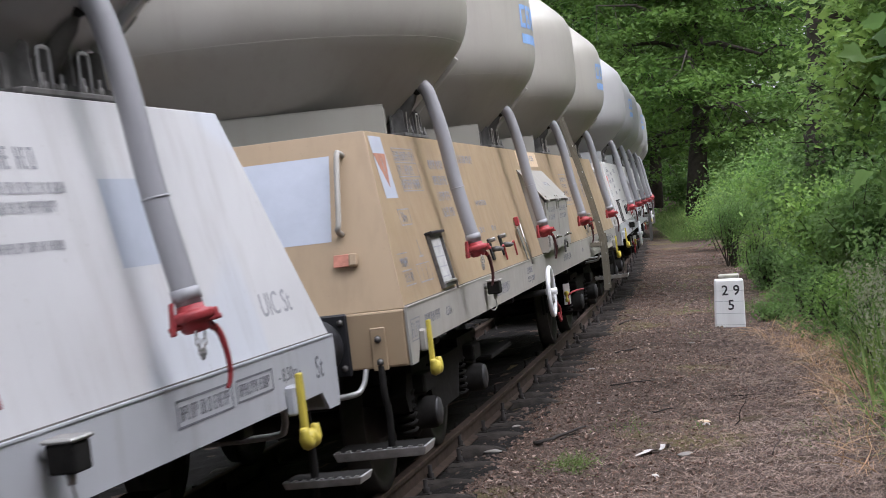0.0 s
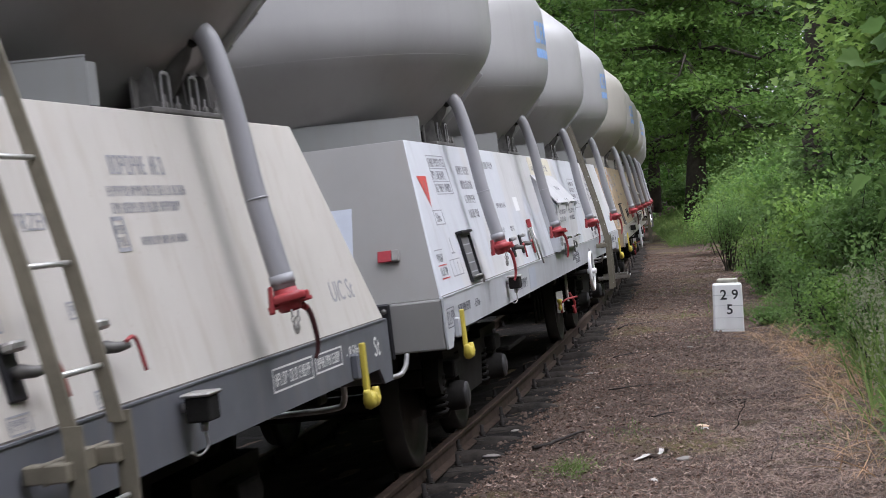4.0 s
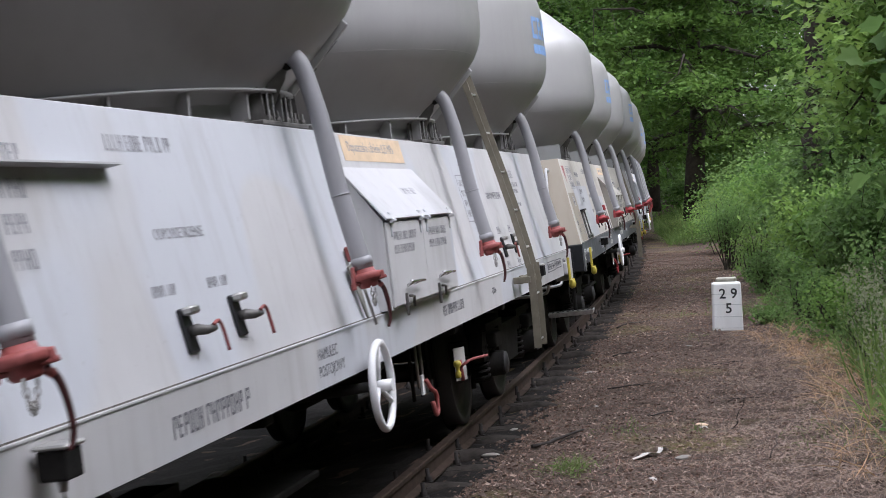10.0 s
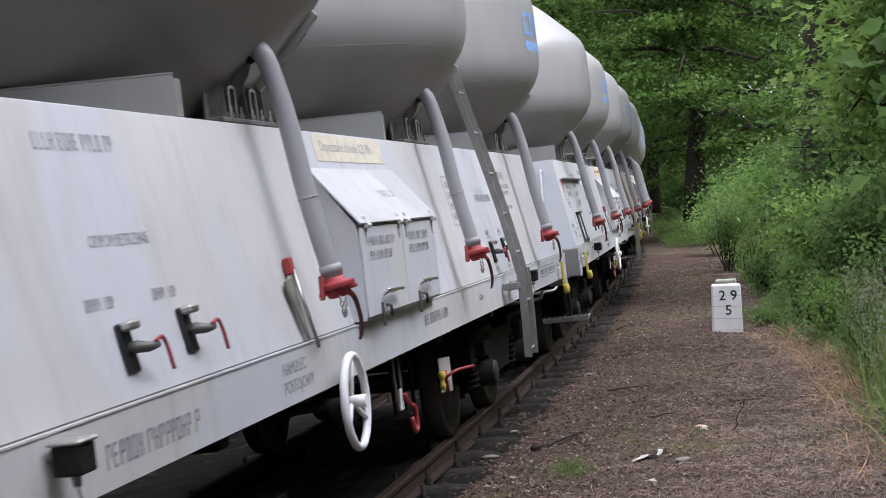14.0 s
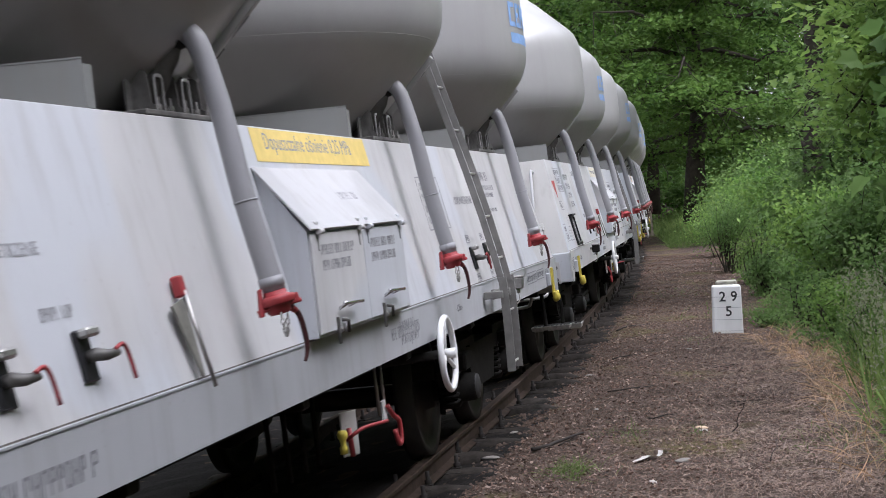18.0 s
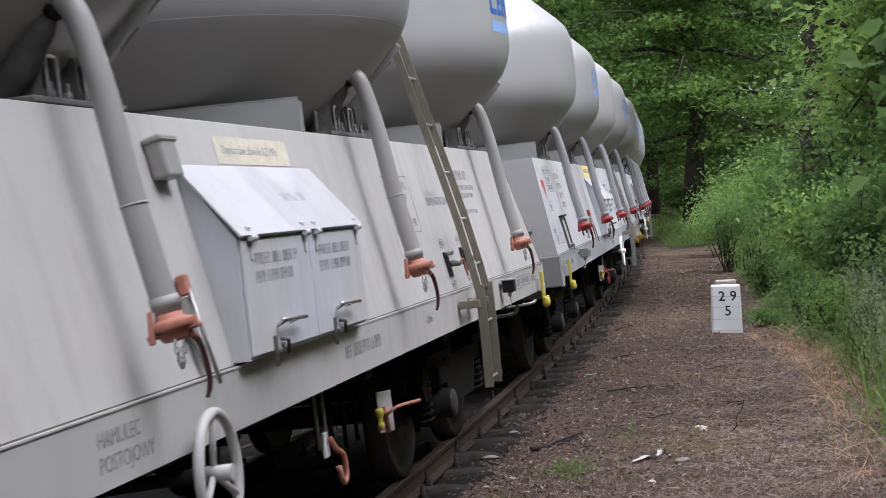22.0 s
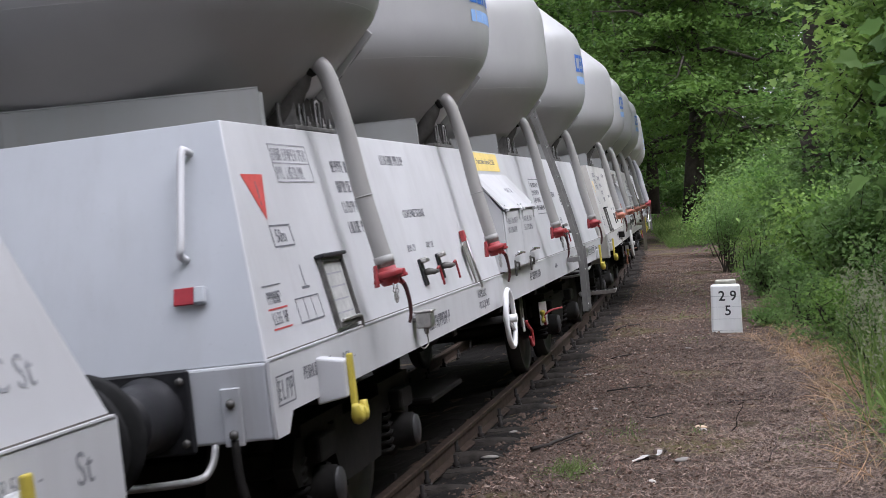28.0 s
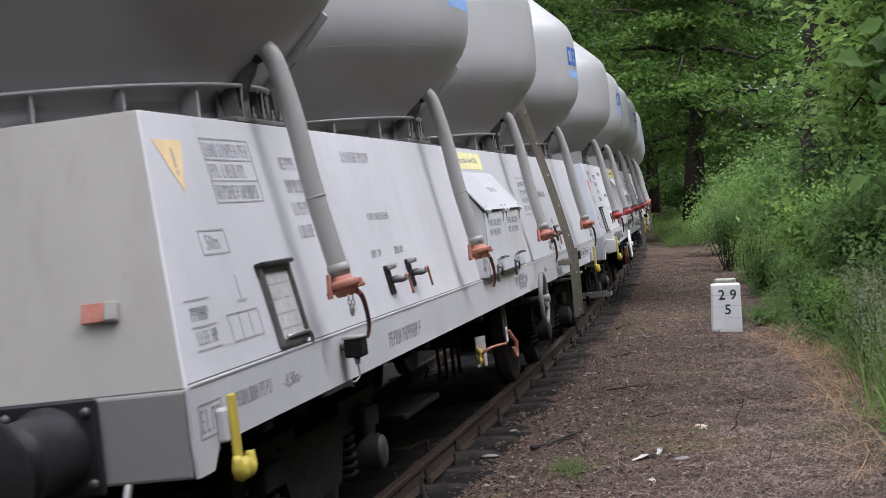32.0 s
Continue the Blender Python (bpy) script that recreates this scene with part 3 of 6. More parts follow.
def wagon(style, number):
    """A four-tank cement wagon with all its fittings; x points the way it runs, z = 0 on the rails."""
    st = style
    w = tagged(new("tank_wagon"), st["label"], "freight wagon", "wagons of the cement train")
    rnd = random.Random(100 + number)
    # --- frame and casing
    for s in (-1, 1):
        put("side_sill", kit("sill%d" % s, lambda s=s: sill_mesh(s)), st["sill"], w, label=st.get("sill_label", ""))
        put("side_panel", kit("pside%d" % s, lambda s=s: panel_side(s)), st["side"], w)
    for s in (-1, 1):
        put("end_panel", kit("pend%d" % s, lambda s=s: panel_end(s)), st["end"] if s < 0 else st["side"], w, label=st.get("end_label", "") if s < 0 else "")
        put("headstock", kit("head%d" % s, lambda s=s: soft_box(min(s * (L2 if s < 0 else LF), s * ((L2 if s < 0 else LF) - 0.16)), max(s * (L2 if s < 0 else LF), s * ((L2 if s < 0 else LF) - 0.16)), -W2 + 0.016, W2 - 0.016, 0.915, Z_LEDGE - 0.002, 0.012, 2)), st["head"] if s < 0 else st["sill"], w)
        for q in (-1, 1):
            put("corner_seam", kit("corner%d%d" % (s, q), lambda s=s, q=q: corner_tube(s, q)), st["side"], w)
    put("deck", kit("deck", deck_mesh), M_DECK, w, label="dark grey deck")
    for s in (-1, 1):
        put("ledge_joint", kit("ledgejoint%d" % s, lambda s=s: box(bmesh.new(), -L2 + 0.03, LF - 0.03, min(s * (W2 - 0.020), s * (W2 - 0.0105)), max(s * (W2 - 0.020), s * (W2 - 0.0105)), Z_LEDGE + 0.0085, Z_LEDGE + 0.0135)), M_GRIME, w)
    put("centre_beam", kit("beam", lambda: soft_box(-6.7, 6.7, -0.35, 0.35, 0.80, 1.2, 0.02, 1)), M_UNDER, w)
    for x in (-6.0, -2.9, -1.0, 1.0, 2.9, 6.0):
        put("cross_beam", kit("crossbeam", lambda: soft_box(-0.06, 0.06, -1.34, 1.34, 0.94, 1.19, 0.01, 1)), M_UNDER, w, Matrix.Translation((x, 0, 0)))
    # --- tanks with their outlets
    for i, x in enumerate(TANKS):
        mt = Matrix.Translation((x, 0, 0)) @ Matrix.Rotation(rnd.uniform(0, 0.4), 4, "Z")
        tank = put("tank", kit("tank", tank_mesh), st["tank"], w, mt, st.get("tank_label", ""))
        put("weld_seam", kit("seam_low", lambda: seam_mesh(1.508, 2.745, 0.005)), st["tank"], tank)
        if st["ribs"] and i >= st["plated"]:
            put("ribbed_foot_ring", kit("ribs", rib_ring), st["tank"], tank)
        else:
            put("foot_plate", kit("plate", skirt_plate), st["plate"], w, Matrix.Translation((x, 0, 0)))
        foot = put("foot_bracket", kit("bracket", foot_bracket), st["bracket"], w, Matrix.Translation((x + 0.10, -1.12, 0)) @ Matrix.Diagonal((0.9, 0.62, 1, 1)))
        for bx in (-0.34, -0.20, -0.02, 0.12, 0.26):
            put("gusset", kit("gusset", lambda: prism([(-0.085, 2.205), (0.06, 2.205), (0.06, 2.36), (-0.02, 2.36), (-0.045, 2.345), (-0.06, 2.23), (-0.085, 2.222)], 0.008, Matrix(((0, 0, 1, -0.004), (1, 0, 0, 0), (0, 1, 0, 0), (0, 0, 0, 1))))), st["bracket"], foot, Matrix.Translation((bx, 0, 0)))
            put("bolt", kit("footbolt", lambda: lathe([(0, 2.258), (0.009, 2.258), (0.009, 2.228), (0.020, 2.228), (0.020, 2.205)], 7)), M_HOLDER, foot, Matrix.Translation((bx + 0.07, -0.06, 0)))
        for bx in (-0.27, 0.05):
            put("stirrup", kit("stirrup", lambda: tube(curve_points([(-0.045, -0.075, 2.20), (-0.045, -0.075, 2.31), (-0.03, -0.075, 2.335), (0.03, -0.075, 2.335), (0.045, -0.075, 2.31), (0.045, -0.075, 2.20)], 3), 0.007, 6)), st["tank"], foot, Matrix.Translation((bx, 0, 0)))
        xp = x + st["pipe_dx"][i]
        pipe = put("outlet_pipe", kit("pipe", pipe_mesh), st["pipe"], w, Matrix.Translation((xp, 0, 0)), "grey painted outlet pipe")
        put("outlet_elbow", kit("elbow", elbow_mesh), M_ELBOW, pipe, label="grimy cast outlet elbow")
        put("elbow_flange", kit("flange", lambda: ring_at(-1.222, 2.497, 1.25, 0.03, 0.066, 0.014)), M_BOGIE, pipe)
        put("clamp_bolt", kit("elbowbolt", lambda: tube([(-0.03, -1.20, 2.50), (-0.03, -1.235, 2.56)], 0.017, 8)), M_BOGIE, pipe)
        put("clamp_bolt", kit("elbowbolt2", lambda: tube([(0.05, -1.25, 2.505), (0.085, -1.27, 2.56)], 0.017, 8)), M_BOGIE, pipe)
        duct = put("cone_duct", kit("coneduct", duct_mesh), st["tank"], w, Matrix.Translation((x, 0, 0)))
        for k in (0.30, 0.68):
            put("duct_slot", kit("ductslot%.1f" % k, lambda k=k: duct_slot(k)), M_BLACK, duct)
        put("pipe_band", kit("band", lambda: ring_at(-1.421, 1.83, TILT, 0.036, 0.0465, 0.004)), st["pipe"], pipe)
        put("pipe_collar", kit("collar", lambda: ring_at(-1.484, 1.515, TILT, 0.036, 0.049, 0.020)), st["collar"], pipe)
        put("hose_coupling", kit("valve", valve_mesh), st["valve"], pipe, label=st["valve_label"])
        put("coupling_lever", kit("lever", lever_mesh), st["lever"], pipe)
        put("coupling_chain", kit("chain", chain_mesh), M_STEEL, pipe)
    # --- cabinet between the second and third outlet
    cab = put("valve_cabinet", kit("cab", lambda: prism([(W2 - 0.13, 1.235), (W2 + 0.05, 1.235), (W2 + 0.05, 1.69), (1.232, 1.965), (1.1, 1.965)][::-1], 1.74, Matrix(((0, 0, 1, -0.985), (-1, 0, 0, 0), (0, 1, 0, 0), (0, 0, 0, 1))))), st["cab"], w, label="pent-roofed box on the wagon's side")
    put("cabinet_lid", kit("cablid", lambda: hull6([(-1.005, -1.448, 1.692), (0.775, -1.448, 1.692), (0.775, -1.215, 1.985), (-1.005, -1.215, 1.985)], [(-1.005, -1.455, 1.700), (0.775, -1.455, 1.700), (0.775, -1.222, 1.993), (-1.005, -1.222, 1.993)], 0.002)), st["cablid"], cab)
    put("lettering", kit("lidtxt", lambda: bars(0.36, 0.05, 1, 6)), M_FAINTER, cab, Matrix(((1, 0, 0, -0.08), (0, 0.622, -0.783, -1.352), (0, 0.783, 0.622, 1.830), (0, 0, 0, 1))))
    put("door_gap", kit("doorgap", lambda: box(bmesh.new(), -0.104, -0.088, -1.4285, -1.4255, 1.25, 1.68)), M_GRIME, cab)
    for x, half in ((-0.535, 0.435), (0.327, 0.420)):
        door = put("cabinet_door", kit("cabdoor%.2f" % half, lambda half=half: soft_box(-half, half, -0.006, 0.006, 1.247, 1.682, 0.004, 1)), st["cab"], cab, Matrix.Translation((x, -1.432, 0)))
        put("door_handle", kit("cabhandle", lambda: tube([(-0.15, -0.036, 1.362), (-0.14, -0.046, 1.360), (0.15, -0.046, 1.350)], 0.0085, 8, tube([(0.04, 0, 1.338), (0.04, -0.046, 1.354)], 0.008, 6, tube([(-0.12, 0, 1.335), (-0.12, -0.046, 1.358)], 0.008, 6)))), M_CHROME, door)
        latch = put("door_latch", kit("cablatch", lambda: join(soft_box(-0.190, -0.176, -0.020, -0.004, 1.185, 1.305, 0.004, 1), soft_box(-0.183, -0.135, -0.026, -0.004, 1.232, 1.256, 0.005, 1))), M_HOLDER, door)
        put("latch_pin", kit("latchpin", lambda: tube([(-0.10, -0.008, 1.285), (-0.10, -0.022, 1.284), (-0.055, -0.024, 1.278), (-0.055, -0.02, 1.225)], 0.008, 6)), M_HOLDER, latch)
        for hx in (-half + 0.10, half - 0.06):
            put("hinge", kit("hinge", lambda: join(tube([(-0.034, -0.022, 1.688), (0.034, -0.022, 1.688)], 0.013, 8), join(soft_box(-0.022, 0.022, -0.030, -0.014, 1.69, 1.735, 0.004, 1, Matrix.Translation((0, 0.02, 0))), soft_box(-0.012, 0.012, -0.014, -0.005, 1.605, 1.685, 0.003, 1)))), st["cab"], door, Matrix.Translation((hx, 0, 0)))
        put("lettering", kit("cabtxt%.2f" % half, lambda half=half: bars(half * 1.25, 0.115, 2, 5, gap=0.55)), M_FADED, door, Matrix(((1, 0, 0, -half * 0.70), (0, 0, -1, -0.0072), (0, 1, 0, 1.515), (0, 0, 0, 1))))
    # --- ladder
    lad = put("ladder", kit("ladfoot", lambda: join(soft_box(-0.20, 0.20, 0.06, 0.075, 1.10, 1.16, 0.004, 1), join(soft_box(-0.20, -0.14, 0.0, 0.13, 1.105, 1.155, 0.004, 1), soft_box(0.10, 0.155, 0.0, 0.13, 1.105, 1.155, 0.004, 1)))), st["ladder"], w, Matrix.Translation((3.40, -1.515, 0)), "flat-bar ladder with thin bright rungs")
    upper = [(0.46, 3.2), (0.355, 2.75), (0.2375, 2.29), (0.16, 1.975), (0.09, 1.67), (0.032, 1.376), (0.006, 1.215)]
    lower = [(-0.004, 1.245), (-0.006, 1.10), (-0.004, 0.85), (0.004, 0.60)]

    def stile_mesh(line, half, x):
        bm, ring = bmesh.new(), []
        for y, z in line:
            ring.append([bm.verts.new((x + a, y + b, z)) for a, b in ((-0.006, -half), (0.006, -half), (0.006, half), (-0.006, half))])
        for a, b in zip(ring, ring[1:]):
            for j in range(4):
                bm.faces.new((a[j], a[(j + 1) % 4], b[(j + 1) % 4], b[j]))
        bm.faces.new(ring[0][::-1]), bm.faces.new(ring[-1])
        bmesh.ops.recalc_face_normals(bm, faces=bm.faces[:])
        return bm
    for x in (-0.143, 0.143):
        put("stile", kit("stile", lambda: stile_mesh(upper, 0.023, 0.0)), st["ladder"], lad, Matrix.Translation((x, 0, 0)))
        put("foot_stile", kit("footstile", lambda: stile_mesh(lower, 0.028, 0.0)), st["ladder"], lad, Matrix.Translation((x - 0.0125 * (1 if x < 0 else -1), 0, 0)))
    zs, ys = [p[1] for p in lower[::-1] + upper[::-1][1:]], [p[0] for p in lower[::-1] + upper[::-1][1:]]
    for z in (0.655, 1.01, 1.376, 1.67, 1.975, 2.29, 2.60, 2.91):
        put("rung", kit("rung", lambda: tube([(-0.137, 0, 0), (0.137, 0, 0)], 0.0085, 8)), M_RUNG, lad, Matrix.Translation((0, float(np.interp(z, zs, ys)), z)))
    # --- hand brake wheel, hanging rods, brake change-over handles
    hw = put("brake_wheel", kit("hwrim", wheel_rim), st["wheel"], w, Matrix.Translation((st["wheel_x"], -1.46, 0.915)), "painted hand brake wheel")
    for a in (90, 210, 330):
        t = radians(a)
        put("spoke", kit("spoke%d" % a, lambda t=t: tube([(0, 0.02, 0), (0.18 * math.cos(t), 0, 0.2 * math.sin(t))], 0.012, 8)), st["wheel"], hw)
    put("hub", kit("hub", lambda: tube([(0, -0.05, 0), (0, 0.05, 0)], [0.03, 0.028], 10)), st["wheel"], hw)
    put("wheel_shaft", kit("shaft", lambda: tube([(0, 0.05, 0), (0, 0.9, -0.05)], 0.026, 10)), M_UNDER, hw)
    for x in (st["rel_x"] - 0.12, st["rel_x"] + 0.01):
        put("pull_rod", kit("pullrod", lambda: tube([(0, 0, 1.0), (0.01, 0.0, 0.68)], 0.011, 6)), M_STEEL, w, Matrix.Translation((x, -1.2, 0)))
    for x in (st["plate_x"] - 0.75, st["plate_x"] - 0.5, st["plate_x"] - 0.25, st["plate_x"] - 0.02):
        put("hanger_rod", kit("hangrod", lambda: tube([(0, 0, 1.0), (0.02, 0, 0.55)], 0.014, 6)), M_UNDER, w, Matrix.Translation((x, -1.05, 0)))
    bp = put("brake_plate", kit("brplate", lambda: soft_box(-0.055, 0.055, -0.005, 0.005, 0.62, 0.84, 0.004, 1)), P_OFF, w, Matrix.Translation((st["plate_x"], -1.22, -0.04)) @ Matrix.Rotation(-0.55, 4, "Z"), "white change-over plate with dirt marks")
    put("change_over_handle", kit("brhandle", lambda: tube(curve_points([(-0.03, -0.01, 0.70), (-0.03, -0.06, 0.73), (0.03, -0.08, 0.755), (0.19, -0.08, 0.76)], 4), 0.010, 8)), st["handle"], bp)
    put("handle_stem", kit("brstem", lambda: tube([(-0.02, -0.02, 0.76), (-0.02, -0.03, 0.62)], 0.013, 8)), st["handle"], bp)
    kn = put("brake_knob", kit("knob", lambda: lathe([(0, 0.055), (0.03, 0.05), (0.042, 0.03), (0.04, 0), (0.025, -0.02), (0.02, -0.06), (0.032, -0.08), (0.03, -0.13), (0, -0.135)], 14)), M_YELLOW, w, Matrix.Translation((st["plate_x"] - 0.2, -1.24, 0.70)) @ Matrix.Scale(0.62, 4), "yellow knob")
    put("release_handle", kit("release", lambda: tube(curve_points([(0, 0, 0.72), (0.03, -0.02, 0.66), (0.10, -0.03, 0.62), (0.11, -0.03, 0.52), (0.05, -0.03, 0.50), (0.03, -0.02, 0.58)], 4), 0.014, 8)), st["handle"], w, Matrix.Translation((st["rel_x"], -1.22, 0)))
    put("release_plate", kit("relplate", lambda: soft_box(-0.025, 0.05, -0.008, 0.008, 0.63, 0.75, 0.004, 1)), M_WHITE, w, Matrix.Translation((st["rel_x"] - 0.02, -1.2, 0)))
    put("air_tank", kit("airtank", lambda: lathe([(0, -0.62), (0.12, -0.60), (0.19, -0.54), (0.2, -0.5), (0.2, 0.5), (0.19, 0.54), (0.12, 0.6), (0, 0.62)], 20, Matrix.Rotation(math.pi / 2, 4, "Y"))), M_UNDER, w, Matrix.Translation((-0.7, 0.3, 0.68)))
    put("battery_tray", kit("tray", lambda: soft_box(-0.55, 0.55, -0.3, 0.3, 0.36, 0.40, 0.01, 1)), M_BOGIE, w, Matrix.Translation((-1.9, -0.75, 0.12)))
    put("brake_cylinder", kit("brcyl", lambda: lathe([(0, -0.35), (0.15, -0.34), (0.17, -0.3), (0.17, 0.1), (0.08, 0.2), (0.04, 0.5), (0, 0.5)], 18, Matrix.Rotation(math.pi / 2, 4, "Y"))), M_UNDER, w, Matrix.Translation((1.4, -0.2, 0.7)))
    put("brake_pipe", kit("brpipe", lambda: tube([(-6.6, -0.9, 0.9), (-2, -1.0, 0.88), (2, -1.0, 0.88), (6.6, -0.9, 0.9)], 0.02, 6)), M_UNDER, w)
    # --- taps on the side sheet
    for x, z in TAPS:
        tap = put("tap_plate", kit("tapplate", lambda: soft_box(-0.05, 0.05, -0.075, 0.085, 0, 0.012, 0.006, 1)), M_BLACK, w, on_side(x + st["tap_dx"], z))
        put("tap_body", kit("tapbody", lambda: tube([(0, 0, 0.01), (0, 0, 0.04), (0.015, -0.01, 0.065), (0.075, -0.01, 0.075)], [0.018, 0.021, 0.017, 0.012], 10)), M_HOLDER, tap)
        put("tap_handle", kit("taphandle", lambda: tube(curve_points([(0.05, 0.0, 0.08), (0.10, 0.01, 0.085), (0.135, -0.02, 0.08), (0.15, -0.10, 0.075)], 4), 0.007, 8)), st["handle"], tap)
        put("tap_cap", kit("tapcap", lambda: soft_box(-0.035, 0.045, 0.055, 0.085, 0.012, 0.055, 0.008, 1)), M_STEEL, tap)
    if st["flap"]:
        fl = put("signal_flap", kit("flap", lambda: prism([(0.012, -0.20), (0.03, -0.21), (0.045, 0.075), (-0.075, 0.055)], 0.010)), M_FLAP, w, on_side(st["flap_x"] - 0.05, 1.43, 0.02))
        put("flap_grip", kit("flapgrip", lambda: soft_box(0.018, 0.062, 0.08, 0.155, -0.012, 0.025, 0.006, 1)), st["handle"], fl)
        put("flap_rod", kit("flaprod", lambda: tube([(0.04, 0.1, 0.02), (0.045, -0.25, 0.03)], 0.008, 6)), M_STEEL, fl)
    # --- placard holder, small fittings on the sill
    pl = put("placard_holder", kit("placard", lambda: outline(0.40, 0.33, 0.022, None, -0.20, -0.165, 0.022)), M_BLACK if st["card"] is not M_CARD else M_HOLDER, w, on_side(-5.61, 1.405, 0.002), "steel card holder")
    put("card", kit("card", lambda: soft_box(-0.182, 0.182, -0.147, 0.147, 0, 0.006, 0.002, 1)), st["card"], pl)
    put("holder_roof", kit("holderroof", lambda: soft_box(-0.22, 0.20, 0.160, 0.178, -0.002, 0.045, 0.005, 1)), M_BLACK, pl)
    put("holder_clasp", kit("clasp", lambda: tube(curve_points([(-0.15, -0.135, 0.028), (0.08, -0.135, 0.034), (0.17, -0.145, 0.030), (0.22, -0.19, 0.014)], 3), 0.008, 6)), M_STEEL, pl)
    for i in range(4):
        put("card_line", kit("cardline", lambda: box(bmesh.new(), -0.15, 0.15, -0.004, 0.004, 0, 0.001)), M_FADED, pl, Matrix.Translation((0, 0.085 - i * 0.062, 0.0062)))
    for x in st["filters"]:
        if st["boxy"]:
            fu = put("filter_box", kit("filterbox", lambda: soft_box(-0.065, 0.065, -0.05, 0.05, -0.05, 0.05, 0.010, 2)), M_BOGIE if st["darkfit"] else M_STEEL, w, Matrix.Translation((x, -1.44, 1.145)) @ Matrix.Scale(0.84, 4))
            put("filter_lid", kit("filterlid", lambda: soft_box(-0.075, 0.075, -0.06, 0.06, 0.05, 0.066, 0.006, 1)), M_STEEL, fu)
            put("drain_stub", kit("drainstub", lambda: tube([(0, 0, -0.05), (0, 0, -0.09)], [0.02, 0.014], 8)), M_STEEL, fu)
        else:
            fu = put("funnel", kit("funnel", lambda: lathe([(0, 0.04), (0.055, 0.04), (0.058, 0.01), (0.045, -0.03), (0.020, -0.045), (0.013, -0.10), (0, -0.10)], 14)), M_BLACK if st["darkfit"] else M_STEEL, w, Matrix.Translation((x, -1.47, 1.15)))
        put("funnel_arm", kit("funarm", lambda: tube([(-0.02, 0.09, 0.01), (-0.02, 0.0, 0.01)], 0.018, 8)), M_STEEL, fu)
        put("drain_wire", kit("drain", lambda: tube(curve_points([(0, 0, -0.09), (0.015, 0, -0.15), (-0.03, 0.02, -0.18), (-0.07, 0.04, -0.16)], 3), 0.005, 5)), M_STEEL, fu)
    for x, boxed in ((st["hook_r"], st["hook_box"]), (st["hook_x"], False)):
        hk = put("rope_hook", kit("hook", hook_mesh), st["hook"], w, Matrix.Translation((x, -1.505 if boxed else -1.425, st["hook_z"])) @ Matrix.Scale(1.12, 4))
        if boxed:
            put("hook_stay", kit("hookbox", lambda: hull6([(-0.06, 0.012, -0.035), (0.03, 0.012, -0.035), (0.03, 0.129, -0.055), (-0.06, 0.129, -0.055)], [(-0.06, 0.012, 0.105), (0.03, 0.012, 0.105), (0.03, 0.129, 0.125), (-0.06, 0.129, 0.125)], 0.008)), st["sill"], hk)
        else:
            put("hook_stay", kit("hookstay", lambda: soft_box(-0.04, 0.03, 0.011, 0.049, -0.02, 0.085, 0.008, 1)), st["sill"], hk)
    # --- ends: buffers, steps, handrails, tail lamp irons, coupling
    for s in (-1, 1):
        le = L2 if s < 0 else LF
        for y in (-0.875, 0.875):
            mb = Matrix.Translation((s * le, y, 1.055)) @ Matrix.Rotation(s * math.pi / 2, 4, "Y")
            bf = put("buffer", kit("bufcase", lambda: lathe([(0.0, 0.0), (0.15, 0.0), (0.15, 0.05), (0.135, 0.07), (0.13, 0.33), (0.14, 0.34), (0.14, 0.36), (0.0, 0.36)], 24)), M_BLACK, w, mb)
            put("buffer_base", kit("bufbase", lambda: soft_box(-0.165, 0.165, -0.18, 0.18, 0.002, 0.03, 0.01, 1)), M_BLACK, bf)
            put("buffer_head", kit("bufhead", lambda: lathe([(0, 0.36), (0.10, 0.36), (0.11, 0.60), (0.225, 0.62), (0.235, 0.64), (0.22, 0.655), (0.12, 0.675), (0, 0.68)], 28)), M_RUBBER, bf)
            for bx in (-0.12, 0.12):
                for by in (-0.145, 0.145):
                    put("bolt", kit("bolt", lambda: lathe([(0, 0.046), (0.016, 0.046), (0.017, 0.03), (0.021, 0.03)], 6)), M_HOLDER, bf, Matrix.Translation((bx, by, 0)))
        if (s < 0) == st["rail"]:
            hang = put("step_hanger", kit("stephang", lambda: soft_box(-0.008, 0.008, -0.04, 0.04, 0.905, 1.13, 0.004, 1)), st["head"] if s < 0 else M_STEEL, w, Matrix.Translation((s * (le + 0.012), -1.21, 0)))
            for z in (0.95, 1.07):
                put("bolt", kit("bolt", lambda: None), M_HOLDER, hang, Matrix.Translation((s * -0.018, 0, z)) @ Matrix.Rotation(s * math.pi / 2, 4, "Y"))
            put("step_stay", kit("stepstay%d" % s, lambda: tube(curve_points([(0, 0, 0.93), (s * 0.005, 0, 0.80), (-s * 0.012, -0.01, 0.66), (-s * 0.012, 0, 0.46)], 3), 0.019, 8)), M_BOGIE, hang)
            step = put("footstep", kit("step", lambda: hull6([(-0.12, -0.235, 0.405), (0.12, -0.235, 0.405), (0.12, 0.235, 0.405), (-0.12, 0.235, 0.405)], [(-0.14, -0.25, 0.455), (0.14, -0.25, 0.455), (0.14, 0.25, 0.455), (-0.14, 0.25, 0.455)], 0.006)), M_GALV, w, Matrix.Translation((s * (le - 0.06), -1.16, 0.045)) if s < 0 else Matrix.Translation((le + 0.02, -1.27, 0.285)) @ Matrix.Diagonal((0.7, 0.72, 0.7, 1)), "galvanised serrated footstep")
            put("tread", kit("tread", lambda: box(bmesh.new(), -0.128, 0.128, -0.238, 0.238, 0.4555, 0.458)), M_BOGIE, step, label="dark worn tread")
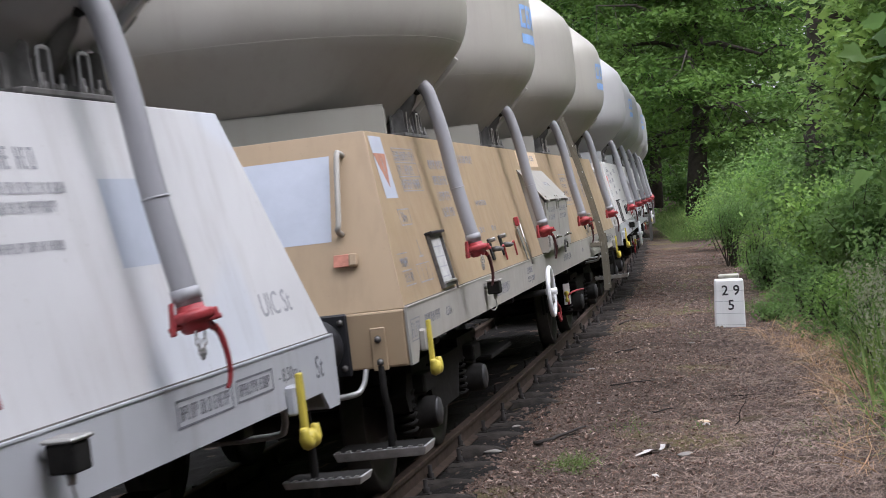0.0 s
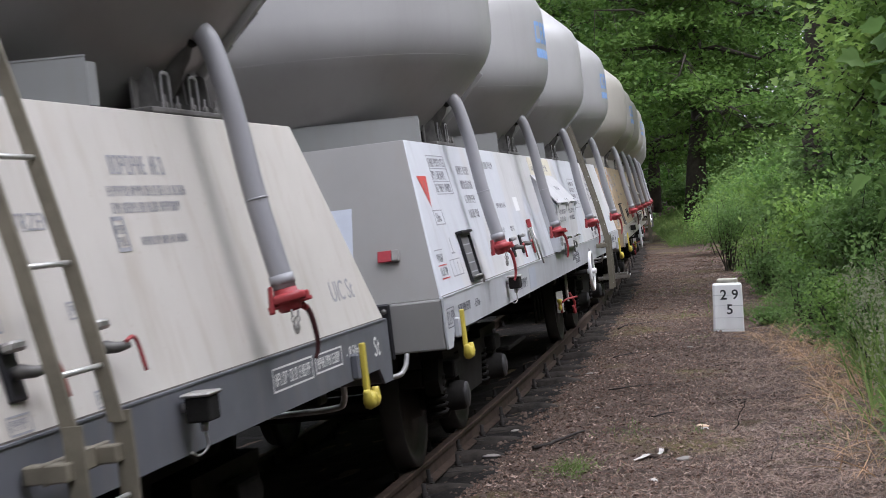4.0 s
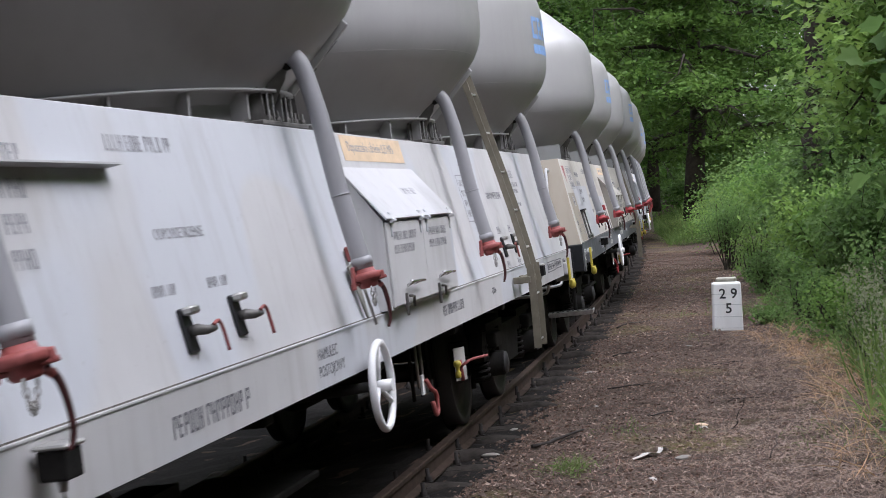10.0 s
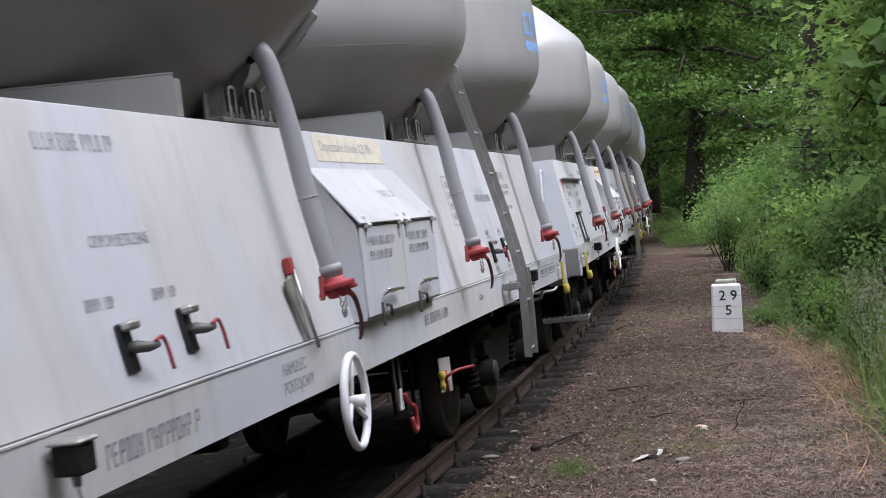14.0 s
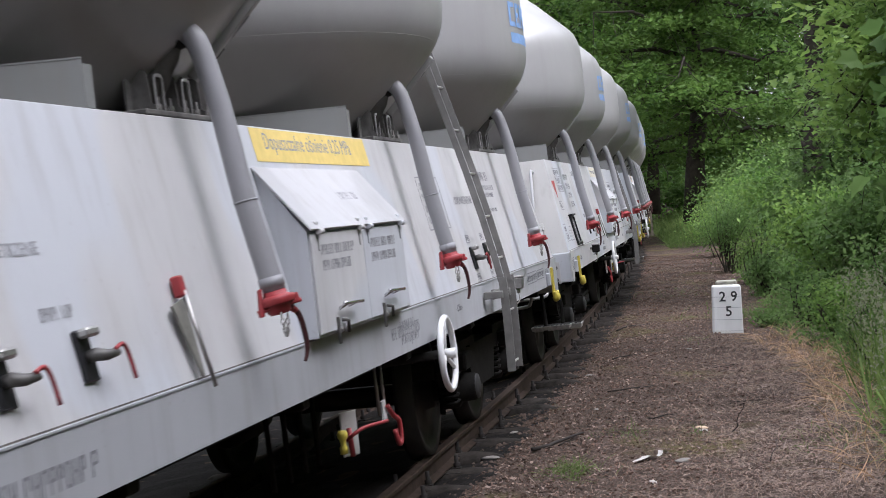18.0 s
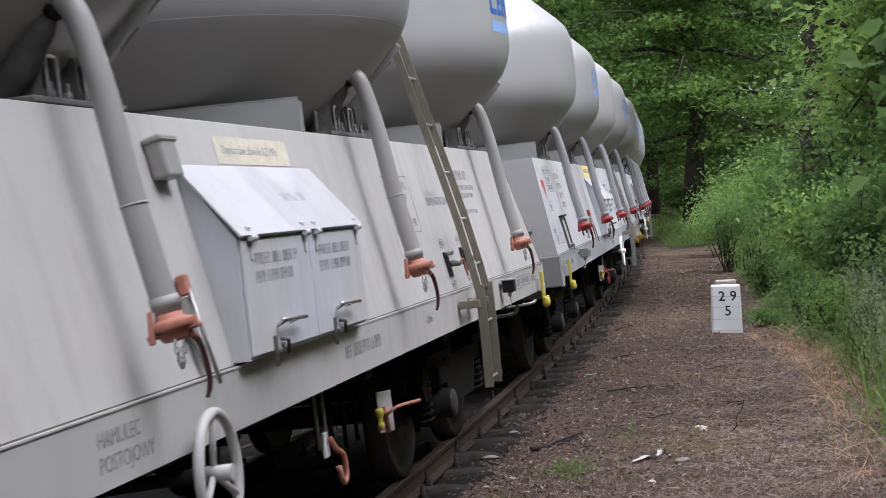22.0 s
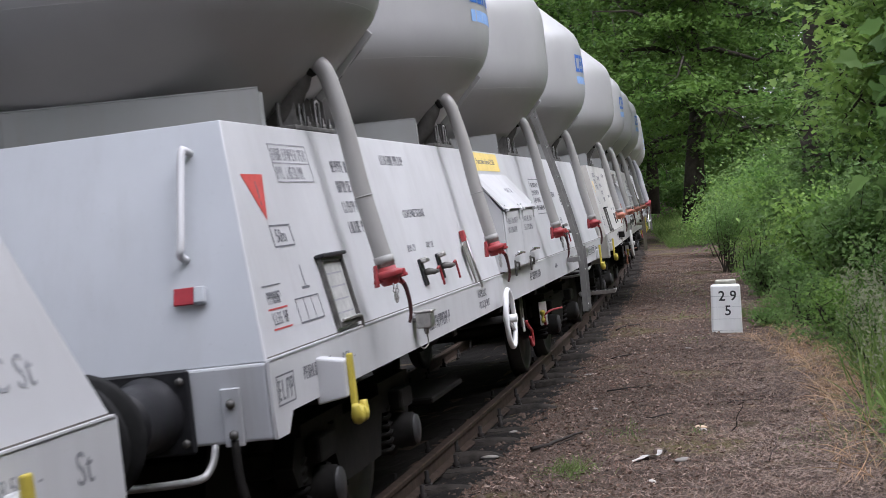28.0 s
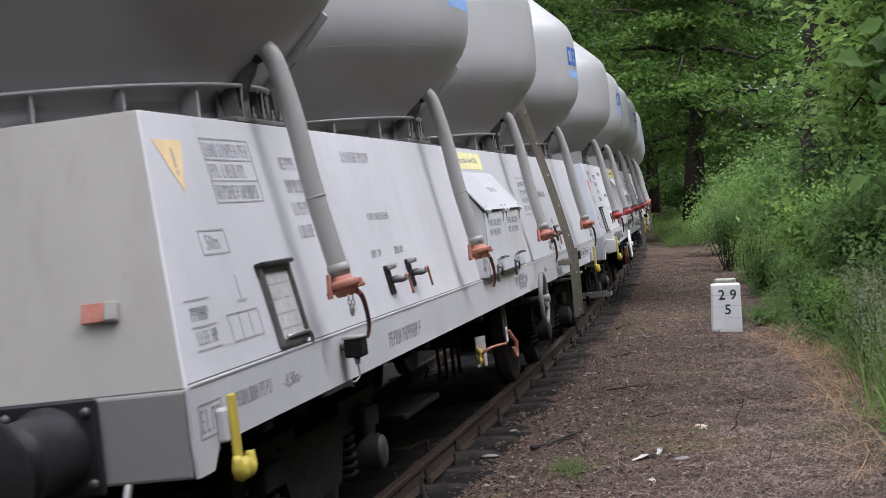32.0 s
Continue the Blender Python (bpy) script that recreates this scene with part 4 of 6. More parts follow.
            for i in range(9):
                put("tread_tooth", kit("tooth", lambda: box(bmesh.new(), -0.14, -0.122, -0.012, 0.012, 0.455, 0.463)), M_STEEL, step, Matrix.Translation((0, -0.22 + i * 0.055, 0)))
        put("grab_bar", kit("grab%d" % s, lambda s=s, le=le: tube(curve_points([(s * (le - 0.02), -1.12, 0.92), (s * (le + 0.02), -1.10, 0.83), (s * (le + 0.06), -1.02, 0.79), (s * (le + 0.06), -0.6, 0.78)], 4), 0.016, 8)), M_GALV, w)
        put("coupling_hook", kit("draw%d" % s, lambda s=s, le=le: tube(curve_points([(s * le, 0, 1.05), (s * (le + 0.3), 0, 1.05), (s * (le + 0.42), 0, 1.10), (s * (le + 0.40), 0, 1.17)], 4), 0.04, 8)), M_UNDER, w)
        put("brake_hose", kit("hose%d" % s, lambda s=s, le=le: tube(curve_points([(s * le, -0.3, 0.95), (s * (le + 0.2), -0.3, 0.9), (s * (le + 0.4), -0.28, 0.68), (s * (le + 0.62), -0.26, 0.70)], 5), 0.025, 8)), M_RUBBER, w)
    if st["rail"]:
        hr = put("handrail", kit("handrail", lambda: tube(curve_points([(0, -0.21, 0.0), (-0.01, -0.20, 0.05), (0, -0.15, 0.065), (0, 0.20, 0.065), (0.01, 0.235, 0.05), (0.015, 0.24, 0.0)], 4), 0.0155, 8)), st["railmat"], w, on_end(1.04, 1.83))
    lamp = put("lamp_bracket", kit("lampiron", lambda: soft_box(0.04, 0.085, -0.035, 0.035, 0.0, 0.04, 0.006, 1)), st["end"], w, on_end(1.04, 1.485))
    if st["strap"]:
        put("lamp_strap", kit("lampstrap", lambda: soft_box(0.0, 0.075, -0.44, -0.04, 0.0, 0.022, 0.004, 1)), P_GREY, lamp, label="grey channel below the tail plate")
    put("tail_plate", kit("tailplate", lambda: soft_box(-0.045, 0.04, -0.035, 0.035, 0.02, 0.03, 0.003, 1)), st["tail"], lamp, label="red reflecting tail plate")
    # --- inscriptions
    ink, faint = st["ink"], st["faint"]
    bold = ink if st["fresh"] else faint
    put("warning_triangle", kit("tri", lambda: prism([(0, 0), (0.30, 0), (0.18, -0.20)], 0.0006)), st["tri"], w, on_side(-6.53, st["tri_z"]))
    put("lettering", kit("tri_mark", lambda: box(box(bmesh.new(), 0.160, 0.172, -0.105, -0.03, 0.0008, 0.0014), 0.160, 0.172, -0.135, -0.118, 0.0008, 0.0014)), ink, w, on_side(-6.53, st["tri_z"]))
    rows = st["grid_rows"]
    put("lettering", kit("grid%d" % rows, lambda rows=rows: grid_mesh(0.60, 0.087, rows)), faint, w, on_side(-6.02, st["grid_top"] - 0.087 * rows))
    put("lettering", kit("gridtxt%d" % rows, lambda rows=rows: bars(0.55, 0.087 * rows - 0.03, rows, 3, gap=0.5)), faint, w, on_side(-5.995, st["grid_top"] + 0.015 - 0.087 * rows))
    put("lettering", kit("box50", lambda: outline(0.30, 0.098, 0.007)), bold, w, on_side(-6.355, 1.640))
    put("lettering", text_mesh("50m", 0.085), bold, w, on_side(-6.30, 1.660))
    put("lettering", kit("mark_t", lambda: box(box(bmesh.new(), 0.055, 0.066, 0.012, 0.105, 0, INK_T), 0.0, 0.12, 0, 0.011, 0, INK_T)), bold, w, on_side(-6.15, 1.45))
    put("lettering", kit("mark_grid", lambda: comb_mesh(0.37, 0.110, 4)), bold, w, on_side(-6.31, 1.31))
    put("lettering", kit("mark_box", lambda: bars(0.22, 0.135, 2, 9, gap=0.7)), ink, w, on_side(-6.67, 1.335))
    put("lettering", kit("mark_top", lambda: box(bmesh.new(), 0, 0.26, 0, 0.006, 0, INK_T)), bold, w, on_side(-6.70, 1.49))
    for z in (1.395, 1.315):
        put("lettering", kit("mark_rule", lambda: box(bmesh.new(), 0, 0.26, 0, 0.007, 0, INK_T)), st["rule"], w, on_side(-6.70, z))
    put("lettering", kit("num", lambda: bars(0.50, 0.38, 4, 12, gap=0.75)), bold, w, on_side(-5.03, 1.66))
    put("lettering", kit("word1", lambda: bars(0.62, 0.058, 1, 21)), bold, w, on_side(-3.88, 2.025))
    put("lettering", text_mesh("ODPOWIETRZENIE", 0.072 if st["fresh"] else 0.058), bold, w, on_side(-3.70, 1.71))
    for x in (-3.86, -3.32):
        put("lettering", kit("word3", lambda: bars(0.24, 0.04, 1, 23)), faint, w, on_side(x, 1.515))
    put("lettering", kit("panel_frame", lambda: outline(0.66, 0.35, 0.008)), bold, w, on_side(2.18, 1.62))
    put("lettering", kit("panel_txt", lambda: bars(0.54, 0.27, 4, 31, gap=0.65)), bold, w, on_side(2.24, 1.66))
    put("lettering", text_mesh("ODPOWIETRZENIE", 0.078), bold, w, on_side(3.20, 1.775))
    put("lettering", kit("firm", lambda: bars(0.46, 0.068, 1, 34)), bold, w, on_side(4.34, 1.945))
    put("lettering", kit("firm2", lambda: bars(0.68, 0.095, 2, 35, gap=0.6)), bold, w, on_side(4.27, 1.813))
    put("lettering", kit("firm3", lambda: outline(0.10, 0.12, 0.014, bars(0.08, 0.07, 2, 36), -0.01, -0.02)), bold, w, on_side(4.24, 1.705))
    put("lettering", kit("firm4", lambda: bars(0.40, 0.030, 1, 37)), bold, w, on_side(4.43, 1.70))
    for x in (3.22, 3.76):
        put("lettering", kit("tapbox", lambda: outline(0.13, 0.055, 0.006, bars(0.10, 0.03, 1, 38), -0.015, -0.013)), bold, w, on_side(x, 1.515))
        put("lettering", kit("tapbox", lambda: None), bold, w, on_side(x + 0.01, 1.245))
    put("lettering", text_mesh("UIC St", 0.135), bold, w, on_side(6.32, 1.36))
    if st["sign"]:
        sx, sz, sw, sh = st["sign_at"]
        sg = put("pressure_sign", kit("psign%.2f" % sw, lambda sw=sw, sh=sh: soft_box(0, sw, 0, sh, 0, 0.0008, 0.0003, 1)), st["sign"], w, on_side(sx, sz), "painted pressure sign")
        put("lettering", text_mesh("Dopuszczalne ciśnienie 0,25 MPa", round(0.056 * sw, 3)), bold, sg, Matrix.Translation((0.08 * sw, sh * 0.38, 0.0012)))
    sink = st["sillink"]
    put("lettering", kit("sbox", lambda: outline(0.24, 0.12, 0.007, bars(0.19, 0.08, 1, 41), -0.02, -0.02)), sink, w, on_sill(-6.84, 1.05))
    put("lettering", kit("sw1", lambda: bars(0.46, 0.055, 1, 42)), sink, w, on_sill(-6.47, 1.09))
    put("lettering", text_mesh("- 8,50m -", 0.075), sink, w, on_sill(-5.88, 1.085))
    put("lettering", kit("snum", lambda: bars(0.80, 0.075, 1, 44)), sink, w, on_sill(-4.0, 1.055))
    put("lettering", text_mesh("HAMULEC", 0.072), sink, w, on_sill(st["wheel_x"] - 0.74, 1.12))
    put("lettering", text_mesh("POSTOJOWY", 0.072), sink, w, on_sill(st["wheel_x"] - 0.74, 1.045))
    put("lettering", kit("srev", lambda: bars(0.66, 0.062, 1, 46)), sink, w, on_sill(0.50, 1.085))
    put("lettering", kit("srev2", lambda: outline(0.52, 0.095, 0.008, bars(0.46, 0.05, 1, 47), -0.03, -0.022)), sink, w, on_sill(5.30, 1.10))
    put("lettering", kit("srev3", lambda: outline(0.40, 0.085, 0.008, bars(0.34, 0.045, 1, 48), -0.03, -0.020)), sink, w, on_sill(5.86, 1.105))
    put("lettering", text_mesh("- 8,50m -", 0.075), sink, w, on_sill(6.30, 1.10))
    put("lettering", text_mesh("St", 0.135), sink, w, on_sill(6.77, 1.06))
    put("lettering", text_mesh("- 8,50m -", 0.06), sink, w, on_sill(2.25, 1.10))
    # --- owner's mark on two tanks, as plain shapes on the barrel
    if st["logo"]:
        for i in (1, 3):
            x = TANKS[i]
            for k, (a0, wd, z0, z1) in enumerate(((-0.225, 0.085, 3.12, 3.31), (-0.125, 0.07, 3.12, 3.31), (-0.04, 0.10, 3.12, 3.31), (0.075, 0.07, 3.12, 3.31))):
                put("owner_mark", kit("mark%d" % k, lambda a0=a0, wd=wd, z0=z0, z1=z1: barrel_patch(a0, wd, z0, z1, k)), st["logo"], w, Matrix.Translation((x, 0, 0)))
            put("owner_mark", kit("mark_bar", lambda: barrel_patch(-0.225, 0.37, 2.99, 3.07, 9)), M_PALEBLUE, w, Matrix.Translation((x, 0, 0)))
    if st["vent"]:
        vb = put("vent_box", kit("ventbox", lambda: soft_box(-0.075, 0.075, -0.075, 0.075, 0.0, 0.07, 0.012, 2)), P_PIPEB, w, on_side(VENT_X, VENT_Z))
        put("vent_rim", kit("ventrim", lambda: soft_box(-0.082, 0.082, 0.055, 0.082, 0.0, 0.078, 0.008, 1)), P_PIPEB, vb)
    if st["awning"]:
        put("rain_strip", kit("awning", lambda: hull6([(0, -0.004, 0.0), (2.45, -0.004, 0.0), (2.45, -0.008, 0.058), (0, -0.008, 0.058)], [(0, 0.004, 0.0), (2.45, 0.004, 0.0), (2.45, 0.0, 0.058), (0, 0.0, 0.058)], 0.001)), P_LID, w, on_side(-6.38, 1.965))
    if st["table"]:
        put("lettering", kit("table", lambda: outline(0.85, 0.40, 0.006, bars(0.78, 0.36, 5, 77, gap=0.5), -0.04, -0.02)), M_FADED, w, on_end(-0.08, 1.63))
    # --- own patches and marks
    for name, kind, x, z, pw, ph, mat in st["patches"]:
        fr = {"side": on_side, "sill": on_sill, "end": on_end}[kind](x, z, 0.0005)
        put(name, kit("patch%.2f_%.2f" % (pw, ph), lambda pw=pw, ph=ph: box(bmesh.new(), 0, pw, 0, ph, 0, 0.0006)), mat, w, fr)
    sets = []
    for x0 in (-4.45, 4.65):
        sets += add_bogie(w, x0, BOGIE)
    return w, sets


def barrel_patch(a0, wd, z0, z1, k):
    """A letter-like mark laid on the barrel facing the near side."""
    bm = bmesh.new()
    r = 1.5775

    def slab(b0, b1, y0, y1):
        n = 3
        cols = []
        for i in range(n + 1):
            a = -math.pi / 2 + b0 + (b1 - b0) * i / n
            cols.append([bm.verts.new((r * math.cos(a), r * math.sin(a), z)) for z in (y0, y1)])
        for c, d in zip(cols, cols[1:]):
            bm.faces.new((c[0], d[0], d[1], c[1]))
    if k == 9:
        slab(a0, a0 + wd, z0, z1)
    else:
        t = (z1 - z0) * 0.2
        slab(a0, a0 + wd * 0.3, z0, z1)
        if k != 2:
            slab(a0 + wd * 0.3, a0 + wd, z1 - t, z1), slab(a0 + wd * 0.3, a0 + wd, z0, z0 + t)
        if k == 1 or k == 3:
            slab(a0 + wd * 0.3, a0 + wd * 0.85, (z0 + z1) / 2 - t / 2, (z0 + z1) / 2 + t / 2)
        if k == 2:
            slab(a0 + wd * 0.7, a0 + wd, z0, z1), slab(a0 + wd * 0.3, a0 + wd * 0.7, z0 + 2 * t, z1 - t * 0.5)
    bmesh.ops.recalc_face_normals(bm, faces=bm.faces[:])
    return bm


# ================= ground and track =================
def soil(name):
    """Brown leaf mould and gravel, with moss and pale straw in drifts."""
    m, n, l, b = nodes_of(name)
    v = coords(n, l, shift=False)
    c = mixc(n, l, ramp(n, l, noise_node(n, l, v, 1.3, 6, 0.6), 0.35, 0.68), (0.092, 0.058, 0.044), (0.215, 0.145, 0.112))
    c = mixc(n, l, ramp(n, l, noise_node(n, l, v, 60, 5, 0.7), 0.42, 0.62), tuple(x * 0.45 for x in (0.10, 0.08, 0.065)), c)
    c = mixc(n, l, ramp(n, l, noise_node(n, l, v, 0.55, 4), 0.56, 0.68), c, (0.120, 0.100, 0.042))
    c = mixc(n, l, ramp(n, l, noise_node(n, l, v, 130, 3, 0.8), 0.62, 0.70), c, (0.30, 0.225, 0.185))
    l.new(c, b.inputs["Base Color"])
    b.inputs["Roughness"].default_value = 0.95
    b.inputs["Specular IOR Level"].default_value = 0.2
    bump(n, l, b, noise_node(n, l, v, 40, 8, 0.75), 0.9, 0.03)
    return m


M_SOIL = soil("leaf_mould_and_gravel")
M_RAIL = plain("rusty_rail", (0.045, 0.030, 0.022), 0.85, 0.0, 0.4, 9, 0.3, 0.25)
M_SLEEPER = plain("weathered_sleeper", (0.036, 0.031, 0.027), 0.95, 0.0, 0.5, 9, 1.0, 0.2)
M_IRON = plain("rusty_fastening", (0.022, 0.018, 0.016), 0.8, 0.3, 0.3, 12, 0.4)


def track_q(x, y):
    """How far a point lies to the outer side of the track."""
    s = np.interp(y, _Y, _S)
    return (x - np.interp(s, _S, _X)) * np.cos(np.interp(s, _S, _H))


def ground_z(x, y):
    q = track_q(x, y)
    # q below -2: an unseen bank, added to block light under the train
    z = np.interp(q, [-60, -11, -8, -4.6, -2.9, -2.0, -0.85, -0.62, 0, 0.62, 0.80, 1.05, 1.36, 1.75, 3.2, 4.2, 6.5, 12, 60], [3.6, 3.4, 3.0, 2.3, 0.95, -0.25, -0.23, -0.165, -0.125, -0.095, -0.170, -0.122, -0.095, -0.085, -0.10, 0.0, 0.25, 0.5, 0.6])
    z = z + np.interp(y, [-1e4, 45, 75, 200, 1e4], [0, 0, 0.75, 1.2, 1.2]) * np.interp(q, [-2.5, 2.2, 4, 9], [0, 0, 0.8, 1])
    return z


def rough_z(x, y):
    """The ground with its small unevenness."""
    return float(ground_z(x, y)) + 0.035 * noise.noise((x * 0.9, y * 0.9, 0)) + 0.022 * noise.noise((x * 3.1, y * 3.1, 5)) + 0.010 * noise.noise((x * 11, y * 11, 9))


def build_ground():
    xs = np.concatenate([[-1500, -600, -250, -120, -70, -45, -30, -22, -16], np.arange(-12, -6, 0.5), np.arange(-6, 2.6, 0.085), np.arange(2.6, 8, 0.5), [9, 11, 14, 18, 25, 40, 70, 150, 400, 1500]])
    ys = np.concatenate([[-1500, -600, -300, -160, -100, -60], np.arange(-40, 5, 2.5), np.arange(5, 28, 0.10), np.arange(28, 60, 0.4), np.arange(60, 120, 3), [130, 160, 220, 320, 500, 900, 1600]])
    verts, faces = [], []
    for y in ys:
        for x in xs:
            near = 4 < y < 61 and -12.5 < x < 8
            verts.append((x, y, rough_z(x, y) if near else float(ground_z(x, y))))
    nx = len(xs)
    for j in range(len(ys) - 1):
        for i in range(nx - 1):
            a = j * nx + i
            faces.append((a, a + 1, a + nx + 1, a + nx))
    me = bpy.data.meshes.new("ground")
    me.from_pydata(verts, [], faces)
    me.polygons.foreach_set("use_smooth", [True] * len(faces))
    me.materials.append(M_SOIL)
    return tagged(new("ground", me), "brown leaf mould and gravel beside the track", "ground", kind="structure")


build_ground()
# oily ballast, with the train's shade put into its near-black colour
M_BALLAST = plain("oily_shaded_ballast", (0.011, 0.0095, 0.0085), 0.95, 0.0, 0.5, 22, 1.0, 0.2)


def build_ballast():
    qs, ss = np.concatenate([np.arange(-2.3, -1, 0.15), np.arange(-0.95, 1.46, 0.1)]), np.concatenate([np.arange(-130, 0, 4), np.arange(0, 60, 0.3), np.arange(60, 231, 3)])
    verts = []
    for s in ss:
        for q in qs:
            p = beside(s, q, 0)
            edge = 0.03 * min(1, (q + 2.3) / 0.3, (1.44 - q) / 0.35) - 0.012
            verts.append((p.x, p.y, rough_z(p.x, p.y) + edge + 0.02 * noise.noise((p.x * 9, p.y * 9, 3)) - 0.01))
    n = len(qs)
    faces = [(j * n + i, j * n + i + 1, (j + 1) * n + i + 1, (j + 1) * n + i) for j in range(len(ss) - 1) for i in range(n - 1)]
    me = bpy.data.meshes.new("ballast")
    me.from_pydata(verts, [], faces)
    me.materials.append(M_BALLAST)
    return tagged(new("ballast", me), "oily ballast under the train, its shade put into the colour", "ballast", kind="structure")


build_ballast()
RAIL_PROF = [(-0.0625, -0.158), (0.0625, -0.158), (0.0625, -0.148), (0.012, -0.128), (0.009, -0.045), (0.034, -0.034), (0.036, -0.008), (0.028, 0.0), (-0.028, 0.0), (-0.036, -0.008), (-0.034, -0.034), (-0.009, -0.045), (-0.012, -0.128), (-0.0625, -0.148)]
SLEEPER_STEP = 0.66


def rail(q0, name):
    bm, rings = bmesh.new(), []
    for s in np.arange(-130, 230, 1.0):
        rings.append([bm.verts.new(canted(s, q0 + a, b)) for a, b in RAIL_PROF])
    for a, b in zip(rings, rings[1:]):
        for j in range(len(RAIL_PROF)):
            k = (j + 1) % len(RAIL_PROF)
            bm.faces.new((a[j], a[k], b[k], b[j]))
    bmesh.ops.recalc_face_normals(bm, faces=bm.faces[:])
    ob = part(name, bm, M_RAIL)
    return tagged(ob, "rusty brown steel rail on sleepers", "rail", "rails of the track", "structure")


rail(-0.7535, "rail_inner"), rail(0.7535, "rail_outer")


def leaf_mesh(name, places, sizes, shape, faces, rng, flat=0.5, droop=0.0, bend=0.2):
    """Many small leaves of one shape as one mesh; flat pulls them level."""
    n, k = len(places), len(shape)
    sh = np.array(shape, float)
    nrm = rng.normal(size=(n, 3))
    nrm[:, 2] = np.abs(nrm[:, 2]) + flat * 2.0
    nrm /= np.linalg.norm(nrm, axis=1, keepdims=True)
    ax = rng.normal(size=(n, 3))
    ax[:, 2] -= droop
    ax -= (ax * nrm).sum(1, keepdims=True) * nrm
    ax /= np.linalg.norm(ax, axis=1, keepdims=True)
    bx = np.cross(nrm, ax)
    z = sh[:, 2] if sh.shape[1] > 2 else np.zeros(k)
    P = places[:, None] + sizes[:, None, None] * (ax[:, None] * sh[None, :, :1] + bx[:, None] * sh[None, :, 1:2] + nrm[:, None] * (z[None, :, None] - bend * sh[None, :, :1] ** 2))
    me = bpy.data.meshes.new(name)
    me.vertices.add(n * k)
    me.vertices.foreach_set("co", P.reshape(-1))
    fl = [i for f in faces for i in f]
    per = np.array(fl)
    idx = (np.arange(n)[:, None] * k + per[None]).reshape(-1)
    lens = np.tile([len(f) for f in faces], n)
    me.loops.add(len(idx))
    me.loops.foreach_set("vertex_index", idx)
    me.polygons.add(len(lens))
    me.polygons.foreach_set("loop_start", np.concatenate([[0], np.cumsum(lens)[:-1]]))
    me.update(calc_edges=True)
    me.materials.append(None)
    return me


OVAL = ([(0, 0, 0), (0.35, 0.26, 0.05), (0.75, 0.2, 0.05), (1, 0, 0), (0.75, -0.2, 0.05), (0.35, -0.26, 0.05)], [(0, 3, 2, 1), (0, 5, 4, 3)])
MAPLE = ([(0, 0, 0), (-0.04, 0.26, 0.04), (0.16, 0.44, 0.08), (0.36, 0.33, 0.05), (0.64, 0.38, 0.08), (0.68, 0.17, 0.04), (1.0, 0, -0.04), (0.68, -0.17, 0.04), (0.64, -0.38, 0.08), (0.36, -0.33, 0.05), (0.16, -0.44, 0.08), (-0.04, -0.26, 0.04)],
         [(0, 3, 2, 1), (0, 5, 4, 3), (0, 6, 5), (0, 7, 6), (0, 9, 8, 7), (0, 11, 10, 9)])
BLADE = ([(0, 0.011, 0), (0, -0.011, 0), (0.35, -0.011, 0.05), (0.35, 0.011, 0.05), (0.7, -0.008, 0.0), (0.7, 0.008, 0.0), (1, 0, -0.2)], [(0, 1, 2, 3), (3, 2, 4, 5), (5, 4, 6)])
LOBED = ([(0, 0, 0), (0.08, 0.42, 0.08), (0.45, 0.22, 0.04), (0.62, 0.36, 0.07), (1.0, 0, -0.05), (0.62, -0.36, 0.07), (0.45, -0.22, 0.04), (0.08, -0.42, 0.08)], [(0, 2, 1), (0, 4, 3, 2), (0, 6, 5, 4), (0, 7, 6)])
M_BARK = plain("grey_brown_bark", (0.052, 0.044, 0.036), 0.95, 0.0, 0.4, 5, 1.0, 0.2)
M_LEAF_TREE = leafy("chestnut_leaves", (0.026, 0.068, 0.014), (0.125, 0.230, 0.046), (0.100, 0.170, 0.038))
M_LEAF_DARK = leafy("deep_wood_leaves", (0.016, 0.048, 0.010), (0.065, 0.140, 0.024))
M_LEAF_BUSH = leafy("shrub_leaves", (0.052, 0.115, 0.030), (0.165, 0.280, 0.085), (0.150, 0.235, 0.072))
M_LEAF_NEAR = leafy("young_maple_leaves", (0.062, 0.148, 0.030), (0.225, 0.385, 0.092), (0.20, 0.30, 0.074), glow=0.5)


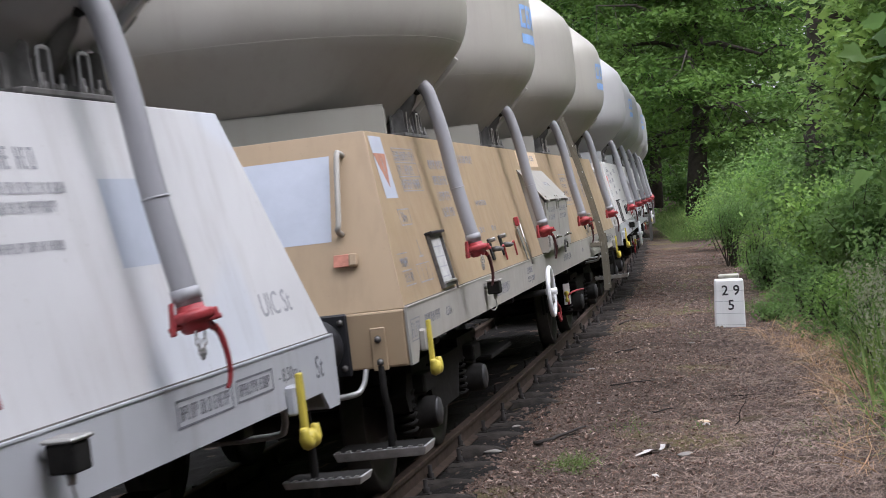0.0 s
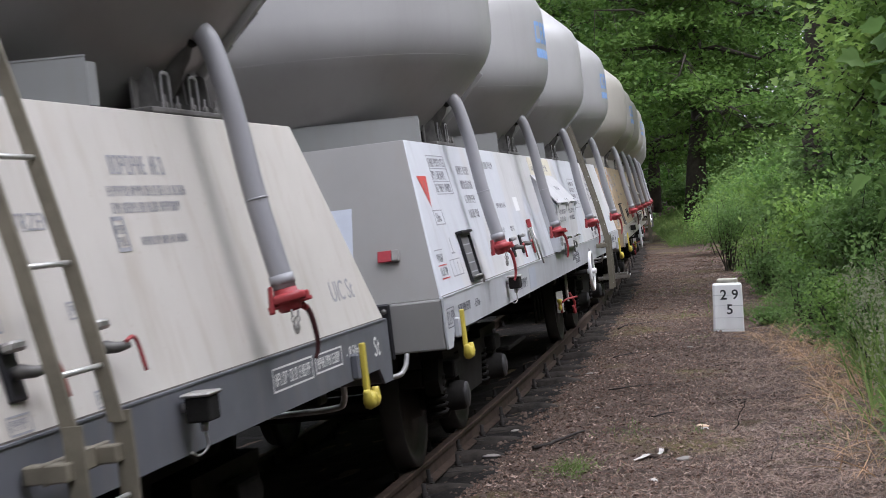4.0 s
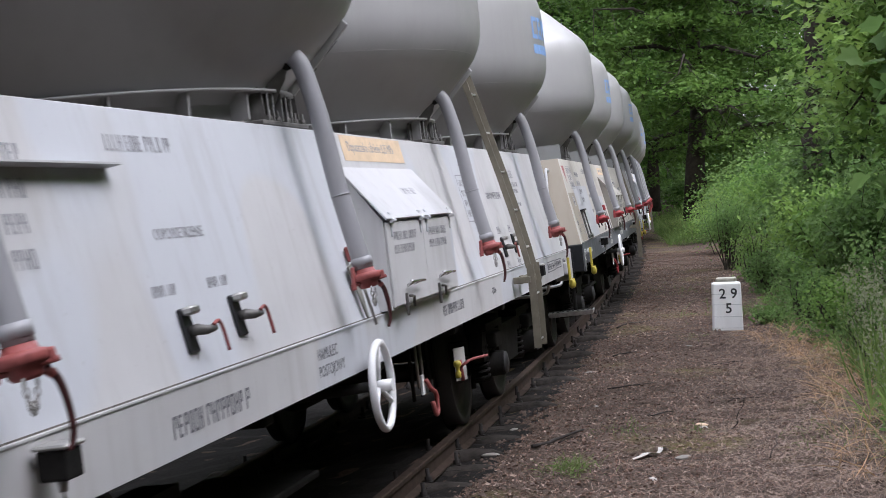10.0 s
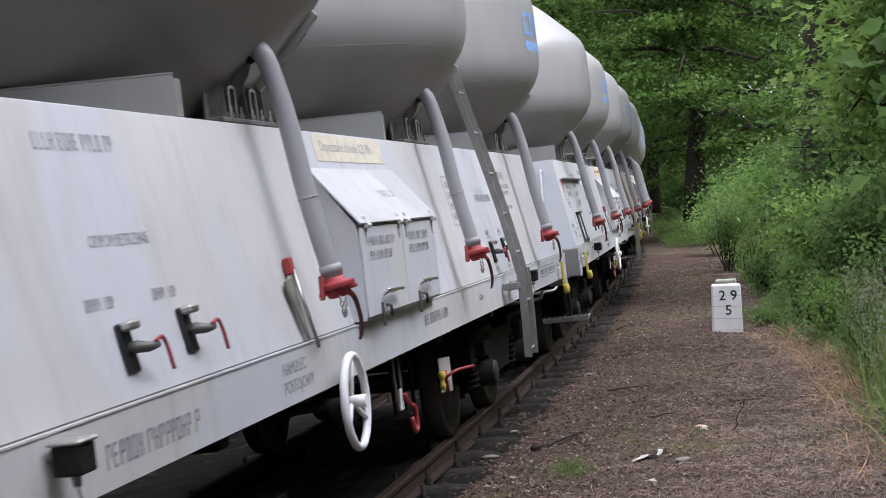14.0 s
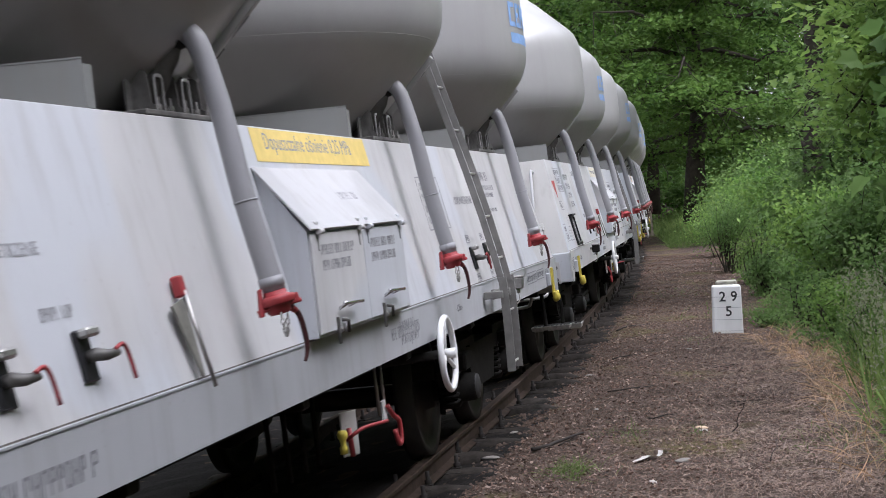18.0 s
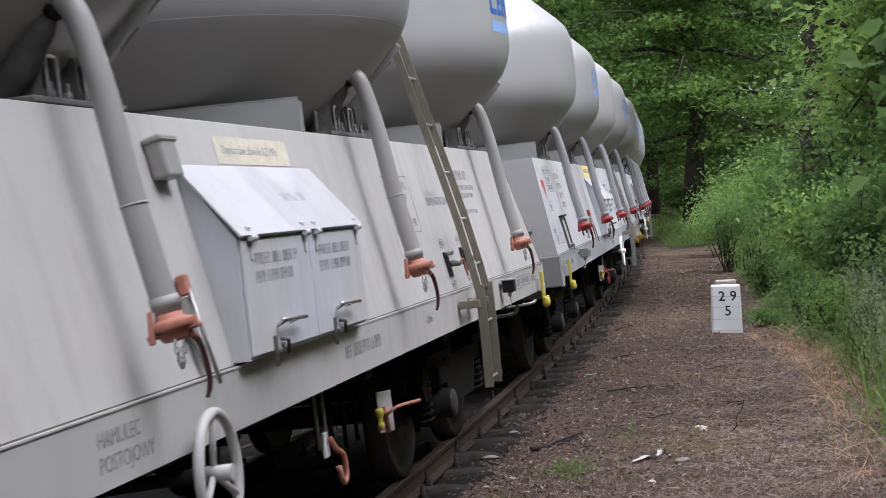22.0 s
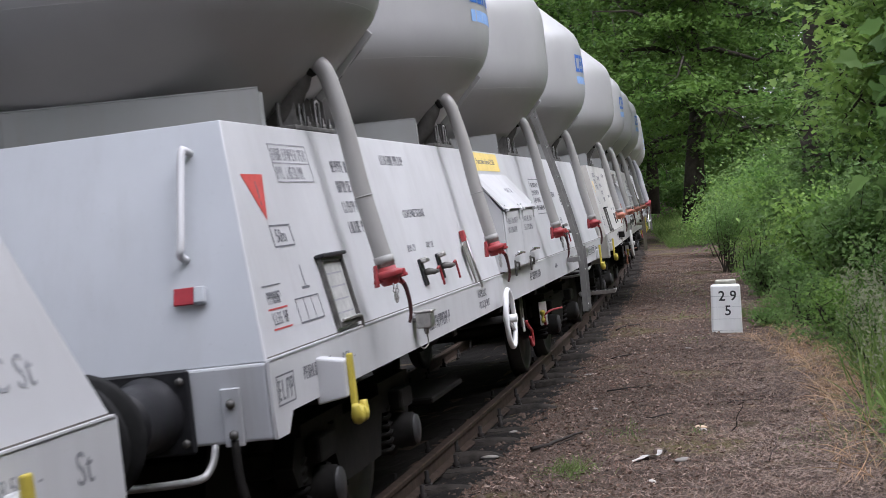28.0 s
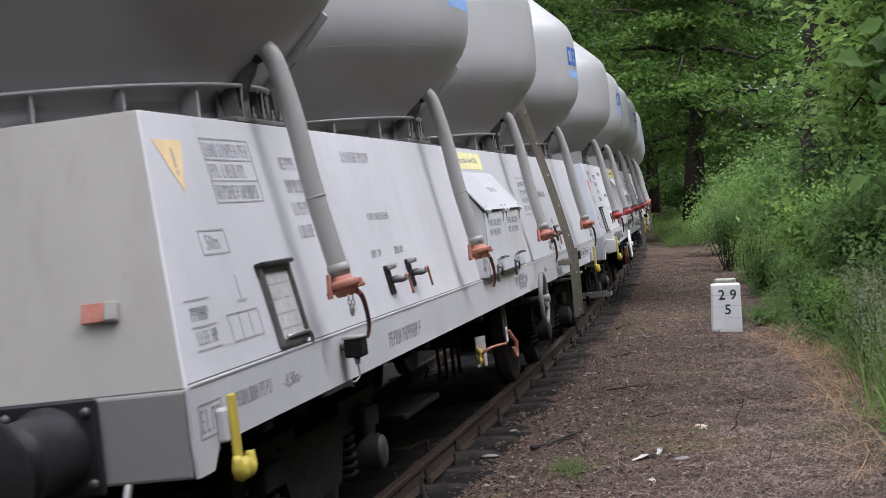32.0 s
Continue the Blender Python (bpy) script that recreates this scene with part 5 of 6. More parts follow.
def limbs(rng, base, top, r0, n_limbs, spread, crown_low, sag=0.34):
    """Trunk and limbs as tubes; returns them and the points where foliage hangs."""
    base, top = Vector(base), Vector(top)
    h = (top - base).length
    bm, tips = bmesh.new(), []
    pts = [base + (top - base) * t + Vector((rng.normal() * 0.02 * h * t, rng.normal() * 0.02 * h * t, 0)) for t in np.linspace(0, 1, 9)]
    tube(pts, [r0 * (1.35 if i == 0 else 1) * (1 - 0.85 * i / 8) for i in range(9)], 10, bm)
    for i in range(n_limbs):
        t = crown_low + (1 - crown_low) * (i + rng.random()) / n_limbs
        p0 = pts[0].lerp(pts[-1], t)
        az = i * 2.4 + rng.random()
        ln = spread * (1.15 - 0.6 * t) * rng.uniform(0.75, 1.15)
        d = Vector((math.cos(az), math.sin(az), rng.uniform(0.05, 0.55)))
        line = [p0 + d * ln * u + Vector((0, 0, -sag * (1 - 0.6 * t) * ln * u * u)) + Vector(rng.normal(size=3) * 0.06 * ln * u) for u in np.linspace(0, 1, 6)]
        tube(line, [max(r0 * 0.38 * (1 - t * 0.5) * (1 - 0.85 * u), 0.012) for u in np.linspace(0, 1, 6)], 6, bm)
        for u in np.linspace(0.14, 1.0, 7):
            q = line[0].lerp(line[-1], u) if u < 1 else line[-1]
            q = Vector([np.interp(u, np.linspace(0, 1, 6), [a[k] for a in line]) for k in range(3)])
            for _ in range(2):
                tip = q + Vector(rng.normal(size=3)) * (0.16 * ln) + Vector((0, 0, -0.05 * ln))
                tips.append(tip)
                tube([q, tip], [0.02, 0.006], 4, bm, caps=False)
    return bm, tips


def tree(seed, base, top, r0, n_limbs, spread, crown_low, per_tip, leaf, mat, shape=LOBED, clump=0.55, sag=0.34, name="tree", label="tall leafy broadleaf tree beside the line", category="tree", level=0.75):
    rng = np.random.default_rng(seed)
    bm, tips = limbs(rng, base, top, r0, n_limbs, spread, crown_low, sag)
    ob = tagged(new(name), label, category, "trees beside the line")
    ob.location = base
    sh = Matrix.Translation(-Vector(base))
    bm.transform(sh)
    part("trunk", bm, M_BARK, ob)
    T = np.array([tuple(p) for p in tips]) - np.array(base)
    P = np.repeat(T, per_tip, 0)
    off = rng.normal(size=P.shape) * clump
    off[:, 2] *= 0.27
    P = P + off
    me = leaf_mesh("crown", P, rng.uniform(0.6, 1.3, len(P)) * leaf, shape[0], shape[1], rng, level, 0.6)
    put("crown", me, mat, ob)
    return ob


def bush(seed, x, y, rad, height, n, leaf, mat, shape=OVAL, label="green shrub of many thin stems", name="shrub"):
    """Thin stems from one foot and leaves set round their upper parts."""
    rng = np.random.default_rng(seed)
    z0 = rough_z(x, y) - 0.03
    ob = tagged(new(name), label, "shrub", "shrubs along the path")
    ob.location = (x, y, z0)
    bm, pts = bmesh.new(), []
    for i in range(16):
        az, lean = rng.random() * 6.28, rng.random() ** 0.7 * rad
        foot = Vector((rng.normal() * 0.12 * rad, rng.normal() * 0.12 * rad, 0))
        tip = Vector((math.cos(az) * lean, math.sin(az) * lean, height * rng.uniform(0.65, 1.0) * (1 - 0.25 * lean / rad)))
        mid = foot.lerp(tip, 0.5) + Vector((rng.normal() * 0.1, rng.normal() * 0.1, 0.12 * height))
        line = curve_points([foot, mid, tip], 4)
        tube(line, [max(0.018 * (1 - u), 0.004) for u in np.linspace(0, 1, len(line))], 5, bm, caps=False)
        for u in np.linspace(0.40 if height > 1.4 else 0.2, 1, 14):
            q = line[min(int(u * (len(line) - 1)), len(line) - 1)]
            pts.append(tuple(q))
    part("branchwork", bm, M_BARK, ob)["kind"] = "stuff"
    T = np.array(pts)
    P = T[rng.integers(0, len(T), n)] + rng.normal(size=(n, 3)) * np.array([0.24, 0.24, 0.17]) * rad
    P[:, 2] = np.abs(P[:, 2] - 0.04) + 0.04
    put("foliage", leaf_mesh("foliage", P, rng.uniform(0.6, 1.3, n) * leaf, shape[0], shape[1], rng, 0.35, 0.4), mat, ob)
    return ob


# trees whose trunks show
tree(1, (-6.75, 75.4, 0.75), (-5.6, 76.0, 19.0), 0.30, 44, 6.0, 0.15, 92, 0.185, M_LEAF_TREE, clump=0.60)
tree(2, (-3.8, 60.7, 0.55), (-3.2, 61.5, 18.0), 0.40, 44, 5.6, 0.16, 110, 0.165, M_LEAF_TREE, clump=0.56)
tree(3, (0.05, 31.2, -0.05), (1.6, 32.0, 16.0), 0.22, 26, 4.4, 0.36, 84, 0.115, M_LEAF_TREE, clump=0.38)
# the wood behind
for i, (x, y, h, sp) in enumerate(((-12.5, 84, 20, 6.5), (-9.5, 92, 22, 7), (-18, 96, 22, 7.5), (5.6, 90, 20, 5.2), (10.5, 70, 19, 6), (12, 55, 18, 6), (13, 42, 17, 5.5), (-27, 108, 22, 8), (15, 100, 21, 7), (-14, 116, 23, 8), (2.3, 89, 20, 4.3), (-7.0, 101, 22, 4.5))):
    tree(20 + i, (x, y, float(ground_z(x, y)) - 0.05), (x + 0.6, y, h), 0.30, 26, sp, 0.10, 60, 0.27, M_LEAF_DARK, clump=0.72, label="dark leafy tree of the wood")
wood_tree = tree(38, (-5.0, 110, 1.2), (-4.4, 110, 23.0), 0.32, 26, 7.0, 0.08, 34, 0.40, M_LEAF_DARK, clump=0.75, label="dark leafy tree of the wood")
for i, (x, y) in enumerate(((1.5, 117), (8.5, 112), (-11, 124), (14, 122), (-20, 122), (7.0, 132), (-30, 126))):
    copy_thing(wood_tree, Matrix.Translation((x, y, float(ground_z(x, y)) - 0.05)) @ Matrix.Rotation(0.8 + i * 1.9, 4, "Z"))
# unseen trees on both sides, added to block low light from the sky
near_screen_tree = tree(37, (5.2, -6.0, 0.2), (5.4, -6.0, 8.5), 0.10, 22, 2.6, 0.06, 18, 0.34, M_LEAF_DARK, clump=0.45, label="unseen tree added to block low side light")
for i, (x, y) in enumerate(((4.6, 5.5), (4.9, 1.8), (5.0, -2.0), (5.4, -10.5), (5.0, -15), (5.6, -20), (3.6, -25), (0.8, -27), (7.6, 3.0), (7.8, -4.5), (8.0, -13), (6.2, 9.5), (6.6, 14.5), (7.0, 19.5), (-8.6, -26), (-9.2, -18), (-9.4, -10), (-9.6, -2), (-9.8, 6), (-10.4, 14), (-11.4, 22), (-13.0, 30), (-15.2, 38), (-18.5, 46))):
    copy_thing(near_screen_tree, Matrix.Translation((x, y, float(ground_z(x, y)) - 0.1)) @ Matrix.Rotation(i * 1.3, 4, "Z"))
# outer ring of unseen trees, added to cut the light from the horizon
far_screen_tree = tree(39, (-17, -38, 2.9), (-16.4, -38, 21.0), 0.30, 24, 7.2, 0.07, 16, 0.85, M_LEAF_DARK, clump=0.9, label="unseen outer tree added to block horizon light")
for i, (x, y) in enumerate(((-21, -22), (-22, -8), (-21, 5), (-23, 18), (-24, 32), (-28, 46), (-34, 62), (30, -28), (23, 10), (24, 24), (22, 36), (33, -10), (34, 14), (33, -36))):
    copy_thing(far_screen_tree, Matrix.Translation((x, y, float(ground_z(x, y)) - 0.05)) @ Matrix.Rotation(i * 1.7, 4, "Z"))
tree(40, (1.25, 14.6, -0.05), (1.35, 15.0, 6.2), 0.055, 22, 1.25, 0.30, 60, 0.085, M_LEAF_NEAR, LOBED, 0.20, 0.08, label="young maple with bright green leaves", name="sapling")
tree(41, (2.0, 19.5, 0.0), (1.9, 19.5, 7.0), 0.07, 24, 1.6, 0.28, 60, 0.092, M_LEAF_NEAR, LOBED, 0.26, 0.08, label="young maple with bright green leaves", name="sapling")
tree(42, (1.5, 27.5, 0.05), (1.7, 27.5, 8.0), 0.08, 24, 2.0, 0.22, 70, 0.10, M_LEAF_BUSH, LOBED, 0.34, 0.10, label="young broadleaf tree in the hedge", name="sapling")
tree(43, (1.02, 7.3, 0.0), (0.90, 7.3, 2.75), 0.022, 15, 0.58, 0.62, 8, 0.105, M_LEAF_BUSH, MAPLE, 0.12, level=0.25, label="maple sapling with large lobed leaves", name="sapling")
for i, (x, y, rad, h) in enumerate(((-16, 92, 2.6, 3.6), (-12.5, 90, 2.4, 3.2), (-9.4, 89, 2.3, 3.6), (-6.4, 88, 2.2, 3.2), (-3.6, 87, 2.3, 3.8), (-1.0, 84, 2.4, 3.4), (-5.0, 79, 1.6, 2.0), (-8.2, 82, 1.6, 2.0))):
    bush(120 + i, x, y, rad, h, 3200, 0.22, M_LEAF_BUSH, label="undergrowth shrub at the edge of the wood")
# shrubs along the path
for i, (q, s, rad, h, n, lf) in enumerate(((4.35, 39.5, 1.45, 2.7, 7500, 0.075), (3.2, 36.8, 0.95, 2.0, 5200, 0.055), (5.9, 37.0, 1.5, 3.2, 6000, 0.085), (3.35, 45, 1.05, 1.9, 4200, 0.07), (4.0, 52, 1.2, 2.0, 2600, 0.11), (5.2, 52, 1.8, 2.8, 3000, 0.12), (4.2, 60, 1.4, 1.8, 2200, 0.12),
                                             (4.7, 32.0, 1.05, 2.4, 4200, 0.085), (4.5, 27.5, 0.95, 2.2, 4200, 0.08), (4.4, 23.5, 0.85, 2.1, 4200, 0.075), (4.55, 20.0, 0.8, 2.0, 4200, 0.07), (4.75, 16.8, 0.7, 1.7, 3600, 0.06), (6.0, 28, 1.5, 3.4, 4200, 0.10), (5.6, 22, 1.2, 2.9, 4200, 0.09), (4.75, 13.6, 0.55, 1.15, 2400, 0.05), (4.5, 11.3, 0.35, 0.8, 1300, 0.045), (3.95, 24.5, 0.5, 1.0, 2200, 0.045), (3.9, 21.3, 0.42, 0.75, 1800, 0.045), (4.15, 18.6, 0.45, 0.95, 2200, 0.042), (4.3, 15.6, 0.42, 0.85, 2200, 0.038), (3.6, 28.0, 0.5, 0.9, 1800, 0.05), (3.5, 32.0, 0.6, 1.1, 2200, 0.05), (3.45, 22.2, 0.25, 0.3, 700, 0.045))):
    p = beside(s, q, 0)
    bush(60 + i, p.x, p.y, rad, h, n, lf, M_LEAF_BUSH if i % 3 else M_LEAF_NEAR, OVAL if i % 2 else MAPLE)

# ---- grass, litter and sleepers
M_GRASS = leafy("green_grass", (0.060, 0.125, 0.03), (0.14, 0.235, 0.06), (0.17, 0.23, 0.07), gloss=0.6)
M_HAY = leafy("dry_grass", (0.32, 0.200, 0.115), (0.58, 0.43, 0.29), (0.44, 0.28, 0.16), scale=1.5, gloss=0.8, glow=0.15)
M_STRAW = leafy("pale_straw_litter", (0.20, 0.145, 0.118), (0.50, 0.395, 0.33), (0.29, 0.215, 0.175), scale=1.5, gloss=0.85, glow=0.1)
M_DEAD = leafy("dead_leaf_litter", (0.060, 0.037, 0.028), (0.29, 0.195, 0.15), (0.15, 0.097, 0.073), scale=1.2, gloss=0.8, glow=0.1)
M_CRUMB = leafy("soil_crumb", (0.050, 0.036, 0.029), (0.150, 0.112, 0.092), (0.085, 0.062, 0.050), scale=2.0, gloss=0.9, glow=0.0)
M_SEED = leafy("grey_green_seed_heads", (0.20, 0.22, 0.14), (0.34, 0.35, 0.25), (0.26, 0.28, 0.17), gloss=0.8)
RNG = np.random.default_rng(7)


def strewn(n, q0, q1, s0, s1, near=1.6):
    """Places on the ground in a strip beside the track, thinner with distance."""
    s = s0 + (s1 - s0) * RNG.random(n) ** near
    q = RNG.uniform(q0, q1, n)
    h = np.interp(s, _S, _H)
    x, y = np.interp(s, _S, _X) + q * np.cos(h), np.interp(s, _S, _Y) + q * np.sin(h)
    return np.array([(a, b, rough_z(a, b)) for a, b in zip(x, y)])


def stuff(name, me, mat, label, category):
    return tagged(put(name, me, mat), label, category, kind="stuff")


def upright(name, P, size, mat, label, droop=-3.0, bend=0.35):
    stuff(name, leaf_mesh(name, P, size, *BLADE, RNG, 0.0, droop, bend), mat, label, "grass")


EDGE_S, EDGE_Q = [8, 12, 17, 19, 21, 24, 30, 37, 46], [3.95, 3.90, 3.95, 3.60, 3.35, 3.35, 3.3, 3.2, 3.2]
P = strewn(30000, 3.2, 5.4, 8, 46)
d = track_q(P[:, 0], P[:, 1]) - np.interp(P[:, 1], EDGE_S, EDGE_Q)
P = P[(d > 0) & (RNG.random(len(P)) < np.clip(d * 2.2, 0.12, 1))]
upright("verge_grass", P, RNG.uniform(0.10, 0.28, len(P)) * RNG.uniform(0.5, 1.0, len(P)), M_GRASS, "green grass and weeds on the verge", -2.0, 0.5)
P = strewn(26000, 3.3, 5.4, 8, 40, 1.5)
d = track_q(P[:, 0], P[:, 1]) - np.interp(P[:, 1], EDGE_S, EDGE_Q)
P = P[d > 0.08]
d = d[d > 0.08]
P[:, 2] += RNG.random(len(P)) * np.clip(d * 1.1, 0.05, 0.75)
stuff("verge_weeds", leaf_mesh("verge_weeds", P, RNG.uniform(0.02, 0.065, len(P)), *LOBED, RNG, 0.35, 0.5), M_LEAF_BUSH, "leafy green weeds along the hedge foot", "weeds")
P = strewn(6500, 2.0, 4.6, 52, 84, 1.0)
upright("far_grass", P, RNG.uniform(0.3, 0.75, len(P)), M_GRASS, "long grass by the bend")
P = strewn(5200, 2.9, 4.1, 10, 21, 1.0)
d = track_q(P[:, 0], P[:, 1]) - np.interp(P[:, 1], EDGE_S, EDGE_Q)
P = P[(np.abs(d + 0.05) < 0.30) & (RNG.random(len(P)) < 0.35 + 0.65 * (np.abs(P[:, 1] - 16.5) < 2.6))]
upright("dry_grass", P, RNG.uniform(0.08, 0.34, len(P)), M_HAY, "dry reddish grass along the path", -1.0, 0.7)
for q, s, r, n in ((1.77, 11.07, 0.085, 330), (2.62, 12.75, 0.06, 30), (3.62, 12.0, 0.22, 160), (2.05, 12.7, 0.14, 60), (3.35, 24.3, 0.4, 420), (2.1, 30, 0.5, 160), (2.4, 20.5, 0.12, 40)):
    c = beside(s, q, 0)
    P = np.array([(a, b, rough_z(a, b)) for a, b in zip(c.x + RNG.normal(size=n) * r, c.y + RNG.normal(size=n) * r * 1.6)])
    upright("grass_tuft", P, RNG.uniform(0.06, 0.17, n) * (1.9 if n > 400 else 1), M_GRASS, "small green tuft on the path", -2.0, 0.5)
P = strewn(700, 3.95, 4.9, 9, 17, 1.0)
P[:, 2] += RNG.uniform(0.35, 1.0, len(P))
stuff("seed_heads", leaf_mesh("seed_heads", np.repeat(P, 9, 0) + RNG.normal(size=(len(P) * 9, 3)) * np.array([0.02, 0.02, 0.07]), RNG.uniform(0.02, 0.045, len(P) * 9), *OVAL, RNG, 0.1, 0.2), M_SEED, "feathery grey-green seed heads", "grass")
upright("seed_stalks", P - np.array([0, 0, 0.75]), RNG.uniform(0.7, 0.85, len(P)), M_GRASS, "thin upright grass stalks", -9.0, 0.05)
FLAKE = ([(0, 0, 0), (0.4, 0.32, 0.12), (1, 0.05, 0.02), (0.5, -0.3, 0.14)], [(0, 3, 2), (0, 2, 1)])
STRIP = ([(-0.5, 0.008, 0), (-0.5, -0.008, 0), (0.05, -0.034, 0.05), (0.05, -0.014, 0.05), (0.5, 0.032, 0), (0.5, 0.022, 0)], [(0, 1, 2, 3), (3, 2, 5, 4)])
P = strewn(64000, 1.1, 4.4, 8.5, 48, 1.8)
stuff("leaf_litter", leaf_mesh("leaf_litter", P + np.array([0, 0, 0.008]), (0.007 + 0.026 * RNG.random(len(P)) ** 2) * (1 + P[:, 1] / 45), *FLAKE, RNG, 1.2, 0.0, 0.4), M_DEAD, "brown dead leaves and bark bits", "leaf litter")
P = strewn(46000, 1.3, 4.2, 8.5, 40, 1.8)
P = P[RNG.random(len(P)) < np.clip((track_q(P[:, 0], P[:, 1]) - 1.2) * 0.5, 0.12, 1)]
stuff("straw_litter", leaf_mesh("straw_litter", P + np.array([0, 0, 0.012]), 0.03 + 0.15 * RNG.random(len(P)) ** 2.2, *STRIP, RNG, 2.2, 0.0, 0.15), M_STRAW, "pale dry straw and stalks lying about", "straw")
P = strewn(26000, 2.2, 4.15, 9.0, 21, 1.2)
P = P[RNG.random(len(P)) < np.clip((track_q(P[:, 0], P[:, 1]) - 2.3) * 0.8, 0.05, 1)]
stuff("straw_heap", leaf_mesh("straw_heap", P + RNG.random((len(P), 3)) * np.array([0, 0, 0.035]), 0.04 + 0.15 * RNG.random(len(P)) ** 1.8, *STRIP, RNG, 1.0, 0.0, 0.3), M_STRAW, "matted dry grass beside the path", "straw")

P = strewn(7000, 1.2, 4.1, 8.5, 40, 1.7)
stuff("pale_litter", leaf_mesh("pale_litter", P + np.array([0, 0, 0.012]), (0.010 + 0.030 * RNG.random(len(P)) ** 2) * (1 + P[:, 1] / 60), *FLAKE, RNG, 1.0, 0.0, 0.5), M_STRAW, "pale curled dead leaves and chips", "leaf litter")

CLOD = ([(-0.5, -0.35, 0), (0.45, -0.45, 0), (0.55, 0.4, 0), (-0.4, 0.5, 0), (-0.2, -0.1, 0.5), (0.2, 0.15, 0.55)], [(0, 1, 5, 4), (1, 2, 5), (2, 3, 4, 5), (3, 0, 4)])
P = strewn(22000, 0.9, 4.0, 8.5, 36, 1.8)
stuff("soil_crumbs", leaf_mesh("soil_crumbs", P, 0.010 + 0.034 * RNG.random(len(P)) ** 3, *CLOD, RNG, 1.6, 0.0, 0.0), M_CRUMB, "dark crumbs of soil and small gravel", "soil")

# twigs, stones and scraps that can be told apart
M_TWIG = plain("dark_twig", (0.035, 0.028, 0.024), 0.9, 0, 0.3, 20, 0.4)
M_PALE = plain("pale_bark_scrap", (0.55, 0.53, 0.50), 0.8, 0, 0.15, 12, 0.3)
M_PEBBLE = plain("grey_pebble", (0.24, 0.225, 0.205), 0.85, 0, 0.25, 20, 0.4)
for i, (xa, ya, xb, yb, r, lift) in enumerate(((-2.07, 12.13, -1.78, 12.75, 0.017, 0.02), (-1.93, 12.35, -1.86, 12.72, 0.006, 0), (-0.58, 12.9, -0.51, 12.71, 0.0045, 0.25), (-1.35, 13.6, -1.15, 13.9, 0.007, 0), (-0.75, 14.6, -0.4, 14.9, 0.007, 0), (-1.9, 15.6, -1.5, 16.0, 0.008, 0), (-2.2, 18.5, -1.9, 19.3, 0.009, 0), (-1.1, 17.4, -0.7, 17.6, 0.007, 0), (-2.6, 22.5, -2.2, 23.6, 0.012, 0), (-0.3, 11.4, -0.25, 11.75, 0.004, 0.12))):
    pts = []
    for k, t in enumerate(np.linspace(0, 1, 6)):
        x, y = xa + (xb - xa) * t + RNG.normal() * 0.015, ya + (yb - ya) * t + RNG.normal() * 0.015
        pts.append((x, y, rough_z(x, y) + r * 0.8 + 0.008 + lift * t))
    tagged(part("twig", tube(pts, [r * (1 - 0.5 * k / 5) for k in range(6)], 6), M_TWIG), "thin dark fallen twig on the path", "twig", "twigs on the path")
for i, (x, y, sz, mat, nm, lb) in enumerate(((-1.06, 10.7, 0.020, M_PALE, "pebble", "small white pebble on the path"), (-0.91, 11.6, 0.05, M_PEBBLE, "flat_stone", "flat grey stone on the path"), (-0.87, 13.16, 0.045, M_ORANGE, "dead_leaf", "yellow-brown fallen leaf on the path"), (-0.85, 13.05, 0.022, M_PALE, "pebble", "small white pebble on the path"),
                                              (-2.45, 13.3, 0.04, M_PEBBLE, "stone", "grey stone by the sleepers"), (-2.3, 17.2, 0.05, M_PEBBLE, "stone", "grey stone by the sleepers"), (-2.4, 12.0, 0.05, M_PEBBLE, "stone", "grey stone by the sleepers"), (-1.9, 14.4, 0.03, M_PEBBLE, "stone", "grey stone on the path"), (-1.4, 19.5, 0.035, M_PEBBLE, "stone", "grey stone on the path"))):
    bm = bmesh.new()
    bmesh.ops.create_icosphere(bm, subdivisions=2, radius=sz)
    for v in bm.verts:
        v.co *= 1 + 0.35 * noise.noise(v.co * 14 + Vector((i * 7.0, 0, 0)))
        v.co.z *= 0.3 if sz > 0.025 else 0.8
        v.co.x *= 1.5
    for f in bm.faces:
        f.smooth = True
    o = tagged(part(nm, bm, mat), lb, "stone" if "stone" in nm or nm == "pebble" else "litter")
    o.matrix_basis = Matrix.Translation((x, y, rough_z(x, y) + sz * 0.2)) @ Matrix.Rotation(i * 1.1, 4, "Z")

for xa, ya, xb, yb, wd in ((-1.27, 11.62, -1.13, 11.80, 0.026), (-1.13, 11.84, -1.07, 11.97, 0.020)):
    bm, rows = bmesh.new(), []
    for t in np.linspace(0, 1, 6):
        c = Vector((xa + (xb - xa) * t, ya + (yb - ya) * t, 0)) + Vector((0.012 * math.sin(7 * t), 0, 0))
        z = rough_z(c.x, c.y) + 0.015 + 0.012 * math.sin(5 * t + xa)
        k = wd * (0.5 + 0.5 * math.sin(math.pi * (0.15 + 0.7 * t)))
        rows.append([bm.verts.new(c + Vector((k * a, -k * a * 0.6, z + b))) for a, b in ((-1, 0.006), (0, -0.004), (1, 0.010), (0, 0.002))])
    for a, b in zip(rows, rows[1:]):
        for j in range(4):
            bm.faces.new((a[j], a[(j + 1) % 4], b[(j + 1) % 4], b[j]))
    bm.faces.new(rows[0][::-1]), bm.faces.new(rows[-1])
    bmesh.ops.recalc_face_normals(bm, faces=bm.faces[:])
    tagged(part("bark_scrap", bm, M_PALE), "pale curled strip of bark on the path", "litter")


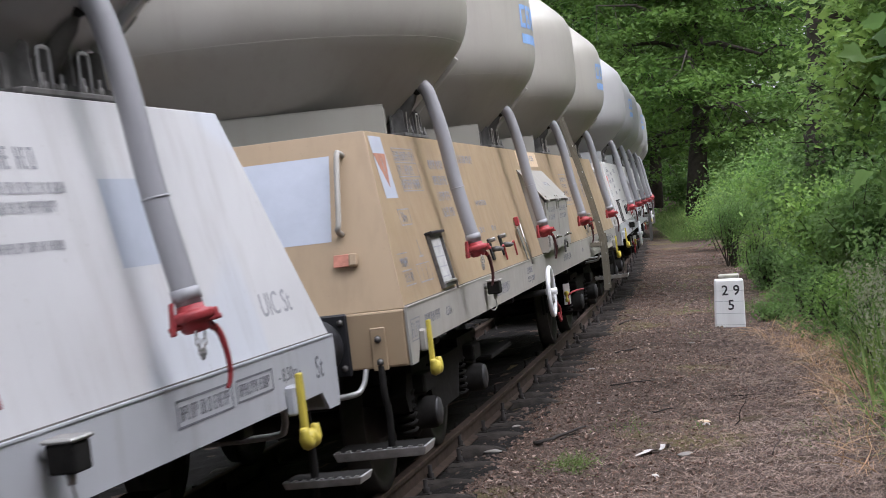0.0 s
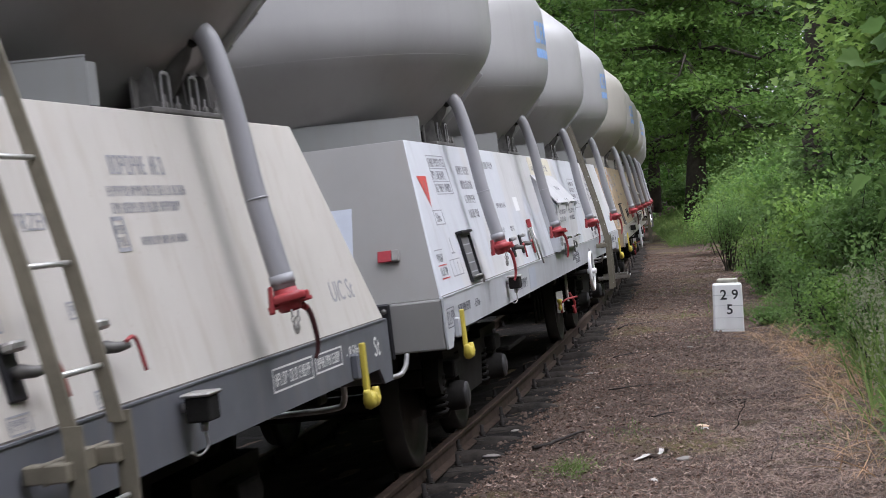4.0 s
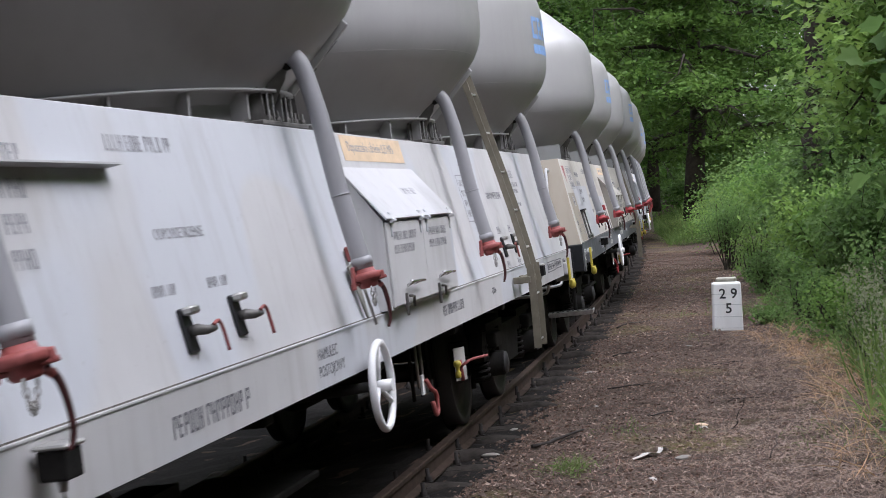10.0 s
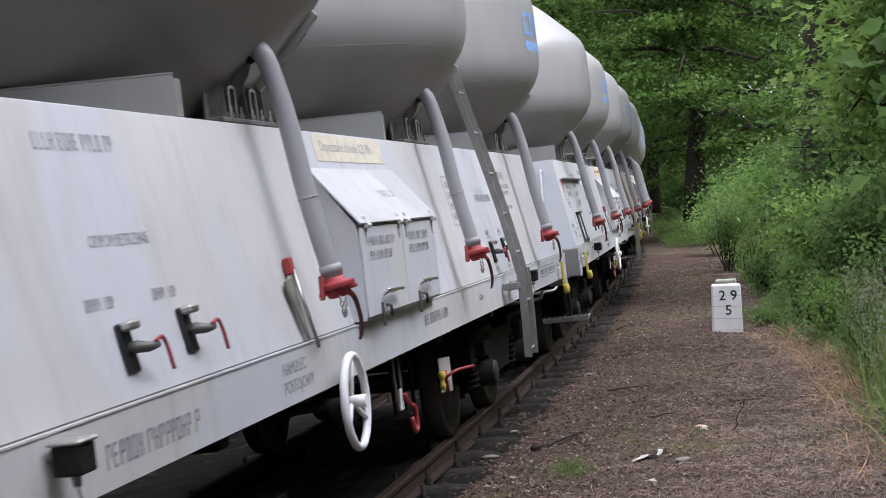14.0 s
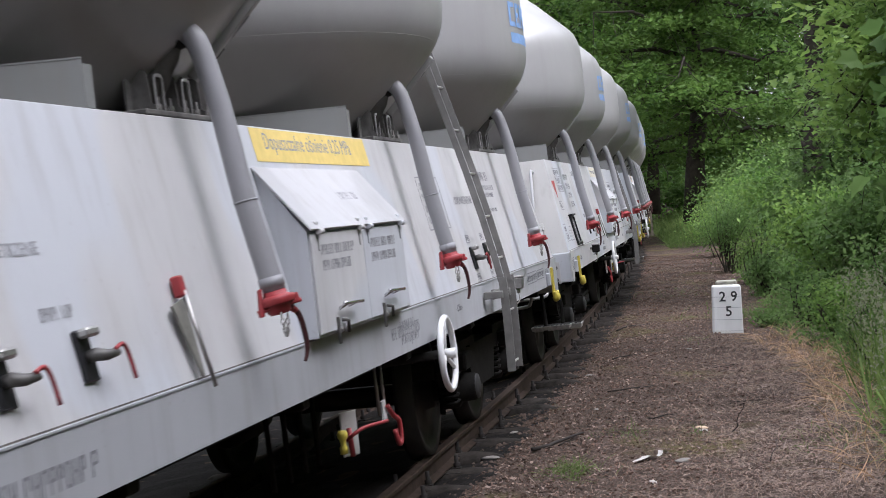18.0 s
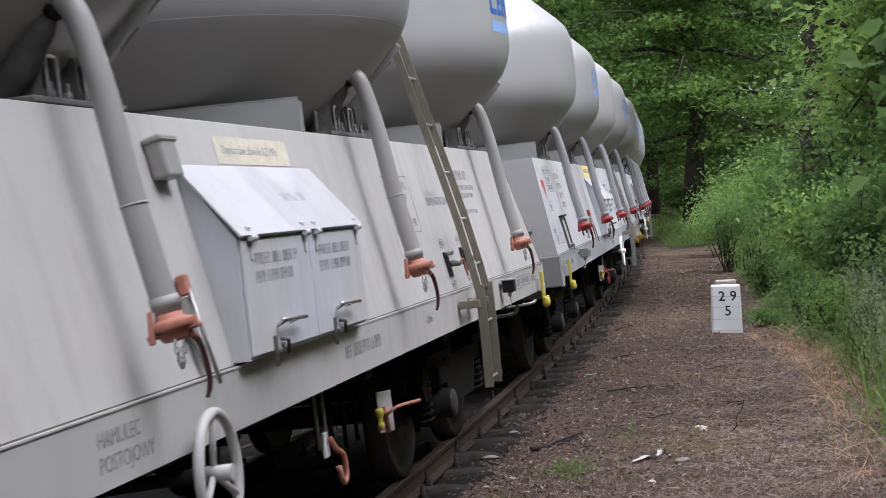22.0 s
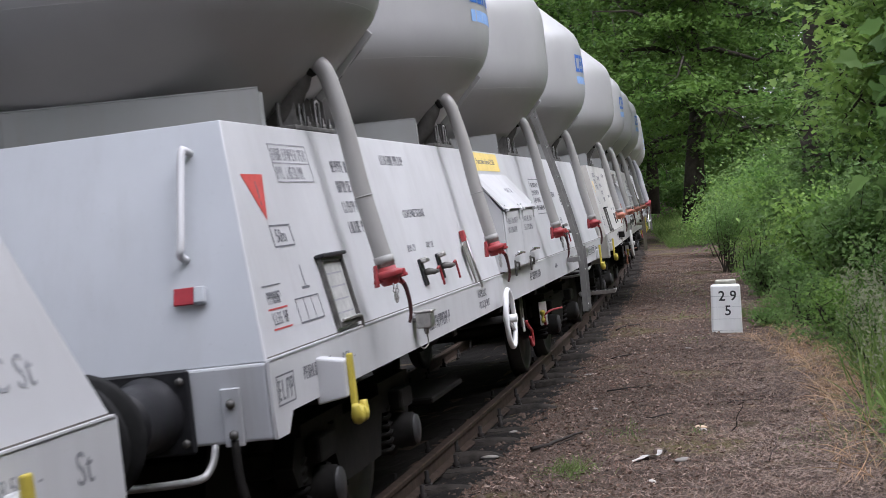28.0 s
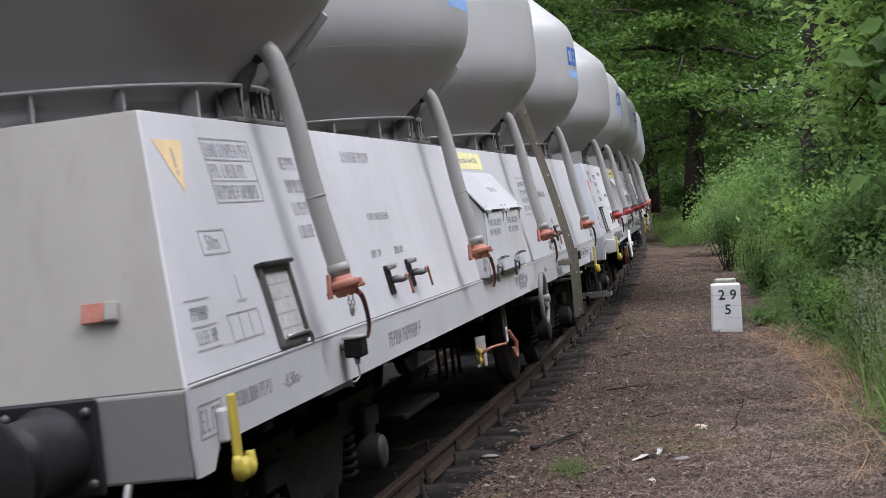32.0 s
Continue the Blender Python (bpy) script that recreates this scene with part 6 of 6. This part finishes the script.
# ================= the kilometre stone =================
M_STONE = paint("white_painted_concrete", (0.86, 0.86, 0.85), (0.34, 0.32, 0.29), 0.22, 0.8, 0.04)
p = Vector((-1.03, 21.75, 0))
p.z = rough_z(p.x, p.y)
stone = tagged(put("kilometre_stone", mesh_of(hull6([(-0.20, -0.16, -0.12), (0.20, -0.16, -0.12), (0.20, 0.16, -0.12), (-0.20, 0.16, -0.12)], [(-0.19, -0.10, 0.62), (0.19, -0.10, 0.62), (0.19, 0.13, 0.62), (-0.19, 0.13, 0.62)], 0.022), "stone"), M_STONE, None, Matrix.Translation(p) @ Matrix.Rotation(0.10, 4, "Z") @ Matrix.Rotation(0.012, 4, "Y")), "white painted concrete kilometre stone with black figures", "kilometre stone")
for words, x, z in (("2", -0.105, 0.415), ("9", 0.045, 0.415), ("5", -0.03, 0.22)):
    tm = text_mesh(words, 0.185, weight=0.0025)
    put("figure", tm, M_PAINTBLACK, stone, Matrix.Translation((x, -0.163 + (z + 0.12) / 0.74 * 0.06 - 0.0, z)) @ Matrix.Rotation(math.pi / 2 - 0.081, 4, "X"), "black painted figure")

for z in (0.02, 0.17, 0.33, 0.47):
    put("board_mark", kit("board_mark", lambda: box(bmesh.new(), -0.198, 0.198, -0.002, 0.002, -0.002, 0.002)), M_FAINTER, stone, Matrix.Translation((0, -0.161 + (z + 0.12) / 0.74 * 0.06, z)) @ Matrix.Rotation(0.02, 4, "Y"))
p = Vector((-1.06, 22.6, 0))
p.z = rough_z(p.x, p.y)
tagged(put("stone_block", mesh_of(soft_box(-0.14, 0.14, -0.13, 0.13, -0.1, 0.665, 0.02, 2), "block"), plain("mossy_concrete", (0.36, 0.35, 0.29), 0.9, 0, 0.25, 9, 0.5), None, Matrix.Translation(p)), "low mossy concrete post behind the kilometre stone", "stone post")

# ================= the train =================
def cement(name, col, wear, dirt=(0.20, 0.17, 0.14), patch=None, amount=0.3, rough=0.46, dent=0.22, metal=0.0, speck=0.8):
    return paint(name, col, dirt, wear, rough, 0.07, patch, metal, amount, dent, speck)


P_WHITE = cement("white_wagon_paint", (0.545, 0.540, 0.540), 0.28, patch=(0.54, 0.555, 0.585), amount=0.28)
P_CLEAN = cement("fresh_white_paint", (0.525, 0.525, 0.533), 0.12)
P_OFF = cement("off_white_paint", (0.475, 0.465, 0.445), 0.34)
P_CREAM = cement("stained_cream_paint", (0.53, 0.503, 0.458), 0.40, (0.27, 0.20, 0.12))
P_TAN = cement("tan_weathered_paint", (0.330, 0.242, 0.150), 0.35, (0.16, 0.11, 0.07), None)
P_TANEND = cement("tan_end_paint", (0.330, 0.290, 0.230), 0.30, (0.15, 0.11, 0.07))
P_BEIGE = cement("beige_paint", (0.3239, 0.3075, 0.2747), 0.35)
P_GREY = cement("grey_end_paint", (0.215, 0.210, 0.202), 0.25)
P_LID = cement("grey_white_lid", (0.43, 0.43, 0.437), 0.25, patch=(0.50, 0.50, 0.51), amount=0.25)
P_DARKSILL = cement("slate_grey_sill", (0.12, 0.125, 0.14), 0.35)
P_GREYSILL = cement("grey_white_sill", (0.42, 0.43, 0.45), 0.35)
P_TANK = cement("grey_white_tank", (0.35, 0.346, 0.342), 0.16, (0.20, 0.18, 0.16), rough=0.34, dent=0.03, metal=0.12, speck=0.0)
P_TANKB = cement("beige_grey_tank", (0.355, 0.335, 0.295), 0.24, (0.20, 0.17, 0.14), rough=0.36, dent=0.03, metal=0.12, speck=0.0)
P_TANKN = cement("clean_light_grey_tank", (0.365, 0.362, 0.360), 0.08, (0.25, 0.23, 0.2), rough=0.32, dent=0.03, metal=0.12, speck=0.0)
# skirts darker than the tanks: the shade below the barrels is in this colour
P_PLATEB = cement("shade_beige_skirt_paint", (0.25, 0.24, 0.205), 0.3, dent=0.1)
M_OLDRED = plain("weathered_red_sign", (0.34, 0.11, 0.11), 0.6, 0.0, 0.2, 14, 0.0)
M_BROWNTRI = plain("brown_triangle", (0.36, 0.17, 0.11), 0.6, 0.0, 0.2, 14, 0.0)
# the grey skirt is darkened for the tank's shade as well
P_PLATE = cement("shade_grey_skirt_paint", (0.235, 0.24, 0.235), 0.3, dent=0.1)
P_PIPE = cement("grey_pipe_paint", (0.29, 0.29, 0.302), 0.20, rough=0.34, dent=0.05)
P_PIPEB = cement("beige_grey_pipe_paint", (0.31, 0.303, 0.288), 0.22, rough=0.34, dent=0.05)
P_RED = plain("red_valve_paint", (0.31, 0.036, 0.040), 0.5, 0.0, 0.2, 18, 0.2)
P_DULLRED = plain("dull_red_paint", (0.27, 0.068, 0.062), 0.6, 0.0, 0.25, 18, 0.3)
P_PALEGREY = cement("pale_blue_grey_paint", (0.395, 0.412, 0.435), 0.15)
M_PINK = plain("faded_pink_sign", (0.58, 0.22, 0.21), 0.5, 0.0, 0.15, 18, 0.0)
P_SALMON = plain("faded_red_lead", (0.39, 0.155, 0.105), 0.65, 0.0, 0.25, 18, 0.3)
P_MAROON = plain("dark_red_handle", (0.060, 0.016, 0.016), 0.6, 0.0, 0.3, 18, 0.2)
P_OLIVE = plain("olive_ladder_paint", (0.17, 0.152, 0.112), 0.6, 0.0, 0.2, 10, 0.2)
P_GREYLAD = plain("grey_ladder_paint", (0.19, 0.185, 0.175), 0.6, 0.0, 0.2, 10, 0.2)
M_FLAP = plain("worn_olive_flap", (0.20, 0.195, 0.17), 0.6, 0.1, 0.3, 12, 0.2)
M_HOLDER = plain("dulled_steel_fitting", (0.12, 0.115, 0.108), 0.55, 0.5, 0.3, 20, 0.2)
M_CHROME = plain("polished_grip", (0.62, 0.62, 0.62), 0.25, 0.9, 0.15, 20, 0.05)
M_RUNG = plain("boot_polished_rung", (0.66, 0.65, 0.62), 0.35, 0.6, 0.2, 20, 0.1)
M_ELBOW = plain("grimy_cast_elbow", (0.060, 0.056, 0.050), 0.75, 0.1, 0.4, 12, 0.3)
M_CARD = plain("weathered_card", (0.42, 0.42, 0.40), 0.8, 0.0, 0.2, 14, 0.1)
M_CARDDARK = plain("dark_mesh_card", (0.13, 0.13, 0.13), 0.8, 0.0, 0.2, 14, 0.1)
M_YELTRI = plain("faded_yellow_triangle", (0.72, 0.55, 0.30), 0.6, 0.0, 0.1, 14, 0.0)
M_BRACKET = plain("grimy_tank_foot", (0.13, 0.125, 0.118), 0.75, 0, 0.4, 12, 0.3)
P_PATCH = cement("white_touch_up_paint", (0.50, 0.505, 0.53), 0.15)
VENT_X, VENT_Z = -1.16, 2.0
BOGIE = build_bogie()


def style(label, **kw):
    d = dict(label=label, sill=P_WHITE, side=P_WHITE, end=P_GREY, head=P_GREY, deck=P_WHITE, tank=P_TANK, plate=P_PLATE, bracket=M_BRACKET, pipe=P_PIPE, collar=P_PIPE, valve=P_RED, valve_label="red hose coupling", lever=P_MAROON, cab=P_WHITE, cablid=P_LID, ladder=P_GREYLAD, wheel=M_WHITE, handle=P_RED,
             ribs=False, flap=True, wheel_x=-1.45, plate_x=1.75, rel_x=0.65, flap_x=-2.1, awning=False, table=False, card=M_CARD, darkfit=True, hook=M_YELLOW, rail=True, railmat=P_CLEAN, tail=M_TAIL, ink=M_WORNINK, vent=False, boxy=True, filters=(-4.35, 4.36), hook_x=6.40, hook_r=-6.63, hook_box=False, tri_z=1.955, grid_rows=3, sign_at=(-0.75, 2.03, 1.42, 0.142), plated=0, hook_z=1.02, strap=False, grid_top=2.095, tap_dx=0.0, pipe_dx=(-0.12, -0.05, -0.08, 0.0), faint=M_FADED, tri=M_REDSIGN, fresh=False, rule=M_FADED, sign=M_PALEYELLOW, sillink=M_WORNINK, logo=M_PALEBLUE, patches=())
    d.update(kw)
    return d


AHEAD = style("off-white cement wagon with four grey tanks and red couplings")
STYLES = {
    -5: AHEAD, -4: AHEAD, -3: AHEAD, -2: AHEAD,
    -1: style("off-white four-tank cement wagon with red couplings", side=P_OFF, sill=P_GREYSILL, tank=P_TANK, end=P_BEIGE),
    0: style("tan weathered four-tank cement wagon, pale blue patch on its end", hook_z=0.985, tri_z=2.055, tri=M_BROWNTRI, side=P_TAN, sill=P_BEIGE, end=P_TAN, head=P_TAN, deck=P_TAN, tank=P_TANKB, plate=P_PLATEB,  cab=P_BEIGE, cablid=P_BEIGE, ladder=P_OLIVE, hook=M_YELLOW, railmat=P_BEIGE, tail=P_SALMON, card=M_CARD, sign=M_ORANGE,
             patches=(("paint_patch", "end", 0.15, 1.60, 0.83, 0.49, M_BLUEPATCH), ("paint_patch", "side", -6.52, 1.80, 0.30, 0.36, M_BLUEPATCH))),
    1: style("white four-tank cement wagon with a grey end and bright red couplings", sign_at=(-0.90, 1.955, 1.75, 0.215), tap_dx=0.11, hook_z=0.985, wheel_x=1.52, plate_x=0.22, rel_x=1.2, flap_x=-2.31, side=P_WHITE, sill=P_GREYSILL, end=P_GREY, head=P_GREY, lever=P_RED, rail=False, ladder=P_OLIVE, card=M_CARDDARK, sign=M_PALEYELLOW, rule=M_REDSIGN, sillink=M_INK, patches=(("paint_patch", "end", 0.2, 1.46, 0.64, 0.36, M_BLUEPATCH), ("paint_patch", "side", 5.2, 1.62, 0.3, 0.3, M_BLUEPATCH), ("white_label", "side", -2.68, 1.67, 0.27, 0.12, M_WHITE), ("paint_patch", "sill", -3.05, 1.02, 0.42, 0.17, M_BLUEPATCH))),
    2: style("stained cream four-tank cement wagon with slate grey sills and tan end", sign_at=(-0.64, 2.03, 1.29, 0.105), tap_dx=0.04, tri_z=2.10, tri=M_OLDRED, wheel_x=-1.39, plate_x=2.05, rel_x=0.71, flap_x=-1.97, side=P_CREAM, sill=P_DARKSILL, end=P_TANEND, head=M_BLACK, tank=P_TANK, ladder=P_OLIVE, cab=P_BEIGE, cablid=P_BEIGE, sillink=M_WHITEINK, sign=M_ORANGE, handle=P_RED, card=M_CARD, patches=(("paint_patch", "end", 0.70, 1.37, 0.34, 0.39, P_PATCH), ("paint_patch", "end", 0.2, 1.37, 0.49, 0.37, M_BLUEPATCH), ("paint_patch", "side", -5.85, 1.235, 2.0, 0.64, P_PATCH), ("paint_patch", "side", -3.50, 1.69, 0.20, 0.22, P_PATCH), ("paint_patch", "side", -2.11, 1.235, 0.74, 0.49, P_PATCH), ("paint_patch", "side", -6.66, 1.235, 0.78, 0.56, P_TANEND), ("white_label", "side", -6.32, 1.63, 0.28, 0.115, P_PATCH))),
    3: style("white four-tank cement wagon with faded red couplings and brown ladder", plated=1, strap=True, grid_rows=2, grid_top=1.93, tri=M_PINK, filters=(-4.98, 4.30), wheel_x=-1.52, plate_x=1.6, rel_x=0.5, flap_x=-1.32, awning=True, side=P_WHITE, sill=P_WHITE, end=P_PALEGREY, head=P_GREY, ribs=True, ladder=P_OLIVE, valve=P_DULLRED, valve_label="faded red hose coupling", sign=M_ORANGE, handle=P_DULLRED, sillink=M_INK),
    4: style("white four-tank cement wagon with grey pipes and dull red couplings", boxy=True, wheel_x=-1.49, plate_x=1.61, rel_x=0.44, flap_x=-1.81, side=P_WHITE, sill=P_WHITE, end=P_OFF, head=P_WHITE, valve=P_RED, ladder=P_GREYLAD, card=M_CARDDARK, sign=M_PALEYELLOW),
    5: style("white four-tank cement wagon with yellow pressure sign and bright red couplings", boxy=True, darkfit=False, filters=(-4.93, 4.36), hook_r=-6.63, sign_at=(-0.87, 2.02, 2.0, 0.155), wheel_x=1.45, plate_x=0.04, rel_x=0.85, flap_x=-2.27, side=P_WHITE, sill=P_GREYSILL, end=P_GREY, head=P_GREY, ladder=P_GREYLAD, sign=M_YELLOWSIGN, rail=False, rule=M_REDSIGN),
    6: style("off-white four-tank cement wagon with rust-red couplings and beige end", filters=(-4.35, 4.83), hook_x=6.60, sign_at=(-0.47, 2.0, 0.99, 0.12), pipe_dx=(-0.14, -0.22, -0.09, 0.0), wheel=P_OFF, vent=True, wheel_x=-1.54, plate_x=1.7, rel_x=0.6, flap_x=-1.3, table=True, side=P_OFF, sill=P_OFF, end=P_BEIGE, head=P_BEIGE, tank=P_TANKN, pipe=P_PIPEB, collar=P_PIPEB, valve=P_SALMON, valve_label="rust-red hose coupling", handle=P_SALMON, tail=P_SALMON, ladder=P_OLIVE, tri=M_YELTRI, logo=M_BLUE),
    # 7: its white rear sheet is coloured grey for the shade on it
    7: style("freshly painted white four-tank cement wagon with red couplings", filters=(-4.25, 4.38), hook_r=-6.20, hook_box=True, grid_rows=2, sign_at=(-0.60, 2.02, 1.20, 0.15), pipe_dx=(-0.14, -0.28, 0.02, 0.0), wheel_x=-1.38, plate_x=2.2, rel_x=1.0, flap_x=-2.16, side=P_CLEAN, sill=P_CLEAN, end=P_PALEGREY, head=P_GREYSILL, tank=P_TANKN, pipe=P_PIPEB, collar=P_PIPEB, lever=P_MAROON, ladder=P_GREYLAD, cab=P_CLEAN, fresh=True, boxy=True, ink=M_INK, rule=M_REDSIGN, sign=M_YELLOWSIGN, sillink=M_INK, darkfit=False, logo=M_BLUE),
    8: style("white four-tank cement wagon with ribbed tank feet and rust-red couplings", filters=(-4.93, 4.36), hook_r=-6.65, tri_z=2.076, flap=False, sign_at=(-0.55, 2.02, 1.10, 0.13), wheel_x=1.42, plate_x=-0.52, rel_x=0.85, flap_x=-1.25, side=P_CLEAN, sill=P_CLEAN, end=P_BEIGE, head=P_GREY, tank=P_TANKN, pipe=P_PIPEB, collar=P_PIPEB, ribs=True, valve=P_SALMON, valve_label="rust-red hose coupling", handle=P_SALMON, tail=P_SALMON, ladder=P_OLIVE, tri=M_YELTRI, rail=False, sign=M_LEMON, logo=M_BLUE, fresh=False, card=M_CARD, wheel=P_GREYLAD),
}
TRAIN = {n: wagon(st, n) for n, st in STYLES.items()}
PITCH_W = 15.3926
RUN = (14.97, 19.096, 23.21, 27.308, 31.383, 35.429, 39.439, 43.405, 47.324, 51.191, 55.013, 58.793, 62.531, 66.224, 69.879, 73.507, 77.129, 80.763, 84.438, 88.153, 91.824, 95.394, 98.93, 102.471, 106.038, 109.638, 113.24, 116.835, 120.435, 124.05, 127.681, 131.32, 134.975)


# ================= sleepers and fastenings, piece by piece =================
def sleeper_bm():
    """A worn sleeper: crowned top, rounded ends, crumbling edges."""
    bm, rows = bmesh.new(), []
    for y in (-1.25, -1.22, -1.14, -1.0, -0.55, 0, 0.55, 1.0, 1.14, 1.22, 1.25):
        k = 0.40 if abs(y) > 1.24 else 0.68 if abs(y) > 1.2 else 0.93 if abs(y) > 1.1 else 1.0
        row = []
        for x, z in ((-0.14, -0.30), (-0.132, -0.230), (-0.105, -0.172), (-0.04, -0.140), (0.04, -0.142), (0.105, -0.175), (0.132, -0.235), (0.14, -0.30)):
            p = Vector((x * k, y, -0.30 + (z + 0.30) * k))
            row.append(bm.verts.new(p + Vector(noise.noise_vector(p * 7)) * 0.022))
        rows.append(row)
    for a, b in zip(rows, rows[1:]):
        for j in range(7):
            bm.faces.new((a[j], a[j + 1], b[j + 1], b[j])).smooth = True
    bm.faces.new(rows[0][::-1]), bm.faces.new(rows[-1])
    bmesh.ops.recalc_face_normals(bm, faces=bm.faces[:])
    return bm


def chair_bm():
    bm = soft_box(-0.09, 0.09, -0.16, 0.16, -0.166, -0.150, 0.004, 1)
    for y in (-0.115, 0.115):
        lathe([(0, -0.04), (0.016, -0.04), (0.016, -0.095), (0.028, -0.10), (0.024, -0.13), (0.03, -0.15)], 7, Matrix.Translation((0.045, y, 0)), bm)
        join(bm, soft_box(0.01, 0.08, y - 0.03, y + 0.045 * (-1 if y > 0 else 1) + 0.03 * (1 if y > 0 else 0), -0.150, -0.128, 0.004, 1))
    return bm


bed = tagged(new("sleepers"), "weathered sleepers half buried in litter", "sleepers", kind="structure")
SL, CH = mesh_of(sleeper_bm(), "sleeper"), mesh_of(chair_bm(), "rail_chair")
rest = bmesh.new()
for i in range(-190, 330):
    s = i * SLEEPER_STEP + 0.2
    m = wagon_pose(s)
    if 3.0 < s < 90:
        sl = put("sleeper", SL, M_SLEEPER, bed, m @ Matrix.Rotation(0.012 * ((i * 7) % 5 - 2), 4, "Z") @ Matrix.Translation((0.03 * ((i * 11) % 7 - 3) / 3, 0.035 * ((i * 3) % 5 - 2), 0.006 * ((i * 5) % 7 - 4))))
        for y in (-0.7535, 0.7535):
            put("rail_chair", CH, M_IRON, sl, Matrix.Translation((0, y, 0)))
    else:
        box(rest, -0.12, 0.12, -1.28, 1.28, -0.31, -0.165, m)
put("sleepers_beyond", mesh_of(rest, "sleepers_beyond"), M_SLEEPER, bed)["kind"] = "stuff"


# ================= what moves: the train runs away round the bend, its wheels roll =================
def motions():
    ticks = [i * 0.16 for i in range(200)] + [32.0]
    seconds = list(range(len(RUN)))
    turned = [float(np.interp(t, seconds, RUN) - RUN[0]) / 0.46 for t in ticks]
    for n, (w, sets) in TRAIN.items():
        walk(w, [(t, wagon_pose(s - n * PITCH_W)) for t, s in enumerate(RUN)])
        for wheelset, x in sets:
            walk(wheelset, [(t, Matrix.Translation((x, 0, 0.46)) @ Matrix.Rotation(a, 4, "Y")) for t, a in zip(ticks, turned)])


motions()
